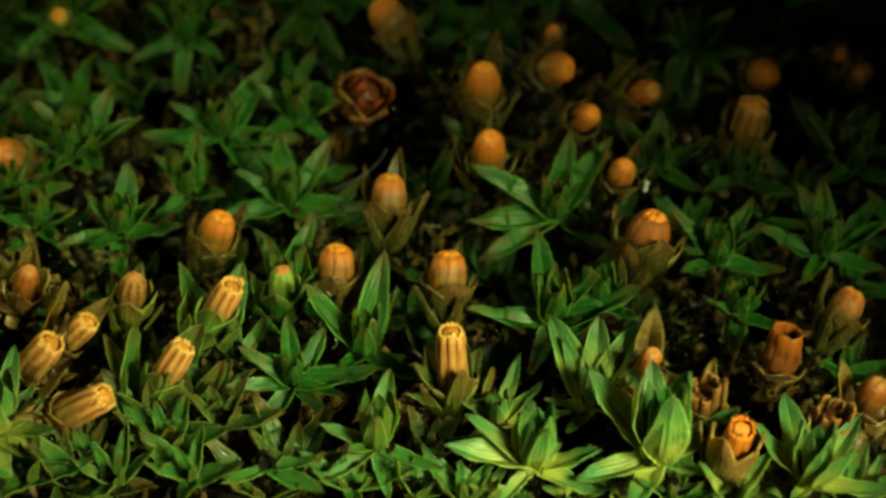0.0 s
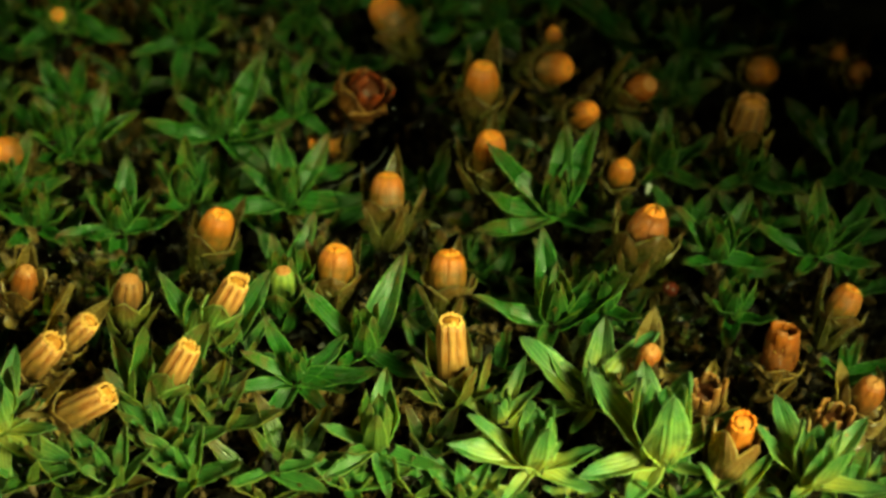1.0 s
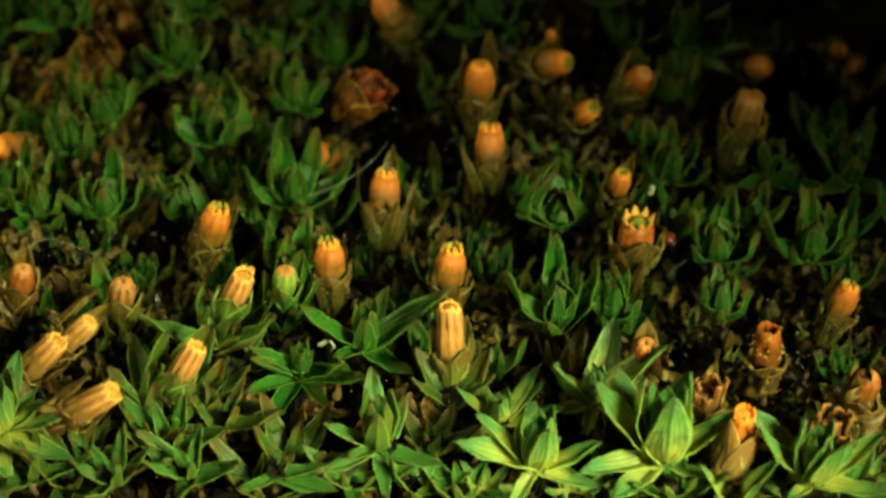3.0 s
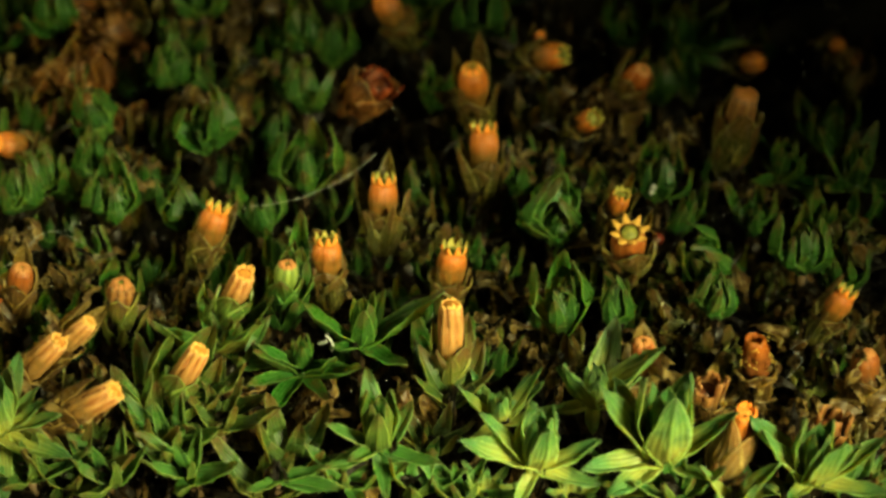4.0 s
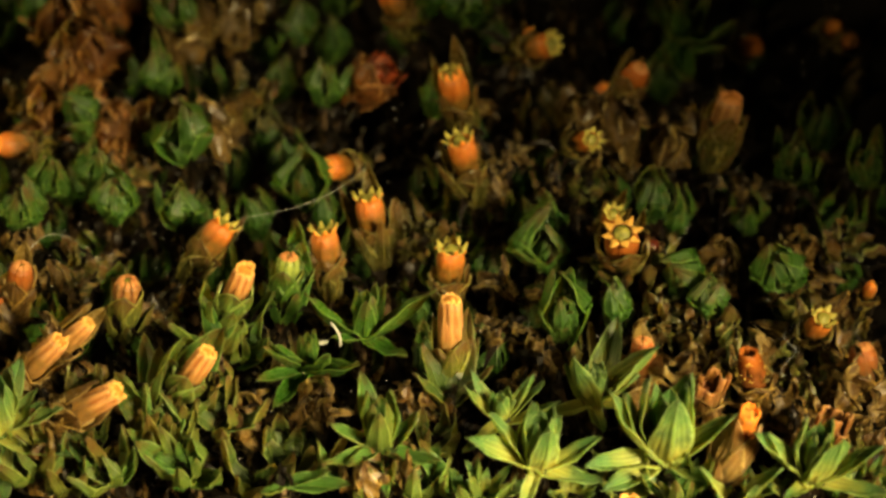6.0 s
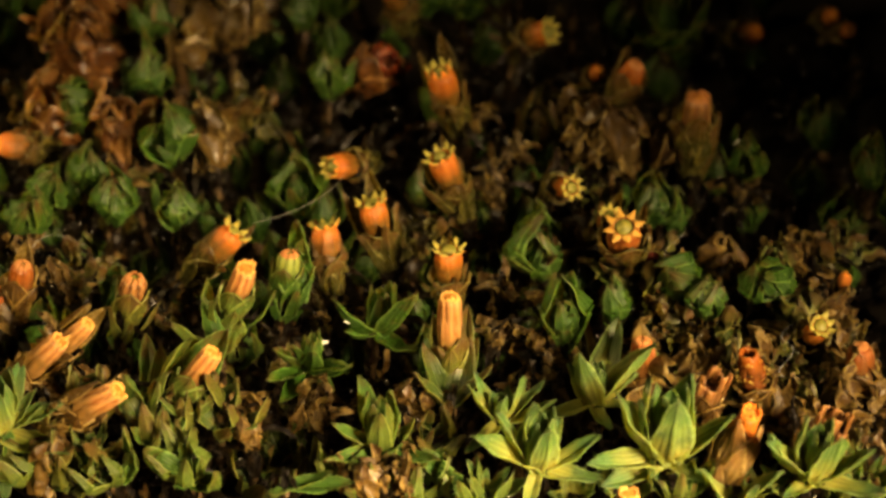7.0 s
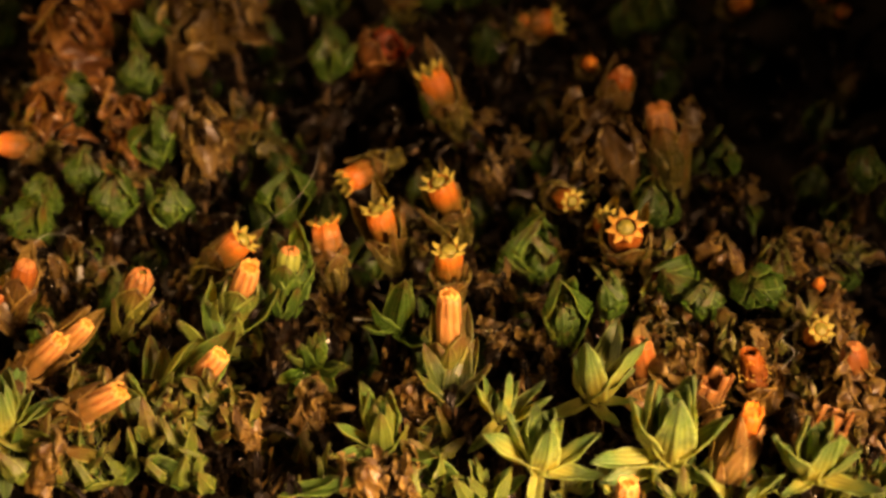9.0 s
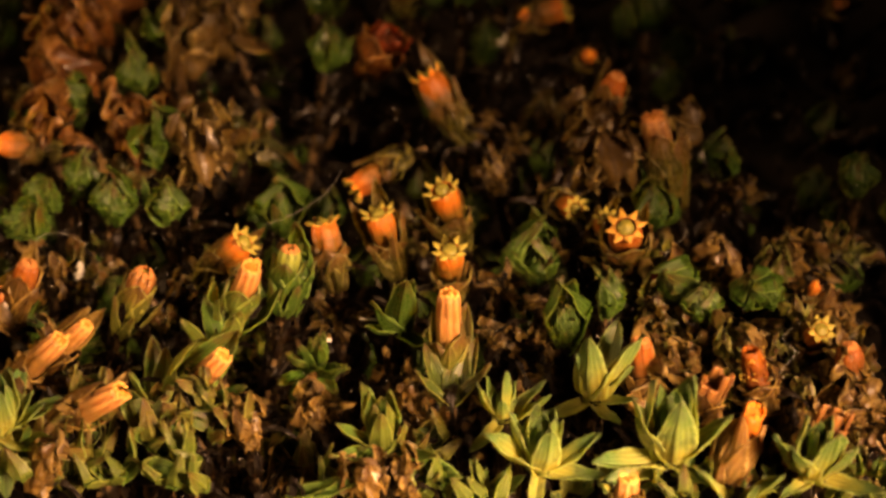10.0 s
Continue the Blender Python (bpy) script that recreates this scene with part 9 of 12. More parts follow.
shoot("olive green moss shoot going dry in the mat", "olive", [(0, 9.98, 9.99, -3.28, 0.02, -0.375, 0.927), (2.5, 9.77, 9.13, -2.75, 0.067, -0.101, 0.993), (4.5, 9.75, 9.28, -2.92, 0.182, 0.114, 0.977), (10, 10.25, 12.12, -4.97, -0.057, 0.092, 0.994)],
      [(0, 1), (1, 0.92), (2.5, 0.66), (4.5, 0.16), (7, 0.05), (10, 0)], spiral(random.Random(217), 8, 1.49, 70, 18), wide=1, curl=64)
shoot("green moss shoot low in the mat", "green", [(0, -10.18, 5.62, -1.7, -0.086, -0.371, 0.924), (2.5, -10.07, 4.88, -1.2, -0.041, -0.103, 0.994), (4.5, -10.18, 5.11, -1.4, -0.075, 0.094, 0.993), (10, -10.77, 7.39, -3.1, 0.015, 0.09, 0.996)],
      [(0, 1), (1, 0.9), (2.5, 0.66), (4.5, 0.35), (7, 0.12), (10, 0.02)], spiral(random.Random(218), 8, 1.5, 70, 18), wide=1, curl=64)
shoot("green moss shoot low in the mat", "green", [(0, -8.89, 6.12, -1.7, -0.183, -0.359, 0.915), (2.5, -8.89, 5.43, -1.2, -0.137, -0.093, 0.986), (4.5, -9.07, 5.72, -1.4, 0.102, 0.097, 0.99), (10, -9.73, 8.11, -3.1, -0.055, 0.092, 0.994)],
      [(0, 1), (1, 0.9), (2.5, 0.66), (4.5, 0.35), (7, 0.12), (10, 0.02)], spiral(random.Random(219), 8, 1.55, 70, 18), wide=1, curl=64)
shoot("olive green moss shoot going dry in the mat", "olive", [(0, -7.53, 5.5, -1.7, -0.009, -0.375, 0.927), (2.5, -7.37, 4.78, -1.2, 0.189, -0.083, 0.978), (4.5, -7.38, 5.02, -1.4, -0.103, 0.097, 0.99), (10, -7.7, 7.32, -3.1, 0.012, 0.09, 0.996)],
      [(0, 1), (1, 0.9), (2.5, 0.66), (4.5, 0.35), (7, 0.12), (10, 0.02)], spiral(random.Random(220), 8, 1.61, 70, 18), wide=1, curl=64)
shoot("shaded dark green moss shoot low in the mat", "deep", [(0, -5.88, 5.53, -1.7, -0.153, -0.364, 0.919), (2.5, -5.91, 4.81, -1.2, 0.144, -0.092, 0.985), (4.5, -6.06, 5.05, -1.4, -0.057, 0.092, 0.994), (10, -6.54, 7.36, -3.1, -0.173, 0.112, 0.979)],
      [(0, 1), (1, 0.9), (2.5, 0.66), (4.5, 0.35), (7, 0.12), (10, 0.02)], spiral(random.Random(221), 8, 1.4, 70, 18), wide=1, curl=64)
shoot("shaded dark green moss shoot low in the mat", "deep", [(0, -3.98, 5.97, -1.7, 0.012, -0.375, 0.927), (2.5, -3.97, 5.16, -1.2, 0.199, -0.081, 0.977), (4.5, -4.04, 5.32, -1.4, 0.181, 0.114, 0.977), (10, -4.31, 7.53, -3.1, 0.117, 0.1, 0.988)],
      [(0, 1), (1, 0.92), (2.5, 0.66), (4.5, 0.16), (7, 0.05), (10, 0)], spiral(random.Random(222), 8, 1.43, 70, 18), wide=1, curl=64)
shoot("shaded dark green moss shoot low in the mat", "deep", [(0, 0.88, 5.75, -1.7, 0.001, -0.375, 0.927), (2.5, 0.77, 4.91, -1.2, 0.061, -0.102, 0.993), (4.5, 0.69, 5.04, -1.4, -0.122, 0.1, 0.987), (10, 0.6, 7.17, -3.1, 0.092, 0.096, 0.991)],
      [(0, 1), (1, 0.9), (2.5, 0.66), (4.5, 0.35), (7, 0.12), (10, 0.02)], spiral(random.Random(223), 8, 1.24, 70, 18), wide=1, curl=64)
shoot("olive green moss shoot going dry in the mat", "olive", [(0, 2.21, 5.99, -1.7, -0.165, -0.362, 0.917), (2.5, 2.15, 5.34, -1.2, 0.071, -0.101, 0.992), (4.5, 2.13, 5.67, -1.4, 0.02, 0.09, 0.996), (10, 2.2, 8.12, -3.1, 0.066, 0.093, 0.994)],
      [(0, 1), (1, 0.9), (2.5, 0.66), (4.5, 0.35), (7, 0.12), (10, 0.02)], spiral(random.Random(224), 8, 1.43, 70, 18), wide=1, curl=64)
shoot("shaded dark green moss shoot low in the mat", "deep", [(0, 3.88, 6.18, -1.78, -0.021, -0.375, 0.927), (2.5, 3.85, 5.37, -1.28, 0.129, -0.094, 0.987), (4.5, 3.9, 5.53, -1.48, 0.135, 0.103, 0.985), (10, 4.14, 7.73, -3.18, 0.134, 0.103, 0.986)],
      [(0, 1), (1, 0.9), (2.5, 0.66), (4.5, 0.35), (7, 0.12), (10, 0.02)], spiral(random.Random(225), 8, 1.41, 70, 18), wide=1, curl=64)
shoot("shaded dark green moss shoot low in the mat", "deep", [(0, 8.98, 6.77, -2.46, 0.15, -0.364, 0.919), (2.5, 8.8, 6.14, -1.98, -0.169, -0.087, 0.982), (4.5, 8.79, 6.48, -2.19, -0.167, 0.11, 0.98), (10, 9.27, 9.49, -4.31, 0.032, 0.09, 0.995)],
      [(0, 1), (1, 0.9), (2.5, 0.66), (4.5, 0.35), (7, 0.12), (10, 0.02)], spiral(random.Random(226), 8, 1.61, 70, 18), wide=1, curl=64)
shoot("green moss shoot low in the mat", "green", [(0, -9.77, 3.88, -1.7, -0.069, -0.373, 0.925), (2.5, -9.64, 3.11, -1.2, 0.153, -0.09, 0.984), (4.5, -9.73, 3.28, -1.4, -0.112, 0.099, 0.989), (10, -10.26, 5.39, -3.1, 0.079, 0.094, 0.992)],
      [(0, 1), (1, 0.9), (2.5, 0.66), (4.5, 0.35), (7, 0.12), (10, 0.02)], spiral(random.Random(227), 8, 1.34, 70, 18), wide=1, curl=64)
shoot("green moss shoot low in the mat", "green", [(0, -8.34, 4.05, -1.7, -0.025, -0.374, 0.927), (2.5, -8.16, 3.24, -1.2, 0.121, -0.095, 0.988), (4.5, -8.15, 3.38, -1.4, -0.078, 0.094, 0.993), (10, -8.48, 5.45, -3.1, -0.091, 0.096, 0.991)],
      [(0, 1), (1, 0.9), (2.5, 0.66), (4.5, 0.35), (7, 0.12), (10, 0.02)], spiral(random.Random(228), 8, 1.6, 70, 18), wide=1, curl=64)
shoot("shaded dark green moss shoot low in the mat", "deep", [(0, -6.43, 4.21, -1.7, 0.034, -0.374, 0.927), (2.5, -6.45, 3.45, -1.2, 0.118, -0.096, 0.988), (4.5, -6.6, 3.63, -1.4, 0.096, 0.096, 0.991), (10, -7.11, 5.79, -3.1, -0.066, 0.093, 0.994)],
      [(0, 1), (1, 0.9), (2.5, 0.66), (4.5, 0.35), (7, 0.12), (10, 0.02)], spiral(random.Random(229), 8, 1.42, 70, 18), wide=1, curl=64)
shoot("shaded dark green moss shoot low in the mat", "deep", [(0, -4.79, 4.17, -1.7, -0.191, -0.358, 0.914), (2.5, -4.68, 3.5, -1.2, 0.006, -0.104, 0.995), (4.5, -4.68, 3.77, -1.4, 0.018, 0.09, 0.996), (10, -4.88, 6.05, -3.1, 0.034, 0.09, 0.995)],
      [(0, 1), (1, 0.92), (2.5, 0.66), (4.5, 0.16), (7, 0.05), (10, 0)], spiral(random.Random(230), 8, 1.47, 70, 18), wide=1, curl=64)
shoot("green moss shoot low in the mat", "green", [(0, -3.26, 4.59, -1.7, 0.095, -0.371, 0.924), (2.5, -3.33, 3.95, -1.2, 0.16, -0.089, 0.983), (4.5, -3.46, 4.27, -1.4, -0.166, 0.11, 0.98), (10, -3.84, 7.04, -3.4, 0.067, 0.093, 0.993)],
      [(0, 1), (1, 0.92), (2.5, 0.66), (4.5, 0.16), (7, 0.05), (10, 0)], spiral(random.Random(231), 8, 1.23, 70, 18), wide=1, curl=64)
shoot("shaded dark green moss shoot low in the mat", "deep", [(0, -0.29, 3.88, -1.7, -0.067, -0.373, 0.926), (2.5, -0.35, 3.1, -1.2, -0.145, -0.092, 0.985), (4.5, -0.42, 3.26, -1.4, -0.005, 0.089, 0.996), (10, -0.53, 5.36, -3.1, 0.152, 0.107, 0.983)],
      [(0, 1), (1, 0.92), (2.5, 0.66), (4.5, 0.16), (7, 0.05), (10, 0)], spiral(random.Random(232), 8, 1.48, 70, 18), wide=1, curl=64)
shoot("green moss shoot low in the mat", "green", [(0, 1.53, 4.29, -1.7, 0.134, -0.367, 0.921), (2.5, 1.54, 3.51, -1.2, 0.155, -0.09, 0.984), (4.5, 1.57, 3.67, -1.4, 0.183, 0.115, 0.976), (10, 1.69, 5.78, -3.1, 0.07, 0.093, 0.993)],
      [(0, 1), (1, 0.9), (2.5, 0.66), (4.5, 0.35), (7, 0.12), (10, 0.02)], spiral(random.Random(233), 8, 1.34, 70, 18), wide=1, curl=64)
shoot("green moss shoot low in the mat", "green", [(0, 2.57, 4.55, -1.7, 0.054, -0.373, 0.926), (2.5, 2.45, 3.9, -1.2, 0.074, -0.101, 0.992), (4.5, 2.38, 4.2, -1.4, -0.072, 0.093, 0.993), (10, 2.39, 6.53, -3.1, -0.055, 0.092, 0.994)],
      [(0, 1), (1, 0.9), (2.5, 0.66), (4.5, 0.35), (7, 0.12), (10, 0.02)], spiral(random.Random(234), 8, 1.32, 70, 18), wide=1, curl=64)
shoot("shaded dark green moss shoot low in the mat", "deep", [(0, 4.74, 4.73, -1.8, 0.11, -0.369, 0.923), (2.5, 4.55, 3.95, -1.29, -0.128, -0.094, 0.987), (4.5, 4.47, 4.12, -1.47, -0.175, 0.112, 0.978), (10, 4.54, 6.28, -3.16, -0.021, 0.09, 0.996)],
      [(0, 1), (1, 0.9), (2.5, 0.66), (4.5, 0.35), (7, 0.12), (10, 0.02)], spiral(random.Random(235), 8, 1.4, 70, 18), wide=1, curl=64)
shoot("shaded dark green moss shoot low in the mat", "deep", [(0, 6.22, 4.65, -1.9, 0.04, -0.374, 0.927), (2.5, 6.06, 3.89, -1.38, -0.011, -0.104, 0.995), (4.5, 6.02, 4.07, -1.57, 0.003, 0.089, 0.996), (10, 6.29, 6.63, -3.55, -0.029, 0.09, 0.996)],
      [(0, 1), (1, 0.9), (2.5, 0.66), (4.5, 0.35), (7, 0.12), (10, 0.02)], spiral(random.Random(236), 8, 1.37, 70, 18), wide=1, curl=64)
shoot("shaded dark green moss shoot low in the mat", "deep", [(0, 7.81, 4.08, -1.87, 0.141, -0.366, 0.92), (2.5, 7.72, 3.34, -1.36, -0.006, -0.104, 0.995), (4.5, 7.81, 3.54, -1.54, -0.039, 0.091, 0.995), (10, 8.33, 6.09, -3.53, 0.228, 0.129, 0.965)],
      [(0, 1), (1, 0.9), (2.5, 0.66), (4.5, 0.35), (7, 0.12), (10, 0.02)], spiral(random.Random(237), 8, 1.42, 70, 18), wide=1, curl=64)
shoot("green moss shoot low in the mat", "green", [(0, -10.24, 2.24, -1.7, 0.006, -0.375, 0.927), (2.5, -10.13, 1.55, -1.2, -0.09, -0.099, 0.991), (4.5, -10.24, 1.75, -1.4, 0.196, 0.118, 0.973), (10, -10.59, 2.84, -2.3, 0.079, 0.094, 0.992)],
      [(0, 1), (1, 0.92), (2.5, 0.66), (4.5, 0.16), (7, 0.05), (10, 0)], spiral(random.Random(238), 8, 1.53, 70, 18), wide=1, curl=64)
shoot("shaded dark green moss shoot low in the mat", "deep", [(0, -8.24, 2.27, -1.7, 0.15, -0.364, 0.919), (2.5, -8.19, 1.6, -1.2, -0.034, -0.103, 0.994), (4.5, -8.32, 1.83, -1.4, 0.109, 0.098, 0.989), (10, -8.65, 2.95, -2.3, -0.178, 0.113, 0.978)],
      [(0, 1), (1, 0.9), (2.5, 0.66), (4.5, 0.35), (7, 0.12), (10, 0.02)], spiral(random.Random(239), 8, 1.21, 70, 18), wide=1, curl=64)
shoot("olive green moss shoot going dry in the mat", "olive", [(0, -6.81, 2.5, -1.7, -0.118, -0.368, 0.922), (2.5, -6.73, 1.87, -1.2, 0.166, -0.088, 0.982), (4.5, -6.8, 2.15, -1.4, -0.14, 0.104, 0.985), (10, -7.19, 4.38, -3.1, -0.186, 0.115, 0.976)],
      [(0, 1), (1, 0.9), (2.5, 0.66), (4.5, 0.35), (7, 0.12), (10, 0.02)], spiral(random.Random(240), 8, 1.27, 70, 18), wide=1, curl=64)
shoot("shaded dark green moss shoot low in the mat", "deep", [(0, -5.32, 2.91, -1.7, 0.143, -0.365, 0.92), (2.5, -5.19, 2.2, -1.2, -0.079, -0.1, 0.992), (4.5, -5.17, 2.4, -1.4, 0.116, 0.099, 0.988), (10, -5.37, 4.52, -3.1, -0.042, 0.091, 0.995)],
      [(0, 1), (1, 0.9), (2.5, 0.66), (4.5, 0.35), (7, 0.12), (10, 0.02)], spiral(random.Random(241), 8, 1.2, 70, 18), wide=1, curl=64)
shoot("green moss shoot low in the mat", "green", [(0, -3.72, 2.82, -1.7, -0.075, -0.372, 0.925), (2.5, -3.75, 2.06, -1.2, -0.076, -0.1, 0.992), (4.5, -3.87, 2.21, -1.4, -0.17, 0.111, 0.979), (10, -4.19, 4.25, -3.1, -0.097, 0.096, 0.991)],
      [(0, 1), (1, 0.9), (2.5, 0.66), (4.5, 0.35), (7, 0.12), (10, 0.02)], spiral(random.Random(242), 8, 1.44, 70, 18), wide=1, curl=64)
shoot("shaded dark green moss shoot low in the mat", "deep", [(0, -2.65, 3.32, -2, 0.114, -0.369, 0.923), (2.5, -2.61, 2.57, -1.5, -0.151, -0.091, 0.984), (4.5, -2.63, 2.74, -1.7, -0.022, 0.09, 0.996), (10, -2.76, 4.81, -3.4, 0.182, 0.114, 0.977)],
      [(0, 1), (1, 0.9), (2.5, 0.66), (4.5, 0.35), (7, 0.12), (10, 0.02)], spiral(random.Random(243), 8, 1.48, 70, 18), wide=1, curl=64)
shoot("olive green moss shoot going dry in the mat", "olive", [(0, -0.99, 2.93, -2, -0.117, -0.368, 0.922), (2.5, -0.92, 2.18, -1.5, 0.046, -0.102, 0.994), (4.5, -0.87, 2.33, -1.7, -0.084, 0.095, 0.992), (10, -0.84, 4.36, -3.4, -0.062, 0.092, 0.994)],
      [(0, 1), (1, 0.9), (2.5, 0.66), (4.5, 0.35), (7, 0.12), (10, 0.02)], spiral(random.Random(244), 8, 1.49, 70, 18), wide=1, curl=64)
shoot("shaded dark green moss shoot low in the mat", "deep", [(0, 0.98, 2.78, -2, -0.049, -0.374, 0.926), (2.5, 0.85, 2.15, -1.5, -0.156, -0.09, 0.984), (4.5, 0.75, 2.43, -1.7, -0.076, 0.094, 0.993), (10, 0.61, 3.62, -2.6, -0.113, 0.099, 0.989)],
      [(0, 1), (1, 0.9), (2.5, 0.66), (4.5, 0.35), (7, 0.12), (10, 0.02)], spiral(random.Random(245), 8, 1.47, 70, 18), wide=1, curl=64)
shoot("shaded dark green moss shoot low in the mat", "deep", [(0, 2.15, 2.72, -2, 0.071, -0.372, 0.925), (2.5, 2.02, 2.11, -1.5, 0.083, -0.1, 0.992), (4.5, 1.93, 2.41, -1.7, -0.128, 0.102, 0.987), (10, 1.85, 3.62, -2.6, -0.049, 0.091, 0.995)],
      [(0, 1), (1, 0.9), (2.5, 0.66), (4.5, 0.35), (7, 0.12), (10, 0.02)], spiral(random.Random(246), 8, 1.42, 70, 18), wide=1, curl=64)
shoot("shaded dark green moss shoot low in the mat", "deep", [(0, 3.54, 2.81, -1.7, 0.168, -0.362, 0.917), (2.5, 3.44, 2.2, -1.2, -0.029, -0.103, 0.994), (4.5, 3.41, 2.51, -1.4, 0.005, 0.089, 0.996), (10, 3.51, 4.79, -3.1, 0.074, 0.093, 0.993)],
      [(0, 1), (1, 0.92), (2.5, 0.66), (4.5, 0.16), (7, 0.05), (10, 0)], spiral(random.Random(247), 8, 1.51, 70, 18), wide=1, curl=64)
shoot("green moss shoot low in the mat", "green", [(0, 5.25, 2.73, -1.7, 0.08, -0.372, 0.925), (2.5, 5.04, 2.05, -1.2, 0.193, -0.082, 0.978), (4.5, 4.95, 2.29, -1.4, 0.116, 0.099, 0.988), (10, 5.03, 4.46, -3.1, 0.08, 0.094, 0.992)],
      [(0, 1), (1, 0.9), (2.5, 0.66), (4.5, 0.35), (7, 0.12), (10, 0.02)], spiral(random.Random(248), 8, 1.38, 70, 18), wide=1, curl=64)
shoot("green moss shoot low in the mat", "green", [(0, 6.72, 2.85, -1.71, -0.118, -0.368, 0.922), (2.5, 6.57, 2.14, -1.2, -0.067, -0.101, 0.993), (4.5, 6.56, 2.34, -1.4, -0.083, 0.094, 0.992), (10, 6.88, 4.85, -3.4, -0.199, 0.119, 0.973)],
      [(0, 1), (1, 0.9), (2.5, 0.66), (4.5, 0.35), (7, 0.12), (10, 0.02)], spiral(random.Random(249), 8, 1.23, 70, 18), wide=1, curl=64)
shoot("green moss shoot low in the mat", "green", [(0, 8.49, 2.27, -1.7, 0, -0.375, 0.927), (2.5, 8.33, 1.62, -1.2, -0.143, -0.092, 0.985), (4.5, 8.35, 1.86, -1.4, 0.085, 0.095, 0.992), (10, 8.82, 4.41, -3.4, 0.243, 0.135, 0.961)],
      [(0, 1), (1, 0.9), (2.5, 0.66), (4.5, 0.35), (7, 0.12), (10, 0.02)], spiral(random.Random(250), 8, 1.57, 70, 18), wide=1, curl=64)
shoot("green moss shoot low in the mat", "green", [(0, 9.97, 2.25, -1.7, 0.064, -0.373, 0.926), (2.5, 9.81, 1.66, -1.2, 0.111, -0.097, 0.989), (4.5, 9.85, 1.97, -1.4, -0.145, 0.105, 0.984), (10, 10.1, 3.2, -2.3, -0.011, 0.09, 0.996)],
      [(0, 1), (1, 0.9), (2.5, 0.66), (4.5, 0.35), (7, 0.12), (10, 0.02)], spiral(random.Random(251), 8, 1.45, 70, 18), wide=1, curl=64)
shoot("shaded dark green moss shoot low in the mat", "deep", [(0, -9.32, 0.71, -1.7, 0.189, -0.358, 0.914), (2.5, -9.22, 0.13, -1.2, -0.146, -0.092, 0.985), (4.5, -9.32, 0.4, -1.4, 0.162, 0.109, 0.981), (10, -9.64, 1.56, -2.3, 0.022, 0.09, 0.996)],
      [(0, 1), (1, 0.9), (2.5, 0.66), (4.5, 0.35), (7, 0.12), (10, 0.02)], spiral(random.Random(252), 8, 1.15, 70, 18), wide=1, curl=64)
shoot("green moss shoot low in the mat", "green", [(0, -7.56, 1.29, -1.7, -0.142, -0.366, 0.92), (2.5, -7.41, 0.65, -1.2, 0.174, -0.086, 0.981), (4.5, -7.42, 0.89, -1.4, -0.198, 0.119, 0.973), (10, -7.57, 2.01, -2.3, 0.093, 0.096, 0.991)],
      [(0, 1), (1, 0.9), (2.5, 0.66), (4.5, 0.35), (7, 0.12), (10, 0.02)], spiral(random.Random(253), 8, 1.23, 70, 18), wide=1, curl=64)
shoot("shaded dark green moss shoot low in the mat", "deep", [(0, -6.2, 0.79, -1.7, -0.187, -0.359, 0.915), (2.5, -6.14, 0.21, -1.2, -0.128, -0.094, 0.987), (4.5, -6.21, 0.5, -1.4, 0.195, 0.118, 0.974), (10, -6.42, 1.67, -2.3, 0.22, 0.126, 0.967)],
      [(0, 1), (1, 0.9), (2.5, 0.66), (4.5, 0.35), (7, 0.12), (10, 0.02)], spiral(random.Random(254), 8, 1.18, 70, 18), wide=1, curl=64)
shoot("green moss shoot low in the mat", "green", [(0, -4.6, 0.77, -1.7, 0.105, -0.37, 0.923), (2.5, -4.54, 0.09, -1.2, -0.137, -0.093, 0.986), (4.5, -4.58, 0.26, -1.4, -0.035, 0.09, 0.995), (10, -4.72, 1.28, -2.3, -0.233, 0.131, 0.963)],
      [(0, 1), (1, 0.9), (2.5, 0.66), (4.5, 0.35), (7, 0.12), (10, 0.02)], spiral(random.Random(255), 8, 1.29, 70, 18), wide=1, curl=64)
shoot("green moss shoot low in the mat", "green", [(0, -3.24, 1.29, -1.7, -0.067, -0.373, 0.926), (2.5, -3.27, 0.6, -1.2, 0.057, -0.102, 0.993), (4.5, -3.36, 0.8, -1.4, -0.185, 0.115, 0.976), (10, -3.56, 1.85, -2.3, 0.085, 0.095, 0.992)],
      [(0, 1), (1, 0.92), (2.5, 0.66), (4.5, 0.16), (7, 0.05), (10, 0)], spiral(random.Random(256), 8, 1.3, 70, 18), wide=1, curl=64)
shoot("shaded dark green moss shoot low in the mat", "deep", [(0, -1.8, 1.72, -2, 0.026, -0.374, 0.927), (2.5, -1.73, 0.96, -1.5, -0.037, -0.103, 0.994), (4.5, -1.7, 1.09, -1.7, -0.087, 0.095, 0.992), (10, -1.7, 2.04, -2.6, 0.195, 0.118, 0.974)],
      [(0, 1), (1, 0.9), (2.5, 0.66), (4.5, 0.35), (7, 0.12), (10, 0.02)], spiral(random.Random(257), 8, 1.5, 70, 18), wide=1, curl=64)
shoot("shaded dark green moss shoot low in the mat", "deep", [(0, -0.07, 1.48, -2, 0.01, -0.375, 0.927), (2.5, -0.09, 0.73, -1.5, 0.01, -0.104, 0.995), (4.5, -0.12, 0.86, -1.7, -0.027, 0.09, 0.996), (10, -0.15, 1.81, -2.6, 0.202, 0.12, 0.972)],
      [(0, 1), (1, 0.9), (2.5, 0.66), (4.5, 0.35), (7, 0.12), (10, 0.02)], spiral(random.Random(258), 8, 1.52, 70, 18), wide=1, curl=64)
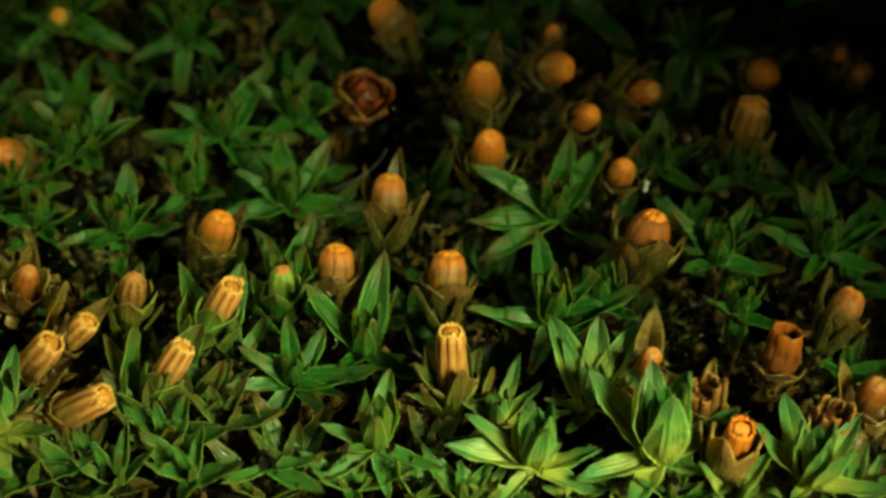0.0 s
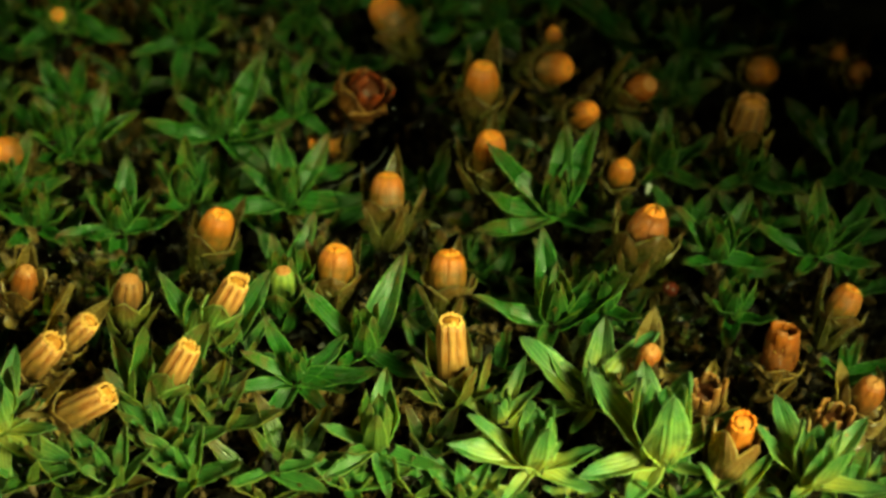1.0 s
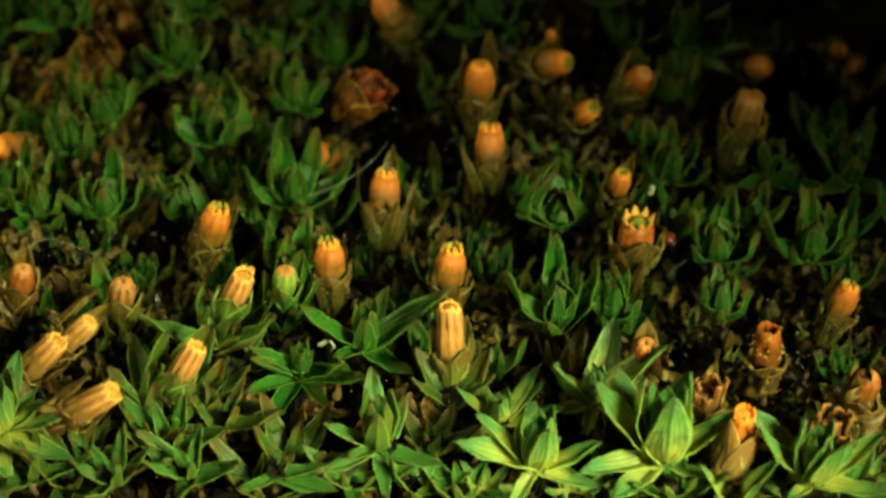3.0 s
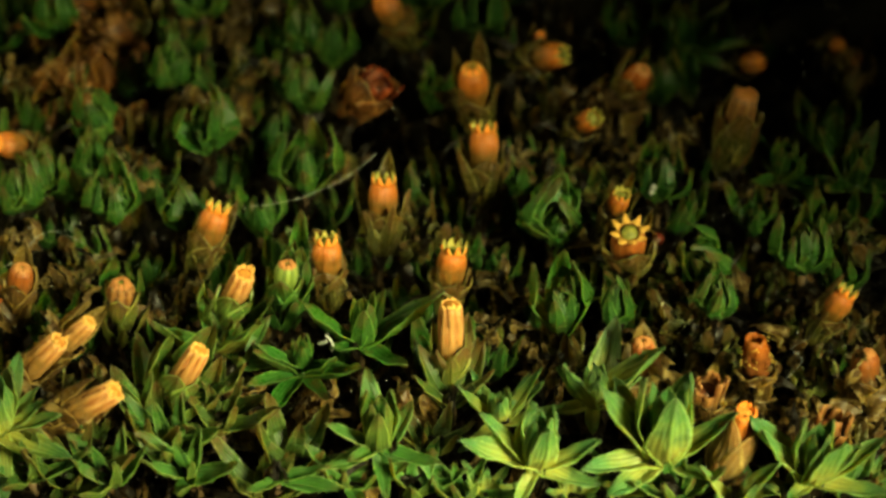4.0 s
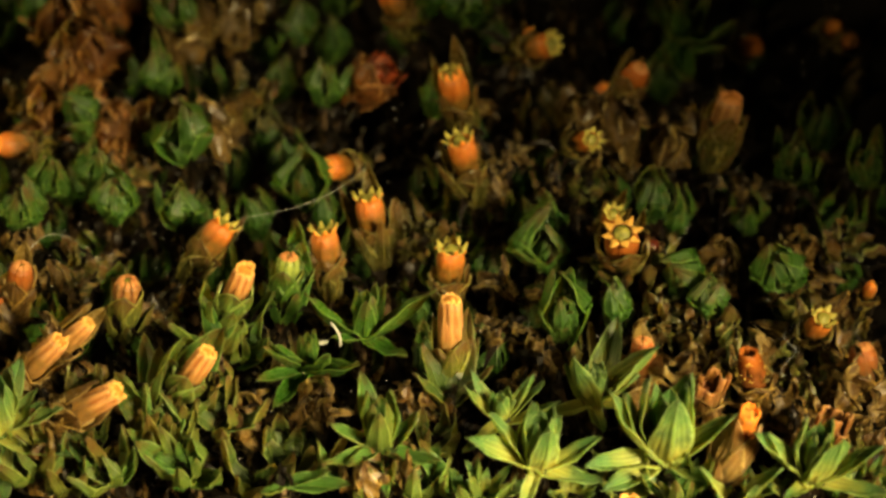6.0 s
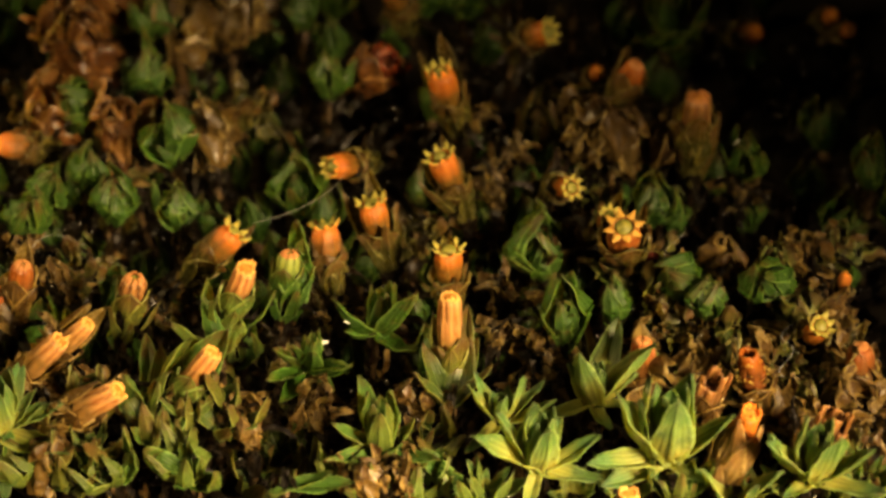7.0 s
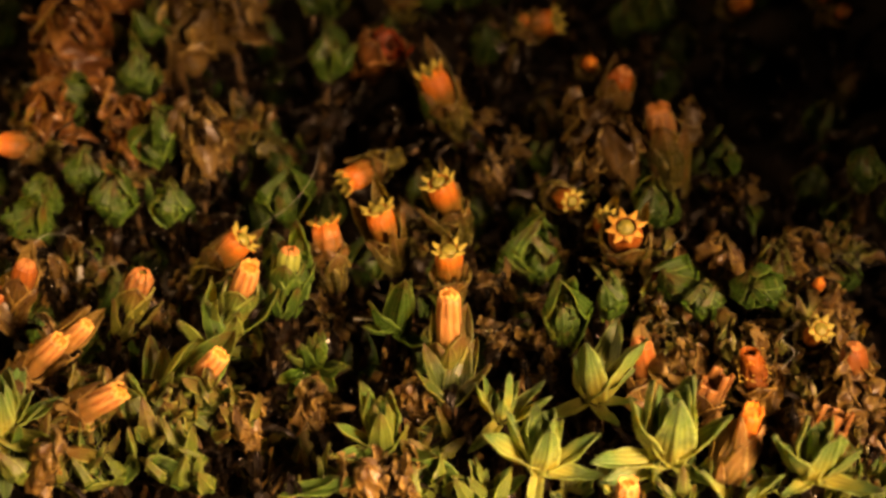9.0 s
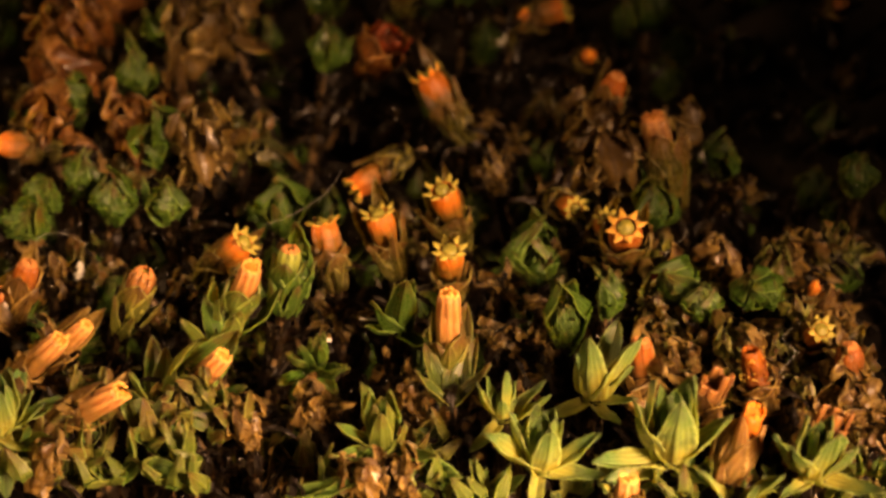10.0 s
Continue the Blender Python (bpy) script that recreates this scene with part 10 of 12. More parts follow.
shoot("shaded dark green moss shoot low in the mat", "deep", [(0, 1.12, 1.32, -2, 0.116, -0.369, 0.922), (2.5, 1.04, 0.69, -1.5, 0.153, -0.09, 0.984), (4.5, 0.99, 0.93, -1.7, 0.151, 0.106, 0.983), (10, 0.94, 2.04, -2.6, -0.128, 0.102, 0.987)],
      [(0, 1), (1, 0.9), (2.5, 0.66), (4.5, 0.35), (7, 0.12), (10, 0.02)], spiral(random.Random(259), 8, 1.24, 70, 18), wide=1, curl=64)
shoot("shaded dark green moss shoot low in the mat", "deep", [(0, 2.92, 0.68, -1.7, 0.018, -0.375, 0.927), (2.5, 2.77, -0.06, -1.2, 0.063, -0.101, 0.993), (4.5, 2.68, 0.07, -1.4, 0.176, 0.113, 0.978), (10, 2.6, 1.01, -2.3, 0.19, 0.117, 0.975)],
      [(0, 1), (1, 0.9), (2.5, 0.66), (4.5, 0.35), (7, 0.12), (10, 0.02)], spiral(random.Random(260), 8, 1.52, 70, 18), wide=1, curl=64)
shoot("green moss shoot low in the mat", "green", [(0, 5.91, 1.25, -1.7, -0.161, -0.363, 0.918), (2.5, 5.79, 0.5, -1.2, 0.117, -0.096, 0.988), (4.5, 5.79, 0.63, -1.4, -0.15, 0.106, 0.983), (10, 5.9, 1.58, -2.3, 0.019, 0.09, 0.996)],
      [(0, 1), (1, 0.9), (2.5, 0.66), (4.5, 0.35), (7, 0.12), (10, 0.02)], spiral(random.Random(261), 8, 1.13, 70, 18), wide=1, curl=64)
shoot("green moss shoot low in the mat", "green", [(0, 8.43, 0.74, -1.7, 0.034, -0.374, 0.927), (2.5, 8.25, 0.11, -1.2, -0.182, -0.085, 0.98), (4.5, 8.24, 0.34, -1.4, -0.188, 0.116, 0.975), (10, 8.39, 1.43, -2.3, 0.199, 0.119, 0.973)],
      [(0, 1), (1, 0.9), (2.5, 0.66), (4.5, 0.35), (7, 0.12), (10, 0.02)], spiral(random.Random(262), 8, 1.26, 70, 18), wide=1, curl=64)
shoot("green moss shoot low in the mat", "green", [(0, -9.75, -0.65, -1.7, 0.077, -0.372, 0.925), (2.5, -9.67, -1.35, -1.2, -0.176, -0.086, 0.981), (4.5, -9.8, -1.22, -1.4, -0.074, 0.093, 0.993), (10, -10.16, -0.3, -2.3, 0.18, 0.114, 0.977)],
      [(0, 1), (1, 0.9), (2.5, 0.66), (4.5, 0.35), (7, 0.12), (10, 0.02)], spiral(random.Random(263), 8, 1.11, 70, 18), wide=1, curl=64)
shoot("green moss shoot low in the mat", "green", [(0, -8.02, -0.59, -1.7, 0.191, -0.358, 0.914), (2.5, -7.97, -1.31, -1.2, 0.06, -0.102, 0.993), (4.5, -8.08, -1.2, -1.4, -0.078, 0.094, 0.993), (10, -8.39, -0.3, -2.3, 0.159, 0.108, 0.981)],
      [(0, 1), (1, 0.9), (2.5, 0.66), (4.5, 0.35), (7, 0.12), (10, 0.02)], spiral(random.Random(264), 8, 1.46, 70, 18), wide=1, curl=64)
shoot("green moss shoot low in the mat", "green", [(0, -6.56, -0.18, -1.7, -0.111, -0.369, 0.923), (2.5, -6.51, -0.75, -1.2, -0.077, -0.1, 0.992), (4.5, -6.6, -0.47, -1.4, 0.084, 0.095, 0.992), (10, -6.84, 0.68, -2.3, -0.152, 0.107, 0.983)],
      [(0, 1), (1, 0.92), (2.5, 0.66), (4.5, 0.16), (7, 0.05), (10, 0)], spiral(random.Random(265), 8, 1.4, 70, 18), wide=1, curl=64)
shoot("shaded dark green moss shoot low in the mat", "deep", [(0, -5.2, -0.3, -1.7, 0.006, -0.375, 0.927), (2.5, -5.15, -0.87, -1.2, 0.191, -0.083, 0.978), (4.5, -5.22, -0.6, -1.4, 0.158, 0.108, 0.981), (10, -5.4, 0.53, -2.3, -0.16, 0.108, 0.981)],
      [(0, 1), (1, 0.92), (2.5, 0.66), (4.5, 0.16), (7, 0.05), (10, 0)], spiral(random.Random(266), 8, 1.22, 70, 18), wide=1, curl=64)
shoot("green moss shoot low in the mat", "green", [(0, -3.66, -0.15, -1.7, -0.182, -0.359, 0.915), (2.5, -3.63, -0.8, -1.2, 0.04, -0.103, 0.994), (4.5, -3.68, -0.61, -1.4, -0.086, 0.095, 0.992), (10, -3.82, 0.42, -2.3, -0.125, 0.101, 0.987)],
      [(0, 1), (1, 0.9), (2.5, 0.66), (4.5, 0.35), (7, 0.12), (10, 0.02)], spiral(random.Random(267), 8, 1.15, 70, 18), wide=1, curl=64)
shoot("olive green moss shoot going dry in the mat", "olive", [(0, -2.39, -0.28, -2, 0.159, -0.363, 0.918), (2.5, -2.38, -0.85, -1.5, 0.195, -0.082, 0.977), (4.5, -2.42, -0.6, -1.7, -0.187, 0.116, 0.976), (10, -2.53, 0.51, -2.6, -0.019, 0.09, 0.996)],
      [(0, 1), (1, 0.9), (2.5, 0.66), (4.5, 0.35), (7, 0.12), (10, 0.02)], spiral(random.Random(268), 8, 1.27, 70, 18), wide=1, curl=64)
shoot("shaded dark green moss shoot low in the mat", "deep", [(0, -0.56, -0.09, -2, 0.063, -0.373, 0.926), (2.5, -0.56, -0.7, -1.5, 0.113, -0.096, 0.989), (4.5, -0.57, -0.48, -1.7, 0.007, 0.09, 0.996), (10, -0.6, 0.58, -2.6, 0.003, 0.089, 0.996)],
      [(0, 1), (1, 0.9), (2.5, 0.66), (4.5, 0.35), (7, 0.12), (10, 0.02)], spiral(random.Random(269), 8, 1.4, 70, 18), wide=1, curl=64)
shoot("shaded dark green moss shoot low in the mat", "deep", [(0, 0.69, -0.42, -2, -0.106, -0.37, 0.923), (2.5, 0.59, -1.07, -1.5, -0.024, -0.103, 0.994), (4.5, 0.5, -0.9, -1.7, 0.109, 0.098, 0.989), (10, 0.38, 0.09, -2.6, 0.143, 0.105, 0.984)],
      [(0, 1), (1, 0.9), (2.5, 0.66), (4.5, 0.35), (7, 0.12), (10, 0.02)], spiral(random.Random(270), 8, 1.21, 70, 18), wide=1, curl=64)
shoot("shaded dark green moss shoot low in the mat", "deep", [(0, 2.16, 0.12, -2, 0.086, -0.371, 0.925), (2.5, 2.01, -0.55, -1.5, 0.029, -0.103, 0.994), (4.5, 1.9, -0.37, -1.7, 0.149, 0.106, 0.983), (10, 1.79, 0.64, -2.6, -0.16, 0.108, 0.981)],
      [(0, 1), (1, 0.92), (2.5, 0.66), (4.5, 0.16), (7, 0.05), (10, 0)], spiral(random.Random(271), 8, 1.37, 70, 18), wide=1, curl=64)
shoot("shaded dark green moss shoot low in the mat", "deep", [(0, 3.65, -0.67, -1.7, -0.154, -0.364, 0.919), (2.5, 3.63, -1.22, -1.2, -0.129, -0.094, 0.987), (4.5, 3.68, -0.93, -1.4, 0.056, 0.092, 0.994), (10, 3.82, 0.21, -2.3, 0.04, 0.091, 0.995)],
      [(0, 1), (1, 0.9), (2.5, 0.66), (4.5, 0.35), (7, 0.12), (10, 0.02)], spiral(random.Random(272), 8, 1.2, 70, 18), wide=1, curl=64)
shoot("green moss shoot low in the mat", "green", [(0, -9.03, -2, -1.7, -0.054, -0.373, 0.926), (2.5, -9, -2.6, -1.2, -0.113, -0.096, 0.989), (4.5, -9.16, -2.39, -1.4, 0.188, 0.116, 0.975), (10, -9.55, -1.39, -2.3, -0.229, 0.129, 0.965)],
      [(0, 1), (1, 0.9), (2.5, 0.66), (4.5, 0.35), (7, 0.12), (10, 0.02)], spiral(random.Random(273), 8, 1.38, 70, 18), wide=1, curl=64)
shoot("green moss shoot low in the mat", "green", [(0, -7.4, -1.62, -1.7, -0.036, -0.374, 0.927), (2.5, -7.25, -2.15, -1.2, 0.01, -0.104, 0.995), (4.5, -7.25, -1.86, -1.4, -0.163, 0.109, 0.98), (10, -7.39, -0.74, -2.3, 0.028, 0.09, 0.996)],
      [(0, 1), (1, 0.9), (2.5, 0.66), (4.5, 0.35), (7, 0.12), (10, 0.02)], spiral(random.Random(274), 8, 1.25, 70, 18), wide=1, curl=64)
shoot("green moss shoot low in the mat", "green", [(0, -6.26, -1.55, -1.7, -0.099, -0.37, 0.924), (2.5, -6.16, -2.12, -1.2, 0.021, -0.103, 0.994), (4.5, -6.19, -1.88, -1.4, -0.103, 0.097, 0.99), (10, -6.36, -0.81, -2.3, -0.019, 0.09, 0.996)],
      [(0, 1), (1, 0.92), (2.5, 0.66), (4.5, 0.16), (7, 0.05), (10, 0)], spiral(random.Random(275), 8, 1.23, 70, 18), wide=1, curl=64)
shoot("olive green moss shoot going dry in the mat", "olive", [(0, -4.63, -2.2, -1.7, -0.177, -0.36, 0.916), (2.5, -4.6, -2.84, -1.2, -0.063, -0.101, 0.993), (4.5, -4.68, -2.68, -1.4, 0.078, 0.094, 0.993), (10, -4.86, -1.74, -2.3, 0.182, 0.114, 0.977)],
      [(0, 1), (1, 0.9), (2.5, 0.66), (4.5, 0.35), (7, 0.12), (10, 0.02)], spiral(random.Random(276), 8, 1.44, 70, 18), wide=1, curl=64)
shoot("olive green moss shoot going dry in the mat", "olive", [(0, -3.29, -2.12, -1.7, -0.033, -0.374, 0.927), (2.5, -3.3, -2.65, -1.2, -0.101, -0.098, 0.99), (4.5, -3.37, -2.38, -1.4, 0.117, 0.1, 0.988), (10, -3.54, -1.28, -2.3, 0.152, 0.107, 0.983)],
      [(0, 1), (1, 0.9), (2.5, 0.66), (4.5, 0.35), (7, 0.12), (10, 0.02)], spiral(random.Random(277), 8, 1.16, 70, 18), wide=1, curl=64)
shoot("shaded dark green moss shoot low in the mat", "deep", [(0, -1.85, -1.85, -1.7, 0.145, -0.365, 0.92), (2.5, -1.77, -2.5, -1.2, -0.118, -0.096, 0.988), (4.5, -1.73, -2.34, -1.4, -0.047, 0.091, 0.995), (10, -1.71, -1.4, -2.3, -0.214, 0.124, 0.969)],
      [(0, 1), (1, 0.9), (2.5, 0.66), (4.5, 0.35), (7, 0.12), (10, 0.02)], spiral(random.Random(278), 8, 1.19, 70, 18), wide=1, curl=64)
shoot("shaded dark green moss shoot low in the mat", "deep", [(0, -0.02, -1.95, -1.7, 0.06, -0.373, 0.926), (2.5, -0.05, -2.58, -1.2, -0.113, -0.096, 0.989), (4.5, -0.08, -2.4, -1.4, -0.159, 0.108, 0.981), (10, -0.13, -1.44, -2.3, -0.221, 0.127, 0.967)],
      [(0, 1), (1, 0.9), (2.5, 0.66), (4.5, 0.35), (7, 0.12), (10, 0.02)], spiral(random.Random(279), 8, 1.45, 70, 18), wide=1, curl=64)
shoot("green moss shoot low in the mat", "green", [(0, 1.09, -2.06, -1.7, -0.046, -0.374, 0.926), (2.5, 0.96, -2.64, -1.2, -0.167, -0.088, 0.982), (4.5, 0.85, -2.41, -1.4, 0.153, 0.107, 0.982), (10, 0.72, -1.39, -2.3, -0.087, 0.095, 0.992)],
      [(0, 1), (1, 0.9), (2.5, 0.66), (4.5, 0.35), (7, 0.12), (10, 0.02)], spiral(random.Random(280), 8, 1.34, 70, 18), wide=1, curl=64)
shoot("olive green moss shoot going dry in the mat", "olive", [(0, 2.49, -1.95, -1.7, -0.117, -0.369, 0.922), (2.5, 2.43, -2.5, -1.2, -0.036, -0.103, 0.994), (4.5, 2.41, -2.24, -1.4, -0.009, 0.09, 0.996), (10, 2.44, -1.15, -2.3, 0.097, 0.096, 0.991)],
      [(0, 1), (1, 0.9), (2.5, 0.66), (4.5, 0.35), (7, 0.12), (10, 0.02)], spiral(random.Random(281), 8, 1.36, 70, 18), wide=1, curl=64)
shoot("olive green moss shoot going dry in the mat", "olive", [(0, 3.9, -2.03, -1.7, 0.085, -0.371, 0.925), (2.5, 3.76, -2.6, -1.2, -0.038, -0.103, 0.994), (4.5, 3.7, -2.37, -1.4, -0.045, 0.091, 0.995), (10, 3.68, -1.33, -2.3, 0.183, 0.115, 0.976)],
      [(0, 1), (1, 0.92), (2.5, 0.66), (4.5, 0.16), (7, 0.05), (10, 0)], spiral(random.Random(282), 8, 1.12, 70, 18), wide=1, curl=64)
shoot("green moss shoot low in the mat", "green", [(0, 8.05, -2.05, -1.7, 0.023, -0.374, 0.927), (2.5, 7.81, -2.73, -1.2, -0.059, -0.102, 0.993), (4.5, 7.74, -2.6, -1.4, -0.151, 0.106, 0.983), (10, 7.79, -1.71, -2.3, 0.137, 0.103, 0.985)],
      [(0, 1), (1, 0.9), (2.5, 0.66), (4.5, 0.35), (7, 0.12), (10, 0.02)], spiral(random.Random(283), 8, 1.17, 70, 18), wide=1, curl=64)
shoot("crumpled rust brown moss shoot with curled leaves", "rust", [(0, -9.12, 11.86, -2.7, 0.08, -0.372, 0.925), (2.5, -8.8, 10.03, -1.5, -0.246, -0.068, 0.967), (6.6, -8.38, 8.01, -0.1, -0.043, 0.091, 0.995), (10, -8.26, 7.75, 0.15, -0.065, 0.093, 0.994)],
      [(0, 1), (1, 0.82), (2.5, 0.42), (4.5, 0.14), (7, 0.05), (10, 0)], spiral(random.Random(284), 8, 2.12, 66, 38), wide=2, curled=True)
shoot("crumpled rust brown moss shoot with curled leaves", "rust", [(0, -8.15, 9.89, -2.7, -0.264, -0.342, 0.902), (2.5, -7.86, 8.12, -1.5, -0.07, -0.101, 0.992), (6.6, -8.05, 6.57, -0.1, -0.103, 0.097, 0.99), (10, -8.52, 6.71, 0.15, -0.002, 0.089, 0.996)],
      [(0, 1), (1, 0.82), (2.5, 0.42), (4.5, 0.14), (7, 0.05), (10, 0)], spiral(random.Random(285), 8, 1.85, 66, 38), wide=2, curled=True)
shoot("crumpled rust brown moss shoot with curled leaves", "rust", [(0, -8.71, 13.15, -2.7, -0.132, -0.367, 0.921), (2.5, -8.4, 11.28, -1.5, -0.205, -0.079, 0.976), (6.6, -7.99, 9.21, -0.1, -0.059, 0.092, 0.994), (10, -7.87, 8.93, 0.15, -0.015, 0.09, 0.996)],
      [(0, 1), (1, 0.82), (2.5, 0.42), (4.5, 0.14), (7, 0.05), (10, 0)], spiral(random.Random(286), 8, 2.15, 66, 38), wide=2, curled=True)
shoot("crumpled rust brown moss shoot with curled leaves", "rust", [(0, -7.96, 11.36, -2.7, -0.2, -0.356, 0.913), (2.5, -7.68, 9.55, -1.5, 0.099, -0.098, 0.99), (6.6, -7.85, 6.74, -0.1, -0.156, 0.108, 0.982), (10, -8.27, 5.7, 0.15, -0.244, 0.135, 0.96)],
      [(0, 1), (1, 0.82), (2.5, 0.42), (4.5, 0.14), (7, 0.05), (10, 0)], spiral(random.Random(287), 8, 1.55, 66, 38), wide=2, curled=True)
shoot("crumpled rust brown moss shoot with curled leaves", "dim", [(0, -6.39, 12.63, -2.7, -0.095, -0.371, 0.924), (2.5, -6.17, 10.77, -1.5, -0.047, -0.102, 0.994), (6.6, -5.81, 8.25, -0.1, -0.21, 0.123, 0.97), (10, -5.68, 7.51, 0.15, 0.05, 0.091, 0.995)],
      [(0, 1), (1, 0.82), (2.5, 0.42), (4.5, 0.14), (7, 0.05), (10, 0)], spiral(random.Random(288), 8, 2.03, 66, 38), wide=2, curled=True)
shoot("crumpled rust brown moss shoot with curled leaves", "dim", [(0, -4.95, 12.12, -2.7, 0.121, -0.368, 0.922), (2.5, -4.78, 10.28, -1.5, 0.032, -0.103, 0.994), (6.6, -4.79, 8.37, -0.1, 0.12, 0.1, 0.988), (10, -4.96, 8.22, 0.15, -0.286, 0.154, 0.946)],
      [(0, 1), (1, 0.82), (2.5, 0.42), (4.5, 0.14), (7, 0.05), (10, 0)], spiral(random.Random(289), 8, 1.57, 66, 38), wide=2, curled=True)
shoot("crumpled rust brown moss shoot with curled leaves", "rust", [(0, -9.19, 8.93, -2.7, -0.065, -0.373, 0.926), (2.5, -8.86, 7.2, -1.5, -0.081, -0.1, 0.992), (6.6, -8.49, 4.75, -0.1, -0.262, 0.143, 0.954), (10, -8.44, 3.97, 0.15, -0.057, 0.092, 0.994)],
      [(0, 1), (1, 0.82), (2.5, 0.42), (4.5, 0.14), (7, 0.05), (10, 0)], spiral(random.Random(290), 8, 1.29, 66, 38), wide=2, curled=True)
shoot("crumpled rust brown moss shoot with curled leaves", "rust", [(0, -7.99, 7.77, -2.7, -0.267, -0.341, 0.901), (2.5, -7.71, 6.09, -1.5, -0.003, -0.104, 0.995), (6.6, -7.08, 4.22, -0.1, 0.052, 0.091, 0.994), (10, -6.73, 3.97, 0.15, -0.019, 0.09, 0.996)],
      [(0, 1), (1, 0.82), (2.5, 0.42), (4.5, 0.14), (7, 0.05), (10, 0)], spiral(random.Random(291), 8, 1.27, 66, 38), wide=2, curled=True)
shoot("crumpled rust brown moss shoot with curled leaves", "dim", [(0, -5.61, 7.77, -2.7, -0.105, -0.37, 0.923), (2.5, -5.41, 6.09, -1.5, -0.148, -0.091, 0.985), (6.6, -5.11, 4.01, -0.1, -0.286, 0.154, 0.946), (10, -5, 3.56, 0.15, -0.092, 0.096, 0.991)],
      [(0, 1), (1, 0.82), (2.5, 0.42), (4.5, 0.14), (7, 0.05), (10, 0)], spiral(random.Random(292), 8, 1.27, 66, 38), wide=2, curled=True)
shoot("crumpled rust brown moss shoot with curled leaves", "dim", [(0, -5.09, 8, -2.7, 0.235, -0.349, 0.907), (2.5, -4.91, 6.31, -1.5, 0.039, -0.103, 0.994), (6.6, -4.96, 3.59, -0.1, -0.143, 0.105, 0.984), (10, -5.16, 2.53, 0.15, 0.101, 0.097, 0.99)],
      [(0, 1), (1, 0.82), (2.5, 0.42), (4.5, 0.14), (7, 0.05), (10, 0)], spiral(random.Random(293), 8, 1.27, 66, 38), wide=2, curled=True)
shoot("crumpled rust brown moss shoot with curled leaves", "dim", [(0, 3.52, 7.82, -2.73, -0.188, -0.358, 0.914), (2.5, 3.4, 6.13, -1.53, -0.018, -0.104, 0.994), (6.6, 3.24, 3.95, -0.13, 0.069, 0.093, 0.993), (10, 3.21, 3.39, 0.12, 0.273, 0.147, 0.951)],
      [(0, 1), (1, 0.82), (2.5, 0.42), (4.5, 0.14), (7, 0.05), (10, 0)], spiral(random.Random(294), 8, 1.48, 66, 38), wide=2, curled=True)
shoot("crumpled rust brown moss shoot with curled leaves", "dim", [(0, 3.95, 8.36, -2.79, -0.082, -0.372, 0.925), (2.5, 3.81, 6.66, -1.59, 0.046, -0.103, 0.994), (6.6, 3.56, 3.57, -0.16, 0.265, 0.144, 0.953), (10, 3.45, 2.17, 0.12, 0.163, 0.109, 0.981)],
      [(0, 1), (1, 0.82), (2.5, 0.42), (4.5, 0.14), (7, 0.05), (10, 0)], spiral(random.Random(295), 8, 1.49, 66, 38), wide=2, curled=True)
shoot("crumpled rust brown moss shoot with curled leaves", "dim", [(0, 5.21, 7.19, -2.93, 0.076, -0.372, 0.925), (2.5, 5.03, 5.53, -1.73, 0.072, -0.101, 0.992), (6.6, 4.83, 3.85, -0.36, -0.053, 0.092, 0.994), (10, 4.81, 3.74, -0.13, -0.051, 0.091, 0.995)],
      [(0, 1), (1, 0.82), (2.5, 0.42), (4.5, 0.14), (7, 0.05), (10, 0)], spiral(random.Random(296), 8, 1.26, 66, 38), wide=2, curled=True)
capsule("small pale ribbed capsule at the mat's front edge", "tan", [(0, 3.18, -8.6, 0.2, 0.067, -0.045, 0.997), (2.5, 3.2, -8.5, 0.2, 0.068, -0.06, 0.996), (5, 3.22, -8.35, 0.2, 0.068, -0.05, 0.997), (7.5, 3.22, -7.95, 0.2, 0.07, -0.03, 0.997), (10, 3.22, -7.76, 0.2, 0.102, 0.191, 0.976)],
        0.59, 0.229, [(0, 0), (1, 0.01), (2.5, 0.07), (4.5, 0.11), (7, 0.12), (10, 0.12)], [(0, -14), (2.5, -10), (5, -7), (10, -3)], collar(298, 5, 0.6, 22, 4), "olive", "pale", mouth=0.85, spread=10, wraps=0.7)
shoot("crumpled pale brown moss shoot drying out", "brown", [(0, 8.1, 0.3, -2.3, -0.125, -0.368, 0.922), (2.5, 7.91, -0.67, -2.15, 0.272, -0.06, 0.96), (4.5, 7.71, -1.42, -1.15, 0.3, 0.161, 0.94), (6.3, 7.71, -1.78, -0.42, 0.3, 0.161, 0.94), (10, 7.72, -1.79, -0.3, -0.157, 0.108, 0.982)],
      [(0, 1), (1, 0.82), (2.5, 0.42), (4.5, 0.14), (7, 0.05), (10, 0)], spiral(random.Random(298), 10, 1, 62, 26), curled=True)
shoot("crumpled pale brown moss shoot drying out", "brown", [(0, 7.66, 2.38, -2.3, -0.196, -0.357, 0.913), (2.5, 7.48, 1.37, -2.15, 0.188, -0.083, 0.979), (4.5, 7.28, 0.57, -1.15, 0.004, 0.089, 0.996), (6.3, 7.28, 0.21, -0.42, 0.004, 0.089, 0.996), (10, 7.28, 0.2, -0.3, 0.201, 0.12, 0.972)],
      [(0, 1), (1, 0.82), (2.5, 0.42), (4.5, 0.14), (7, 0.05), (10, 0)], spiral(random.Random(299), 10, 0.87, 62, 26), curled=True)
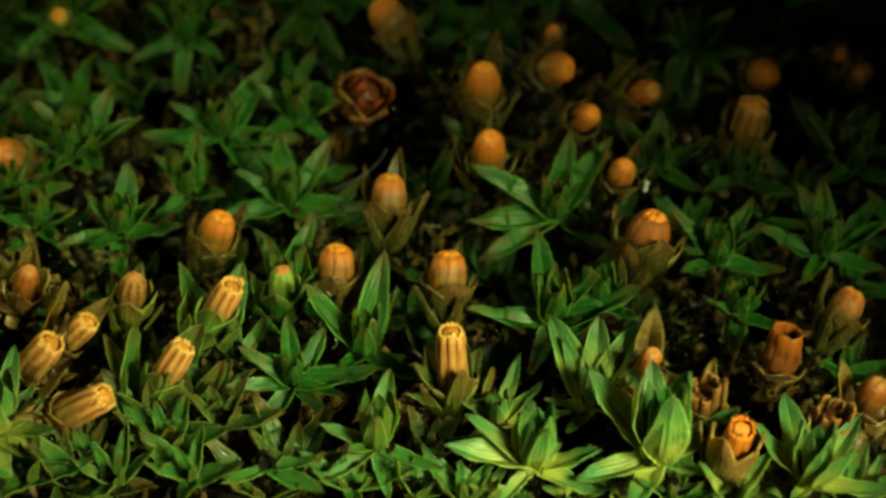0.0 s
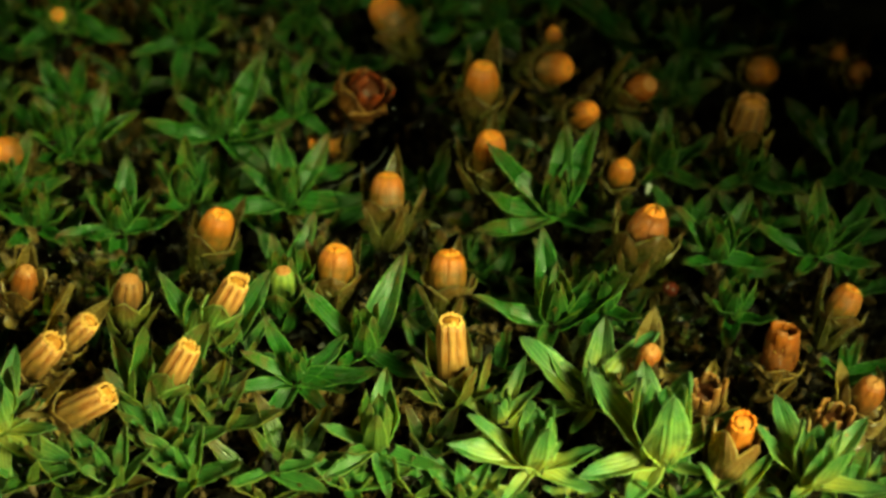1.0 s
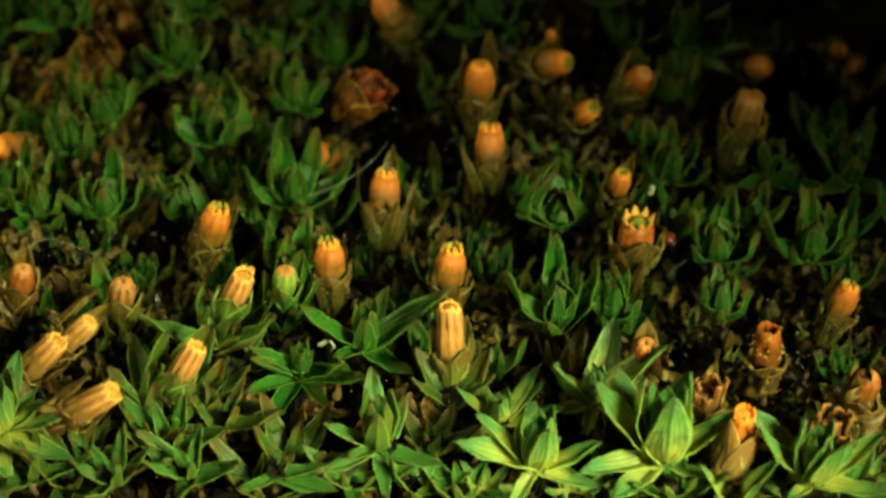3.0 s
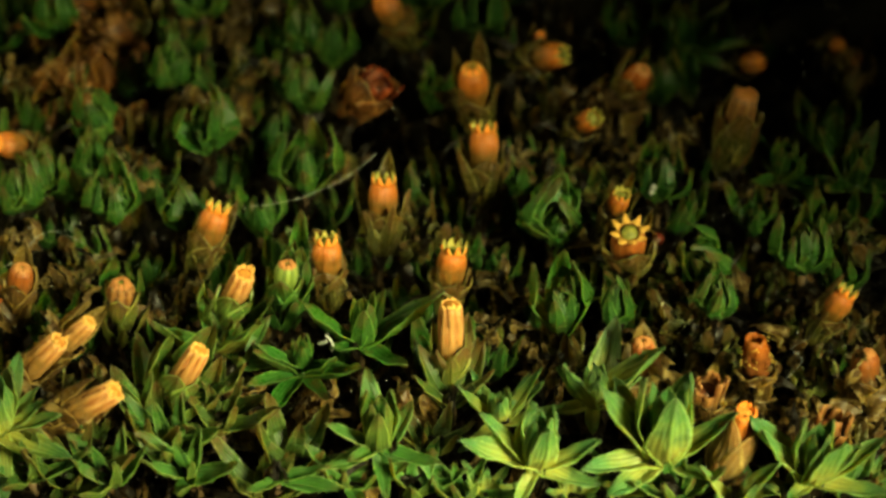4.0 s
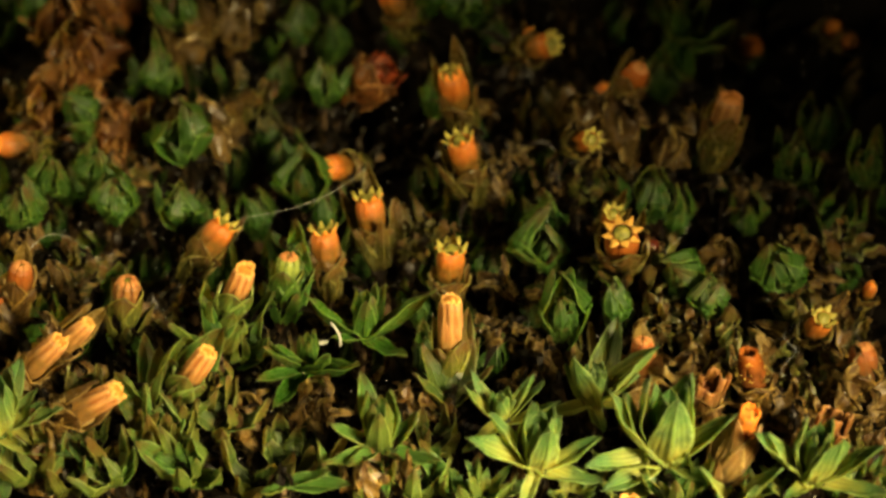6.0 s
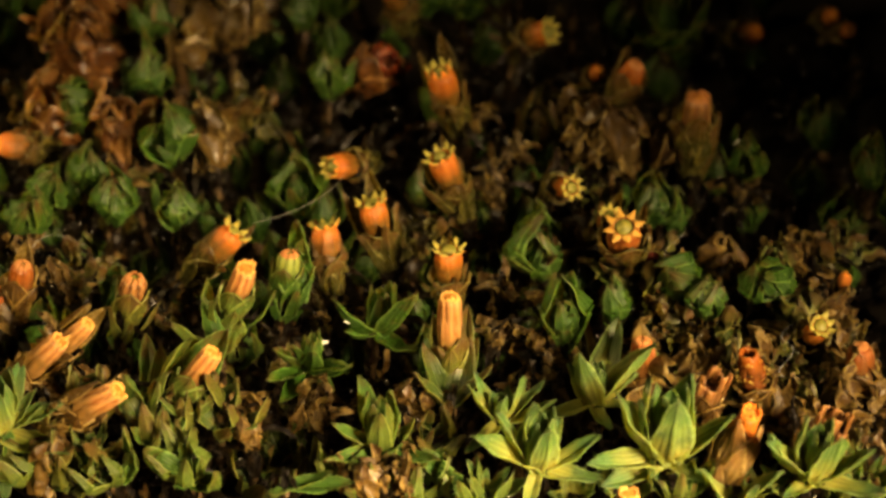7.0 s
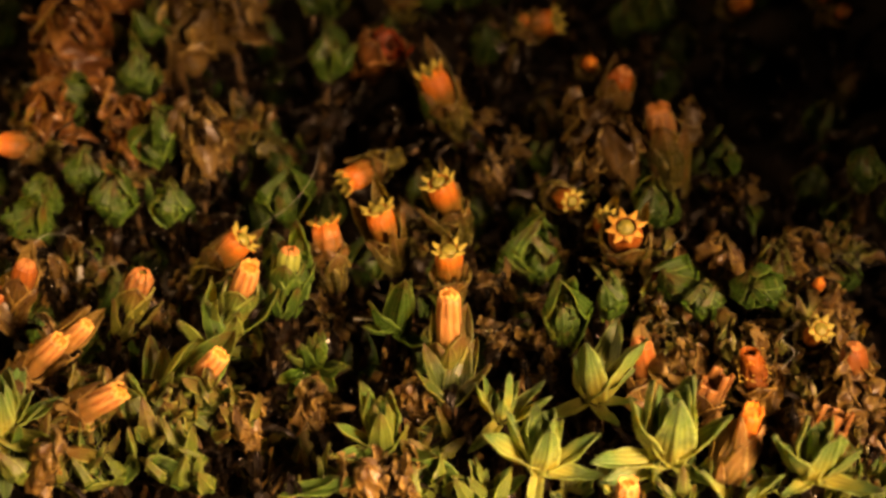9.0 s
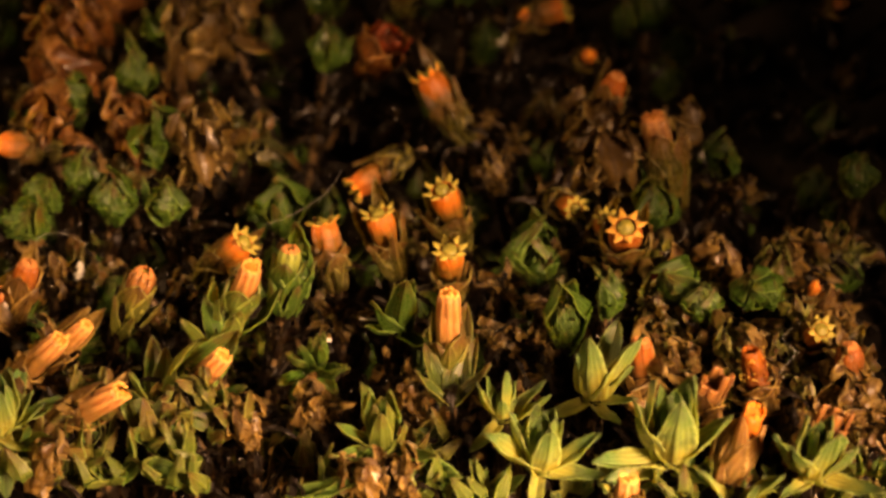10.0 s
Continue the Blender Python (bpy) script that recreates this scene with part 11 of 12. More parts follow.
shoot("crumpled pale brown moss shoot drying out", "brown", [(0, 6.21, 2.06, -2.3, -0.165, -0.362, 0.917), (2.5, 6.06, 1.05, -2.15, -0.257, -0.065, 0.964), (4.5, 5.72, 0.14, -1.15, 0.207, 0.122, 0.971), (6.3, 5.65, -0.26, -0.42, 0.207, 0.122, 0.971), (10, 5.55, -0.33, -0.3, 0.118, 0.1, 0.988)],
      [(0, 1), (1, 0.82), (2.5, 0.42), (4.5, 0.14), (7, 0.05), (10, 0)], spiral(random.Random(300), 10, 1.17, 62, 26), curled=True)
shoot("crumpled pale brown moss shoot drying out", "turning", [(0, 6.83, -1, -2.3, 0.144, -0.365, 0.92), (2.5, 6.67, -1.93, -2.15, 0.146, -0.091, 0.985), (4.5, 6.55, -2.66, -1.15, 0.21, 0.123, 0.97), (6.3, 6.57, -3.02, -0.42, 0.21, 0.123, 0.97), (10, 6.61, -3.04, -0.3, -0.243, 0.135, 0.961)],
      [(0, 1), (1, 0.82), (2.5, 0.42), (4.5, 0.14), (7, 0.05), (10, 0)], spiral(random.Random(301), 10, 0.94, 62, 26), curled=True)
shoot("crumpled pale brown moss shoot drying out", "turning", [(0, 7.07, 1.74, -2.3, 0.285, -0.337, 0.897), (2.5, 6.9, 0.74, -2.15, -0.089, -0.099, 0.991), (4.5, 6.66, -0.07, -1.15, 0.018, 0.09, 0.996), (6.3, 6.64, -0.44, -0.42, 0.018, 0.09, 0.996), (10, 6.6, -0.46, -0.3, 0.197, 0.119, 0.973)],
      [(0, 1), (1, 0.82), (2.5, 0.42), (4.5, 0.14), (7, 0.05), (10, 0)], spiral(random.Random(302), 10, 1.11, 62, 26), curled=True)
shoot("crumpled pale brown moss shoot drying out", "turning", [(0, 6.24, -0.87, -2.3, -0.017, -0.375, 0.927), (2.5, 6.09, -1.81, -2.15, 0.143, -0.092, 0.985), (4.5, 5.8, -2.73, -1.15, 0.161, 0.109, 0.981), (6.3, 5.75, -3.16, -0.42, 0.161, 0.109, 0.981), (10, 5.68, -3.29, -0.3, -0.069, 0.093, 0.993)],
      [(0, 1), (1, 0.82), (2.5, 0.42), (4.5, 0.14), (7, 0.05), (10, 0)], spiral(random.Random(303), 10, 1.14, 62, 26), curled=True)
shoot("crumpled pale brown moss shoot drying out", "brown", [(0, 4.02, -0.42, -2.3, -0.229, -0.35, 0.908), (2.5, 3.93, -1.37, -2.15, 0.291, -0.053, 0.955), (4.5, 3.9, -2.26, -1.15, 0.243, 0.135, 0.961), (6.3, 3.93, -2.68, -0.42, 0.243, 0.135, 0.961), (10, 3.98, -2.79, -0.3, 0.113, 0.099, 0.989)],
      [(0, 1), (1, 0.82), (2.5, 0.42), (4.5, 0.14), (7, 0.05), (10, 0)], spiral(random.Random(304), 10, 0.78, 62, 26), curled=True)
shoot("crumpled pale brown moss shoot drying out", "brown", [(0, 6.15, -1.57, -2.3, -0.29, -0.335, 0.896), (2.5, 6.01, -2.48, -2.15, -0.009, -0.104, 0.995), (4.5, 5.89, -3.36, -1.15, -0.088, 0.095, 0.992), (6.3, 5.91, -3.79, -0.42, -0.088, 0.095, 0.992), (10, 5.94, -3.91, -0.3, 0.189, 0.116, 0.975)],
      [(0, 1), (1, 0.82), (2.5, 0.42), (4.5, 0.14), (7, 0.05), (10, 0)], spiral(random.Random(305), 10, 0.92, 62, 26), curled=True)
shoot("crumpled pale brown moss shoot drying out", "brown", [(0, 8.36, -1.88, -2.3, -0.232, -0.35, 0.908), (2.5, 8.16, -2.79, -2.15, -0.066, -0.101, 0.993), (4.5, 7.94, -3.53, -1.15, -0.014, 0.09, 0.996), (6.3, 7.94, -3.91, -0.42, -0.014, 0.09, 0.996), (10, 7.95, -3.96, -0.3, 0.23, 0.13, 0.964)],
      [(0, 1), (1, 0.82), (2.5, 0.42), (4.5, 0.14), (7, 0.05), (10, 0)], spiral(random.Random(306), 10, 0.8, 62, 26), curled=True)
shoot("crumpled pale brown moss shoot drying out", "brown", [(0, 4.38, 1.22, -2.3, 0.102, -0.37, 0.923), (2.5, 4.27, 0.24, -2.15, 0.162, -0.089, 0.983), (4.5, 4.26, -0.49, -1.15, 0.28, 0.151, 0.948), (6.3, 4.3, -0.83, -0.42, 0.28, 0.151, 0.948), (10, 4.35, -0.81, -0.3, 0.046, 0.091, 0.995)],
      [(0, 1), (1, 0.82), (2.5, 0.42), (4.5, 0.14), (7, 0.05), (10, 0)], spiral(random.Random(307), 10, 1.09, 62, 26), curled=True)
shoot("crumpled pale brown moss shoot drying out", "brown", [(0, 6.3, -0.87, -2.3, 0.073, -0.372, 0.925), (2.5, 6.15, -1.8, -2.15, -0.123, -0.095, 0.988), (4.5, 5.88, -2.5, -1.15, -0.134, 0.103, 0.986), (6.3, 5.84, -2.85, -0.42, -0.134, 0.103, 0.986), (10, 5.78, -2.86, -0.3, -0.028, 0.09, 0.996)],
      [(0, 1), (1, 0.82), (2.5, 0.42), (4.5, 0.14), (7, 0.05), (10, 0)], spiral(random.Random(308), 10, 0.83, 62, 26), curled=True)
shoot("crumpled pale brown moss shoot drying out", "brown", [(0, 7.11, 2.47, -2.3, 0.095, -0.371, 0.924), (2.5, 6.94, 1.46, -2.15, -0.234, -0.072, 0.969), (4.5, 6.82, 0.39, -1.15, -0.178, 0.113, 0.978), (6.3, 6.85, -0.07, -0.42, -0.178, 0.113, 0.978), (10, 6.89, -0.23, -0.3, -0.25, 0.138, 0.958)],
      [(0, 1), (1, 0.82), (2.5, 0.42), (4.5, 0.14), (7, 0.05), (10, 0)], spiral(random.Random(309), 10, 0.98, 62, 26), curled=True)
shoot("crumpled pale brown moss shoot drying out", "turning", [(0, 4.47, -1.81, -2.3, 0.117, -0.368, 0.922), (2.5, 4.36, -2.72, -2.15, 0.161, -0.089, 0.983), (4.5, 4.25, -3.4, -1.15, -0.184, 0.115, 0.976), (6.3, 4.25, -3.75, -0.42, -0.184, 0.115, 0.976), (10, 4.26, -3.75, -0.3, 0.197, 0.119, 0.973)],
      [(0, 1), (1, 0.82), (2.5, 0.42), (4.5, 0.14), (7, 0.05), (10, 0)], spiral(random.Random(310), 10, 0.92, 62, 26), curled=True)
shoot("crumpled pale brown moss shoot drying out", "brown", [(0, 8.12, -2.95, -2.3, 0.282, -0.337, 0.898), (2.5, 7.92, -3.84, -2.15, 0.153, -0.09, 0.984), (4.5, 7.7, -4.48, -1.15, 0.3, 0.161, 0.94), (6.3, 7.69, -4.83, -0.42, 0.3, 0.161, 0.94), (10, 7.68, -4.82, -0.3, -0.013, 0.09, 0.996)],
      [(0, 1), (1, 0.82), (2.5, 0.42), (4.5, 0.14), (7, 0.05), (10, 0)], spiral(random.Random(311), 10, 1.03, 62, 26), curled=True)
shoot("crumpled pale brown moss shoot drying out", "brown", [(0, 8.08, -0.63, -2.3, -0.073, -0.372, 0.925), (2.5, 7.89, -1.57, -2.15, 0.148, -0.091, 0.985), (4.5, 7.58, -2.44, -1.15, 0.037, 0.09, 0.995), (6.3, 7.54, -2.86, -0.42, 0.037, 0.09, 0.995), (10, 7.49, -2.96, -0.3, 0.124, 0.101, 0.987)],
      [(0, 1), (1, 0.82), (2.5, 0.42), (4.5, 0.14), (7, 0.05), (10, 0)], spiral(random.Random(312), 10, 0.89, 62, 26), curled=True)
shoot("crumpled pale brown moss shoot drying out", "turning", [(0, 4.25, -1.51, -2.3, -0.271, -0.341, 0.9), (2.5, 4.15, -2.43, -2.15, 0.247, -0.068, 0.967), (4.5, 4.08, -3.29, -1.15, 0.053, 0.092, 0.994), (6.3, 4.1, -3.71, -0.42, 0.053, 0.092, 0.994), (10, 4.12, -3.82, -0.3, 0.037, 0.09, 0.995)],
      [(0, 1), (1, 0.82), (2.5, 0.42), (4.5, 0.14), (7, 0.05), (10, 0)], spiral(random.Random(313), 10, 1.02, 62, 26), curled=True)
shoot("crumpled pale brown moss shoot drying out", "turning", [(0, 4.81, 2.45, -2.3, 0.115, -0.369, 0.922), (2.5, 4.7, 1.44, -2.15, -0.223, -0.075, 0.972), (4.5, 4.42, 0.54, -1.15, 0.177, 0.113, 0.978), (6.3, 4.36, 0.14, -0.42, 0.177, 0.113, 0.978), (10, 4.27, 0.07, -0.3, 0.092, 0.096, 0.991)],
      [(0, 1), (1, 0.82), (2.5, 0.42), (4.5, 0.14), (7, 0.05), (10, 0)], spiral(random.Random(314), 10, 0.94, 62, 26), curled=True)
shoot("crumpled pale brown moss shoot drying out", "turning", [(0, 7.48, -1.86, -2.3, -0.12, -0.368, 0.922), (2.5, 7.3, -2.77, -2.15, -0.084, -0.1, 0.991), (4.5, 6.99, -3.61, -1.15, 0.088, 0.095, 0.992), (6.3, 6.94, -4.03, -0.42, 0.088, 0.095, 0.992), (10, 6.87, -4.13, -0.3, 0.142, 0.104, 0.984)],
      [(0, 1), (1, 0.82), (2.5, 0.42), (4.5, 0.14), (7, 0.05), (10, 0)], spiral(random.Random(315), 10, 0.75, 62, 26), curled=True)
shoot("crumpled pale brown moss shoot drying out", "brown", [(0, 6.48, -2.49, -2.3, -0.297, -0.333, 0.895), (2.5, 6.33, -3.39, -2.15, -0.281, -0.057, 0.958), (4.5, 6.08, -4.07, -1.15, 0.169, 0.111, 0.979), (6.3, 6.05, -4.43, -0.42, 0.169, 0.111, 0.979), (10, 6, -4.44, -0.3, -0.277, 0.149, 0.949)],
      [(0, 1), (1, 0.82), (2.5, 0.42), (4.5, 0.14), (7, 0.05), (10, 0)], spiral(random.Random(316), 10, 1.05, 62, 26), curled=True)
shoot("crumpled pale brown moss shoot drying out", "brown", [(0, 8.27, -2.53, -2.3, 0.026, -0.374, 0.927), (2.5, 8.08, -3.43, -2.15, 0.101, -0.098, 0.99), (4.5, 7.63, -4.17, -1.15, -0.258, 0.141, 0.956), (6.3, 7.55, -4.55, -0.42, -0.258, 0.141, 0.956), (10, 7.42, -4.6, -0.3, 0.03, 0.09, 0.995)],
      [(0, 1), (1, 0.82), (2.5, 0.42), (4.5, 0.14), (7, 0.05), (10, 0)], spiral(random.Random(317), 10, 1.13, 62, 26), curled=True)
shoot("crumpled pale brown moss shoot drying out", "turning", [(0, 5.77, -1.83, -2.3, 0.041, -0.374, 0.927), (2.5, 5.64, -2.74, -2.15, 0.142, -0.092, 0.986), (4.5, 5.51, -3.55, -1.15, -0.105, 0.098, 0.99), (6.3, 5.52, -3.96, -0.42, -0.105, 0.098, 0.99), (10, 5.54, -4.04, -0.3, -0.162, 0.109, 0.981)],
      [(0, 1), (1, 0.82), (2.5, 0.42), (4.5, 0.14), (7, 0.05), (10, 0)], spiral(random.Random(318), 10, 0.94, 62, 26), curled=True)
shoot("crumpled pale brown moss shoot drying out", "brown", [(0, 6.46, -1.21, -2.3, -0.059, -0.373, 0.926), (2.5, 6.3, -2.14, -2.15, -0.242, -0.069, 0.968), (4.5, 5.99, -2.84, -1.15, 0.172, 0.111, 0.979), (6.3, 5.93, -3.19, -0.42, 0.172, 0.111, 0.979), (10, 5.84, -3.2, -0.3, 0.094, 0.096, 0.991)],
      [(0, 1), (1, 0.82), (2.5, 0.42), (4.5, 0.14), (7, 0.05), (10, 0)], spiral(random.Random(319), 10, 1.01, 62, 26), curled=True)
shoot("crumpled pale brown moss shoot drying out", "turning", [(0, 7.85, 0.56, -2.3, 0, -0.375, 0.927), (2.5, 7.67, -0.41, -2.15, 0.171, -0.087, 0.981), (4.5, 7.21, -1.31, -1.15, -0.172, 0.112, 0.979), (6.3, 7.11, -1.72, -0.42, -0.172, 0.112, 0.979), (10, 6.97, -1.82, -0.3, -0.087, 0.095, 0.992)],
      [(0, 1), (1, 0.82), (2.5, 0.42), (4.5, 0.14), (7, 0.05), (10, 0)], spiral(random.Random(320), 10, 0.87, 62, 26), curled=True)
shoot("crumpled pale brown moss shoot drying out", "brown", [(0, 5.11, -1.6, -2.3, -0.125, -0.368, 0.922), (2.5, 4.99, -2.51, -2.15, -0.004, -0.104, 0.995), (4.5, 4.67, -3.32, -1.15, 0.118, 0.1, 0.988), (6.3, 4.6, -3.72, -0.42, 0.118, 0.1, 0.988), (10, 4.49, -3.79, -0.3, -0.244, 0.135, 0.96)],
      [(0, 1), (1, 0.82), (2.5, 0.42), (4.5, 0.14), (7, 0.05), (10, 0)], spiral(random.Random(321), 10, 0.98, 62, 26), curled=True)
shoot("crumpled pale brown moss shoot drying out", "turning", [(0, 4.9, 0.46, -2.3, -0.049, -0.374, 0.926), (2.5, 4.79, -0.5, -2.15, 0.013, -0.104, 0.995), (4.5, 4.44, -1.23, -1.15, 0.07, 0.093, 0.993), (6.3, 4.35, -1.58, -0.42, 0.07, 0.093, 0.993), (10, 4.22, -1.58, -0.3, 0.115, 0.099, 0.988)],
      [(0, 1), (1, 0.82), (2.5, 0.42), (4.5, 0.14), (7, 0.05), (10, 0)], spiral(random.Random(322), 10, 1.14, 62, 26), curled=True)
shoot("crumpled pale brown moss shoot drying out", "brown", [(0, 8.26, -1.71, -2.3, -0.006, -0.375, 0.927), (2.5, 8.07, -2.62, -2.15, -0.07, -0.101, 0.992), (4.5, 7.66, -3.42, -1.15, -0.198, 0.119, 0.973), (6.3, 7.59, -3.81, -0.42, -0.198, 0.119, 0.973), (10, 7.48, -3.88, -0.3, -0.067, 0.093, 0.993)],
      [(0, 1), (1, 0.82), (2.5, 0.42), (4.5, 0.14), (7, 0.05), (10, 0)], spiral(random.Random(323), 10, 0.97, 62, 26), curled=True)
shoot("crumpled pale brown moss shoot drying out", "brown", [(0, 7.75, 1.1, -2.3, -0.037, -0.374, 0.927), (2.5, 7.57, 0.11, -2.15, 0.222, -0.075, 0.972), (4.5, 7.11, -0.85, -1.15, 0.108, 0.098, 0.989), (6.3, 7.01, -1.28, -0.42, 0.108, 0.098, 0.989), (10, 6.86, -1.41, -0.3, -0.288, 0.155, 0.945)],
      [(0, 1), (1, 0.82), (2.5, 0.42), (4.5, 0.14), (7, 0.05), (10, 0)], spiral(random.Random(324), 10, 0.81, 62, 26), curled=True)


# ---- fibres, crumbs, dust and glint grains, in millimetres ----
def rod_mesh(name, length, radius, bow, lumps, seed):
    """A bent rod along z with an uneven surface."""
    rng, rings = random.Random(seed), []
    for i in range(17):
        u = i / 16
        r = radius * (0.35 + 0.65 * math.sin(math.pi * (0.04 + 0.92 * u)) ** 0.5) * (1 + lumps * rng.uniform(-1, 1))
        off = bow * length * 4 * u * (1 - u)
        rings.append([((off + r * math.cos(a) * (1 + lumps * rng.uniform(-1, 1))) * MM, r * math.sin(a) * MM, length * u * MM) for a in np.linspace(0, 2 * math.pi, 9)[:-1]])
    return grid_mesh(name, rings, [FIBRE], True)


def fibre(label, rows, length):
    ob = tagged(new("fibre", rod_mesh("fibre", length, 0.0045, 0.10, 0.0, 1)), label, "fibre")
    moving(ob, [(r[0], stand(*r[1:])) for r in rows])


def splinter(label, rows, length):
    ob = tagged(new("splinter", rod_mesh("splinter", length, 0.024, 0.09, 0.15, 2)), label, "splinter")
    moving(ob, [(r[0], stand(*r[1:])) for r in rows])


def berry_mesh(radius):
    """A small round body, slightly flattened and dimpled at the top."""
    rings = []
    for i in range(13):
        a = math.pi * (0.02 + 0.96 * i / 12)
        dent = 0.16 * math.exp(-(a / 0.5) ** 2)
        rings.append([(radius * math.sin(a) * (1 + 0.04 * math.sin(3 * b)) * math.cos(b) * MM, radius * math.sin(a) * (1 + 0.04 * math.sin(3 * b)) * math.sin(b) * MM, -radius * (0.92 * math.cos(a) - dent) * MM) for b in np.linspace(0, 2 * math.pi, 19)[:-1]])
    return grid_mesh("bud", rings[::-1], [BERRY], True)


def bud(label, rows, radius):
    ob = tagged(new("bud", berry_mesh(radius)), label, "bud")
    moving(ob, [(r[0], stand(*r[1:])) for r in rows])


def hair_mesh(length, waves, seed):
    """A thin curly hair along z."""
    rng, rings = random.Random(seed), []
    p, q = rng.uniform(0, 6), rng.uniform(0, 6)
    for i in range(25):
        u = i / 24
        x = 0.14 * length * (math.sin(waves * math.pi * u + p) - math.sin(p)) + 0.25 * length * u * u
        y = 0.08 * length * (math.sin(waves * 2.2 * u + q) - math.sin(q))
        r = 0.0065 * (1 - 0.6 * u)
        rings.append([((x + r * math.cos(a)) * MM, (y + r * math.sin(a)) * MM, length * u * MM) for a in np.linspace(0, 2 * math.pi, 7)[:-1]])
    return grid_mesh("hair", rings, [FIBRE], True)


def hair(label, rows, length, waves, seed):
    ob = tagged(new("hair", hair_mesh(length, waves, seed)), label, "hair")
    moving(ob, [(r[0], stand(*r[1:])) for r in rows])


def crumb(label, rows, length):
    ob = tagged(new("crumb", rod_mesh("crumb", length, 0.2 * length, 0.08, 0.4, len(MOVES))), label, "crumb")
    moving(ob, [(r[0], stand(*r[1:])) for r in rows])


rng = random.Random(21)
# white grains: some dust, the rest modelled sparkles of wet leaf tips
specks = [(rng.uniform(-10, 10), rng.uniform(-7, 11), rng.uniform(-0.3, 0.45)) for i in range(330)]
specks += [(rng.uniform(4.5, 11), rng.uniform(1, 11), rng.uniform(-1.5, 0.2)) for i in range(40)]
specks += [(rng.uniform(2.5, 9.5), rng.uniform(-4.5, 2.5), rng.uniform(-0.2, 0.5)) for i in range(150)]
specks += [(rng.uniform(-9.5, -1), rng.uniform(-1, 7), rng.uniform(-0.1, 0.5)) for i in range(150)]
specks += [(-9.62 + rng.uniform(-0.1, 0.1), 5.75 + rng.uniform(-0.2, 0.2), 0.3) for i in range(5)]
tagged(new("dust", grain_mesh("dust", [GRAIN], specks, 0.0095)), "tiny pale grains over the moss, as dust and as glints", "dust", kind="stuff")

fibre("fine white fibre arched over the moss", [(0, -2.77, 3.85, -1.5, 0.536, -0.429, 0.727), (2.5, -2.67, 2.24, -0.3, 0.516, -0.467, 0.718), (3.8, -4.08, 0.7, 0.55, 0.922, 0.11, 0.372), (4.5, -4.1, 0.7, 0.55, 0.914, 0.06, 0.401), (5.5, -4.18, 0.47, 0.55, 0.899, -0.047, 0.435), (7.5, -3.75, 0.09, 0.55, 0.552, -0.377, 0.744), (9, -3.7, 0.06, 0.55, 0.437, -0.288, 0.852), (10, -3.64, 0.06, 0.55, 0.559, -0.377, 0.738)], 3)
splinter("white splinter resting on moss leaves", [(0, -2.16, -2.78, -0.3, 0.118, -0.567, 0.816), (2.5, -2.17, -3.09, -0.1, 0.058, -0.573, 0.818), (4.5, -2.12, -3.5, 0.25, -0.144, -0.312, 0.939), (5.5, -2.12, -3.5, 0.25, -0.115, -0.094, 0.989), (7, -1.46, -2.86, 0.25, -0.583, -0.47, 0.663), (7.5, -1.41, -2.83, 0.25, -0.715, -0.402, 0.573), (8.5, -1.14, -2.65, 0.25, -0.907, -0.26, 0.333), (10, -1.01, -2.64, 0.25, -0.79, -0.402, 0.463)], 0.75)
crumb("white crumb caught among the leaves", [(0, 4.18, 1.65, 0.24, 0.09, 0.046, 0.995), (2.5, 4.26, 1.51, 0.25, 0.18, -0.148, 0.972), (5.5, 4.35, 1.58, 0.24, 0.135, -0.091, 0.987), (7.5, 4.43, 1.59, 0.23, 0.135, 0.052, 0.989), (10, 4.45, 1.5, 0.24, 0.18, 0.06, 0.982)], 0.26)
crumb("white crumb caught among the leaves", [(0, -2.43, -2.43, -0.6, 0.222, -0.516, 0.827), (7.5, -2.42, -3.05, 0.1, 0.997, 0.044, 0.056), (10, -2.36, -2.99, 0.1, 0.997, 0.044, 0.056)], 0.2)
crumb("pinkish pale crumb at the dim back", [(0, 5.95, 6.14, -2.49, 0.439, -0.708, 0.553), (5.5, 5.76, 5.17, -1.78, 0.708, -0.364, 0.605), (7.5, 6.69, 5.02, -1.21, -0.451, -0.115, 0.885), (10, 5.96, 4.01, -0.93, -0.688, 0.447, 0.572)], 0.5)
crumb("pinkish pale crumb at the dim back", [(0, 2.12, 10.3, -2, -0.894, -0.275, -0.352), (7.5, 1.96, 8.15, -0.5, -0.965, -0.162, -0.207), (10, 1.83, 8.44, -0.3, -0.914, -0.25, -0.32)], 0.6)
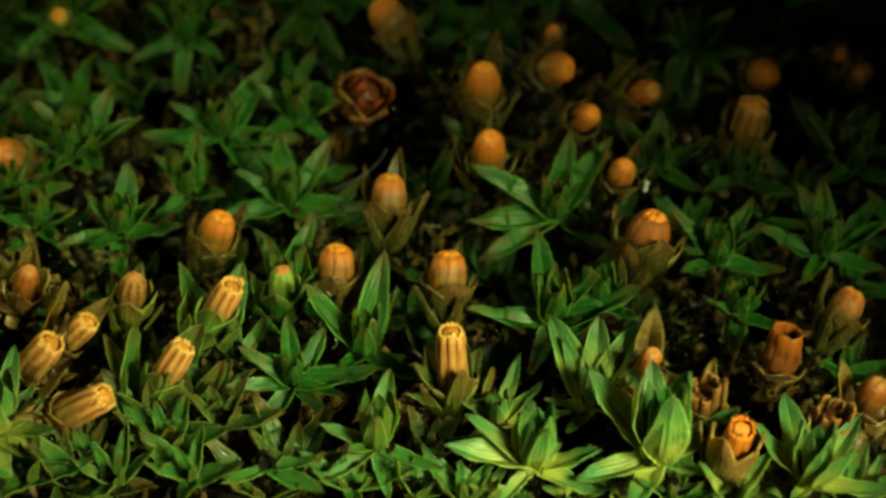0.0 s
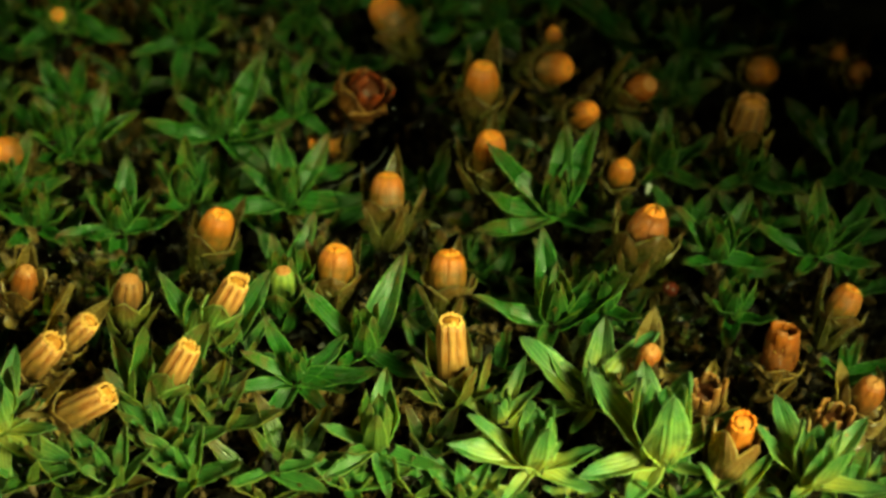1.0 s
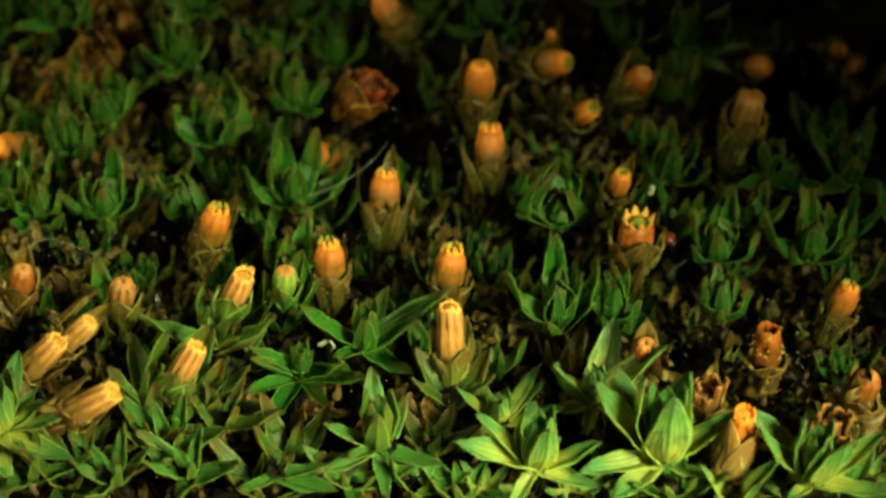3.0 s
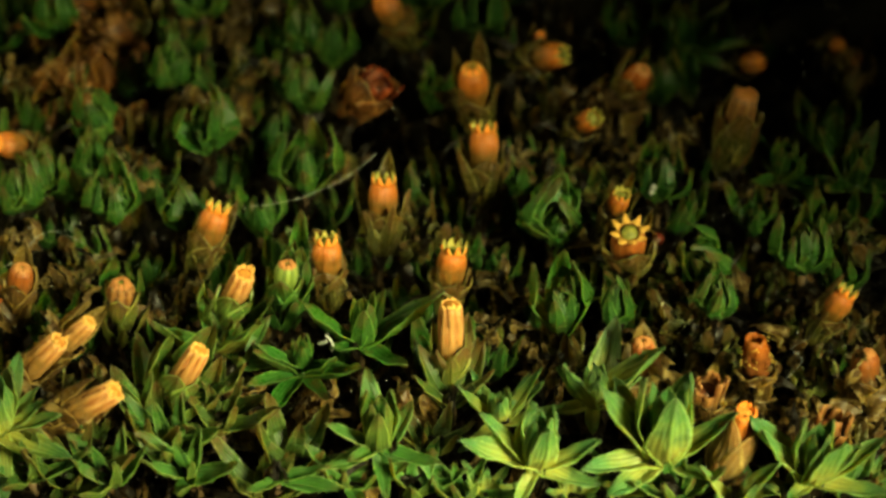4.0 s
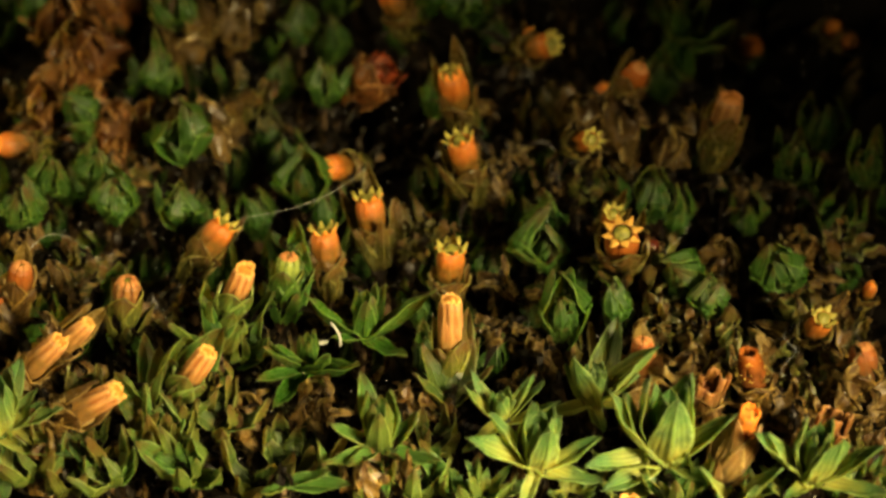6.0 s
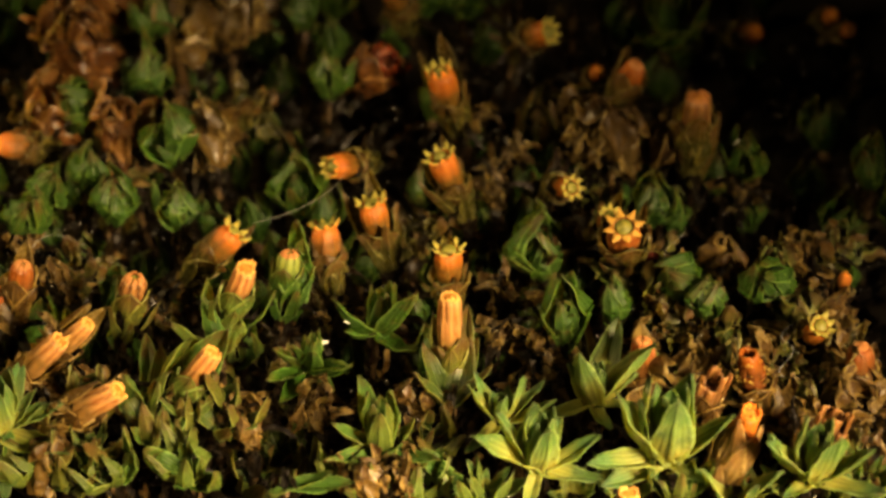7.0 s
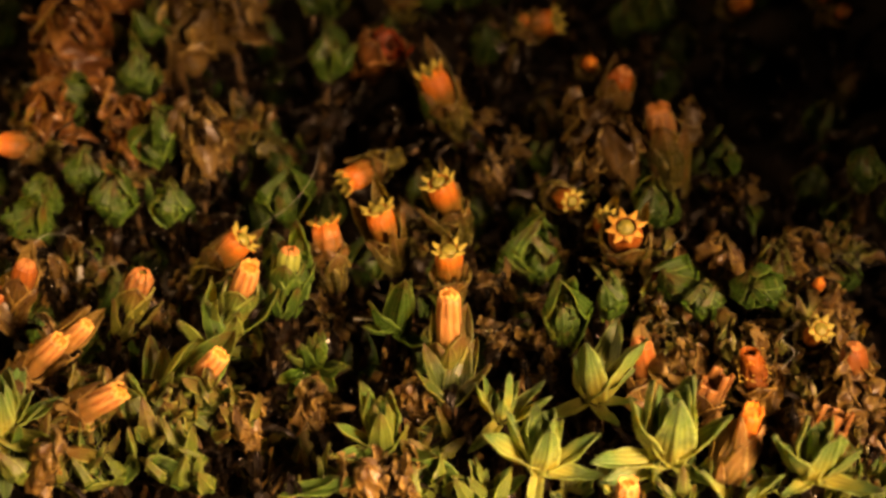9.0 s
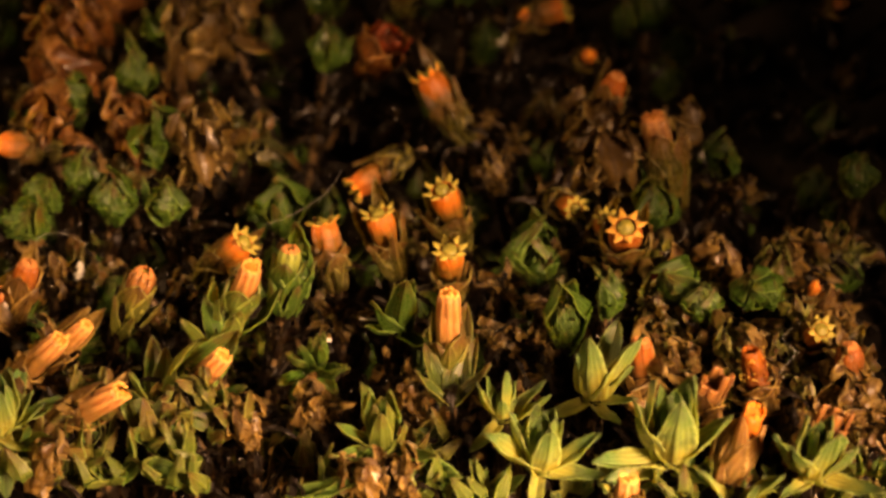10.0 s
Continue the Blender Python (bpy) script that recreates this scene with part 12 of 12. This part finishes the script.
crumb("pale crumb on a shaded stem", [(0, -7.79, 1.99, -2, 0, -0.889, -0.457), (7.5, -7.51, 0.47, -0.8, -0.058, -0.917, -0.394), (10, -7.33, -0.32, -0.1, -0.086, -0.928, -0.363)], 0.4)
crumb("pale crumb on a shaded stem", [(0, 5.51, 0.47, -3.0, -0.296, -0.955, -0.005), (4.5, 5.4, -0.3, -2.2, -0.26, -0.93, -0.2), (7.5, 5.29, -1.15, -0.6, -0.227, -0.897, -0.38), (10, 5.2, -1.83, 0, -0.279, -0.922, -0.27)], 0.4)

bud("dark red glossy round bud beside a capsule", [(0, 4.75, 0.6, -2.2, 0, -0.1, 0.99), (1.5, 4.72, 0.3, -0.8, 0, -0.1, 0.99), (2.5, 4.66, 0.1, 0.2, 0, -0.2, 0.98), (4, 4.32, 0.0, 0.25, 0, -0.3, 0.95), (5.5, 4.22, -0.1, 0.25, 0, -0.3, 0.95), (7, 4.18, -0.62, 0.25, 0.05, -0.3, 0.95), (8.5, 4.2, -1.18, 0.25, 0.05, -0.3, 0.95), (10, 4.2, -1.2, 0.25, 0.05, -0.3, 0.95)], 0.16)
hair("thin curly pale hair over drying leaves", [(0, 4.9, -0.2, -1.8, 0.2, -0.4, 0.89), (4.5, 4.7, -0.7, -0.2, 0.1, 0.3, 0.95), (7.5, 4.62, -1.1, 0.2, 0.0, 0.55, 0.83), (10, 4.64, -1.15, 0.2, 0.0, 0.55, 0.83)], 0.95, 2.3, 3)
hair("thin curly pale hair over drying leaves", [(0, 6.9, -3.6, -1.8, 0.2, -0.4, 0.89), (4.5, 6.6, -3.9, -0.2, -0.1, 0.3, 0.95), (7.5, 6.45, -4.2, 0.2, -0.15, 0.55, 0.82), (10, 6.47, -4.25, 0.2, -0.15, 0.55, 0.82)], 1.05, 3.1, 5)
hair("thin pale hair lying across curled leaves", [(0, -9.0, -0.6, -1.8, 0.6, -0.4, 0.69), (2.5, -8.9, -0.8, -0.4, 0.85, 0.1, 0.51), (4, -8.75, -0.95, 0.3, 0.93, 0.12, 0.34), (10, -8.7, -1.1, 0.3, 0.9, 0.2, 0.38)], 1.7, 1.6, 8)


def motions():
    for ob, rows in MOVES:
        walk(ob, rows)


motions()
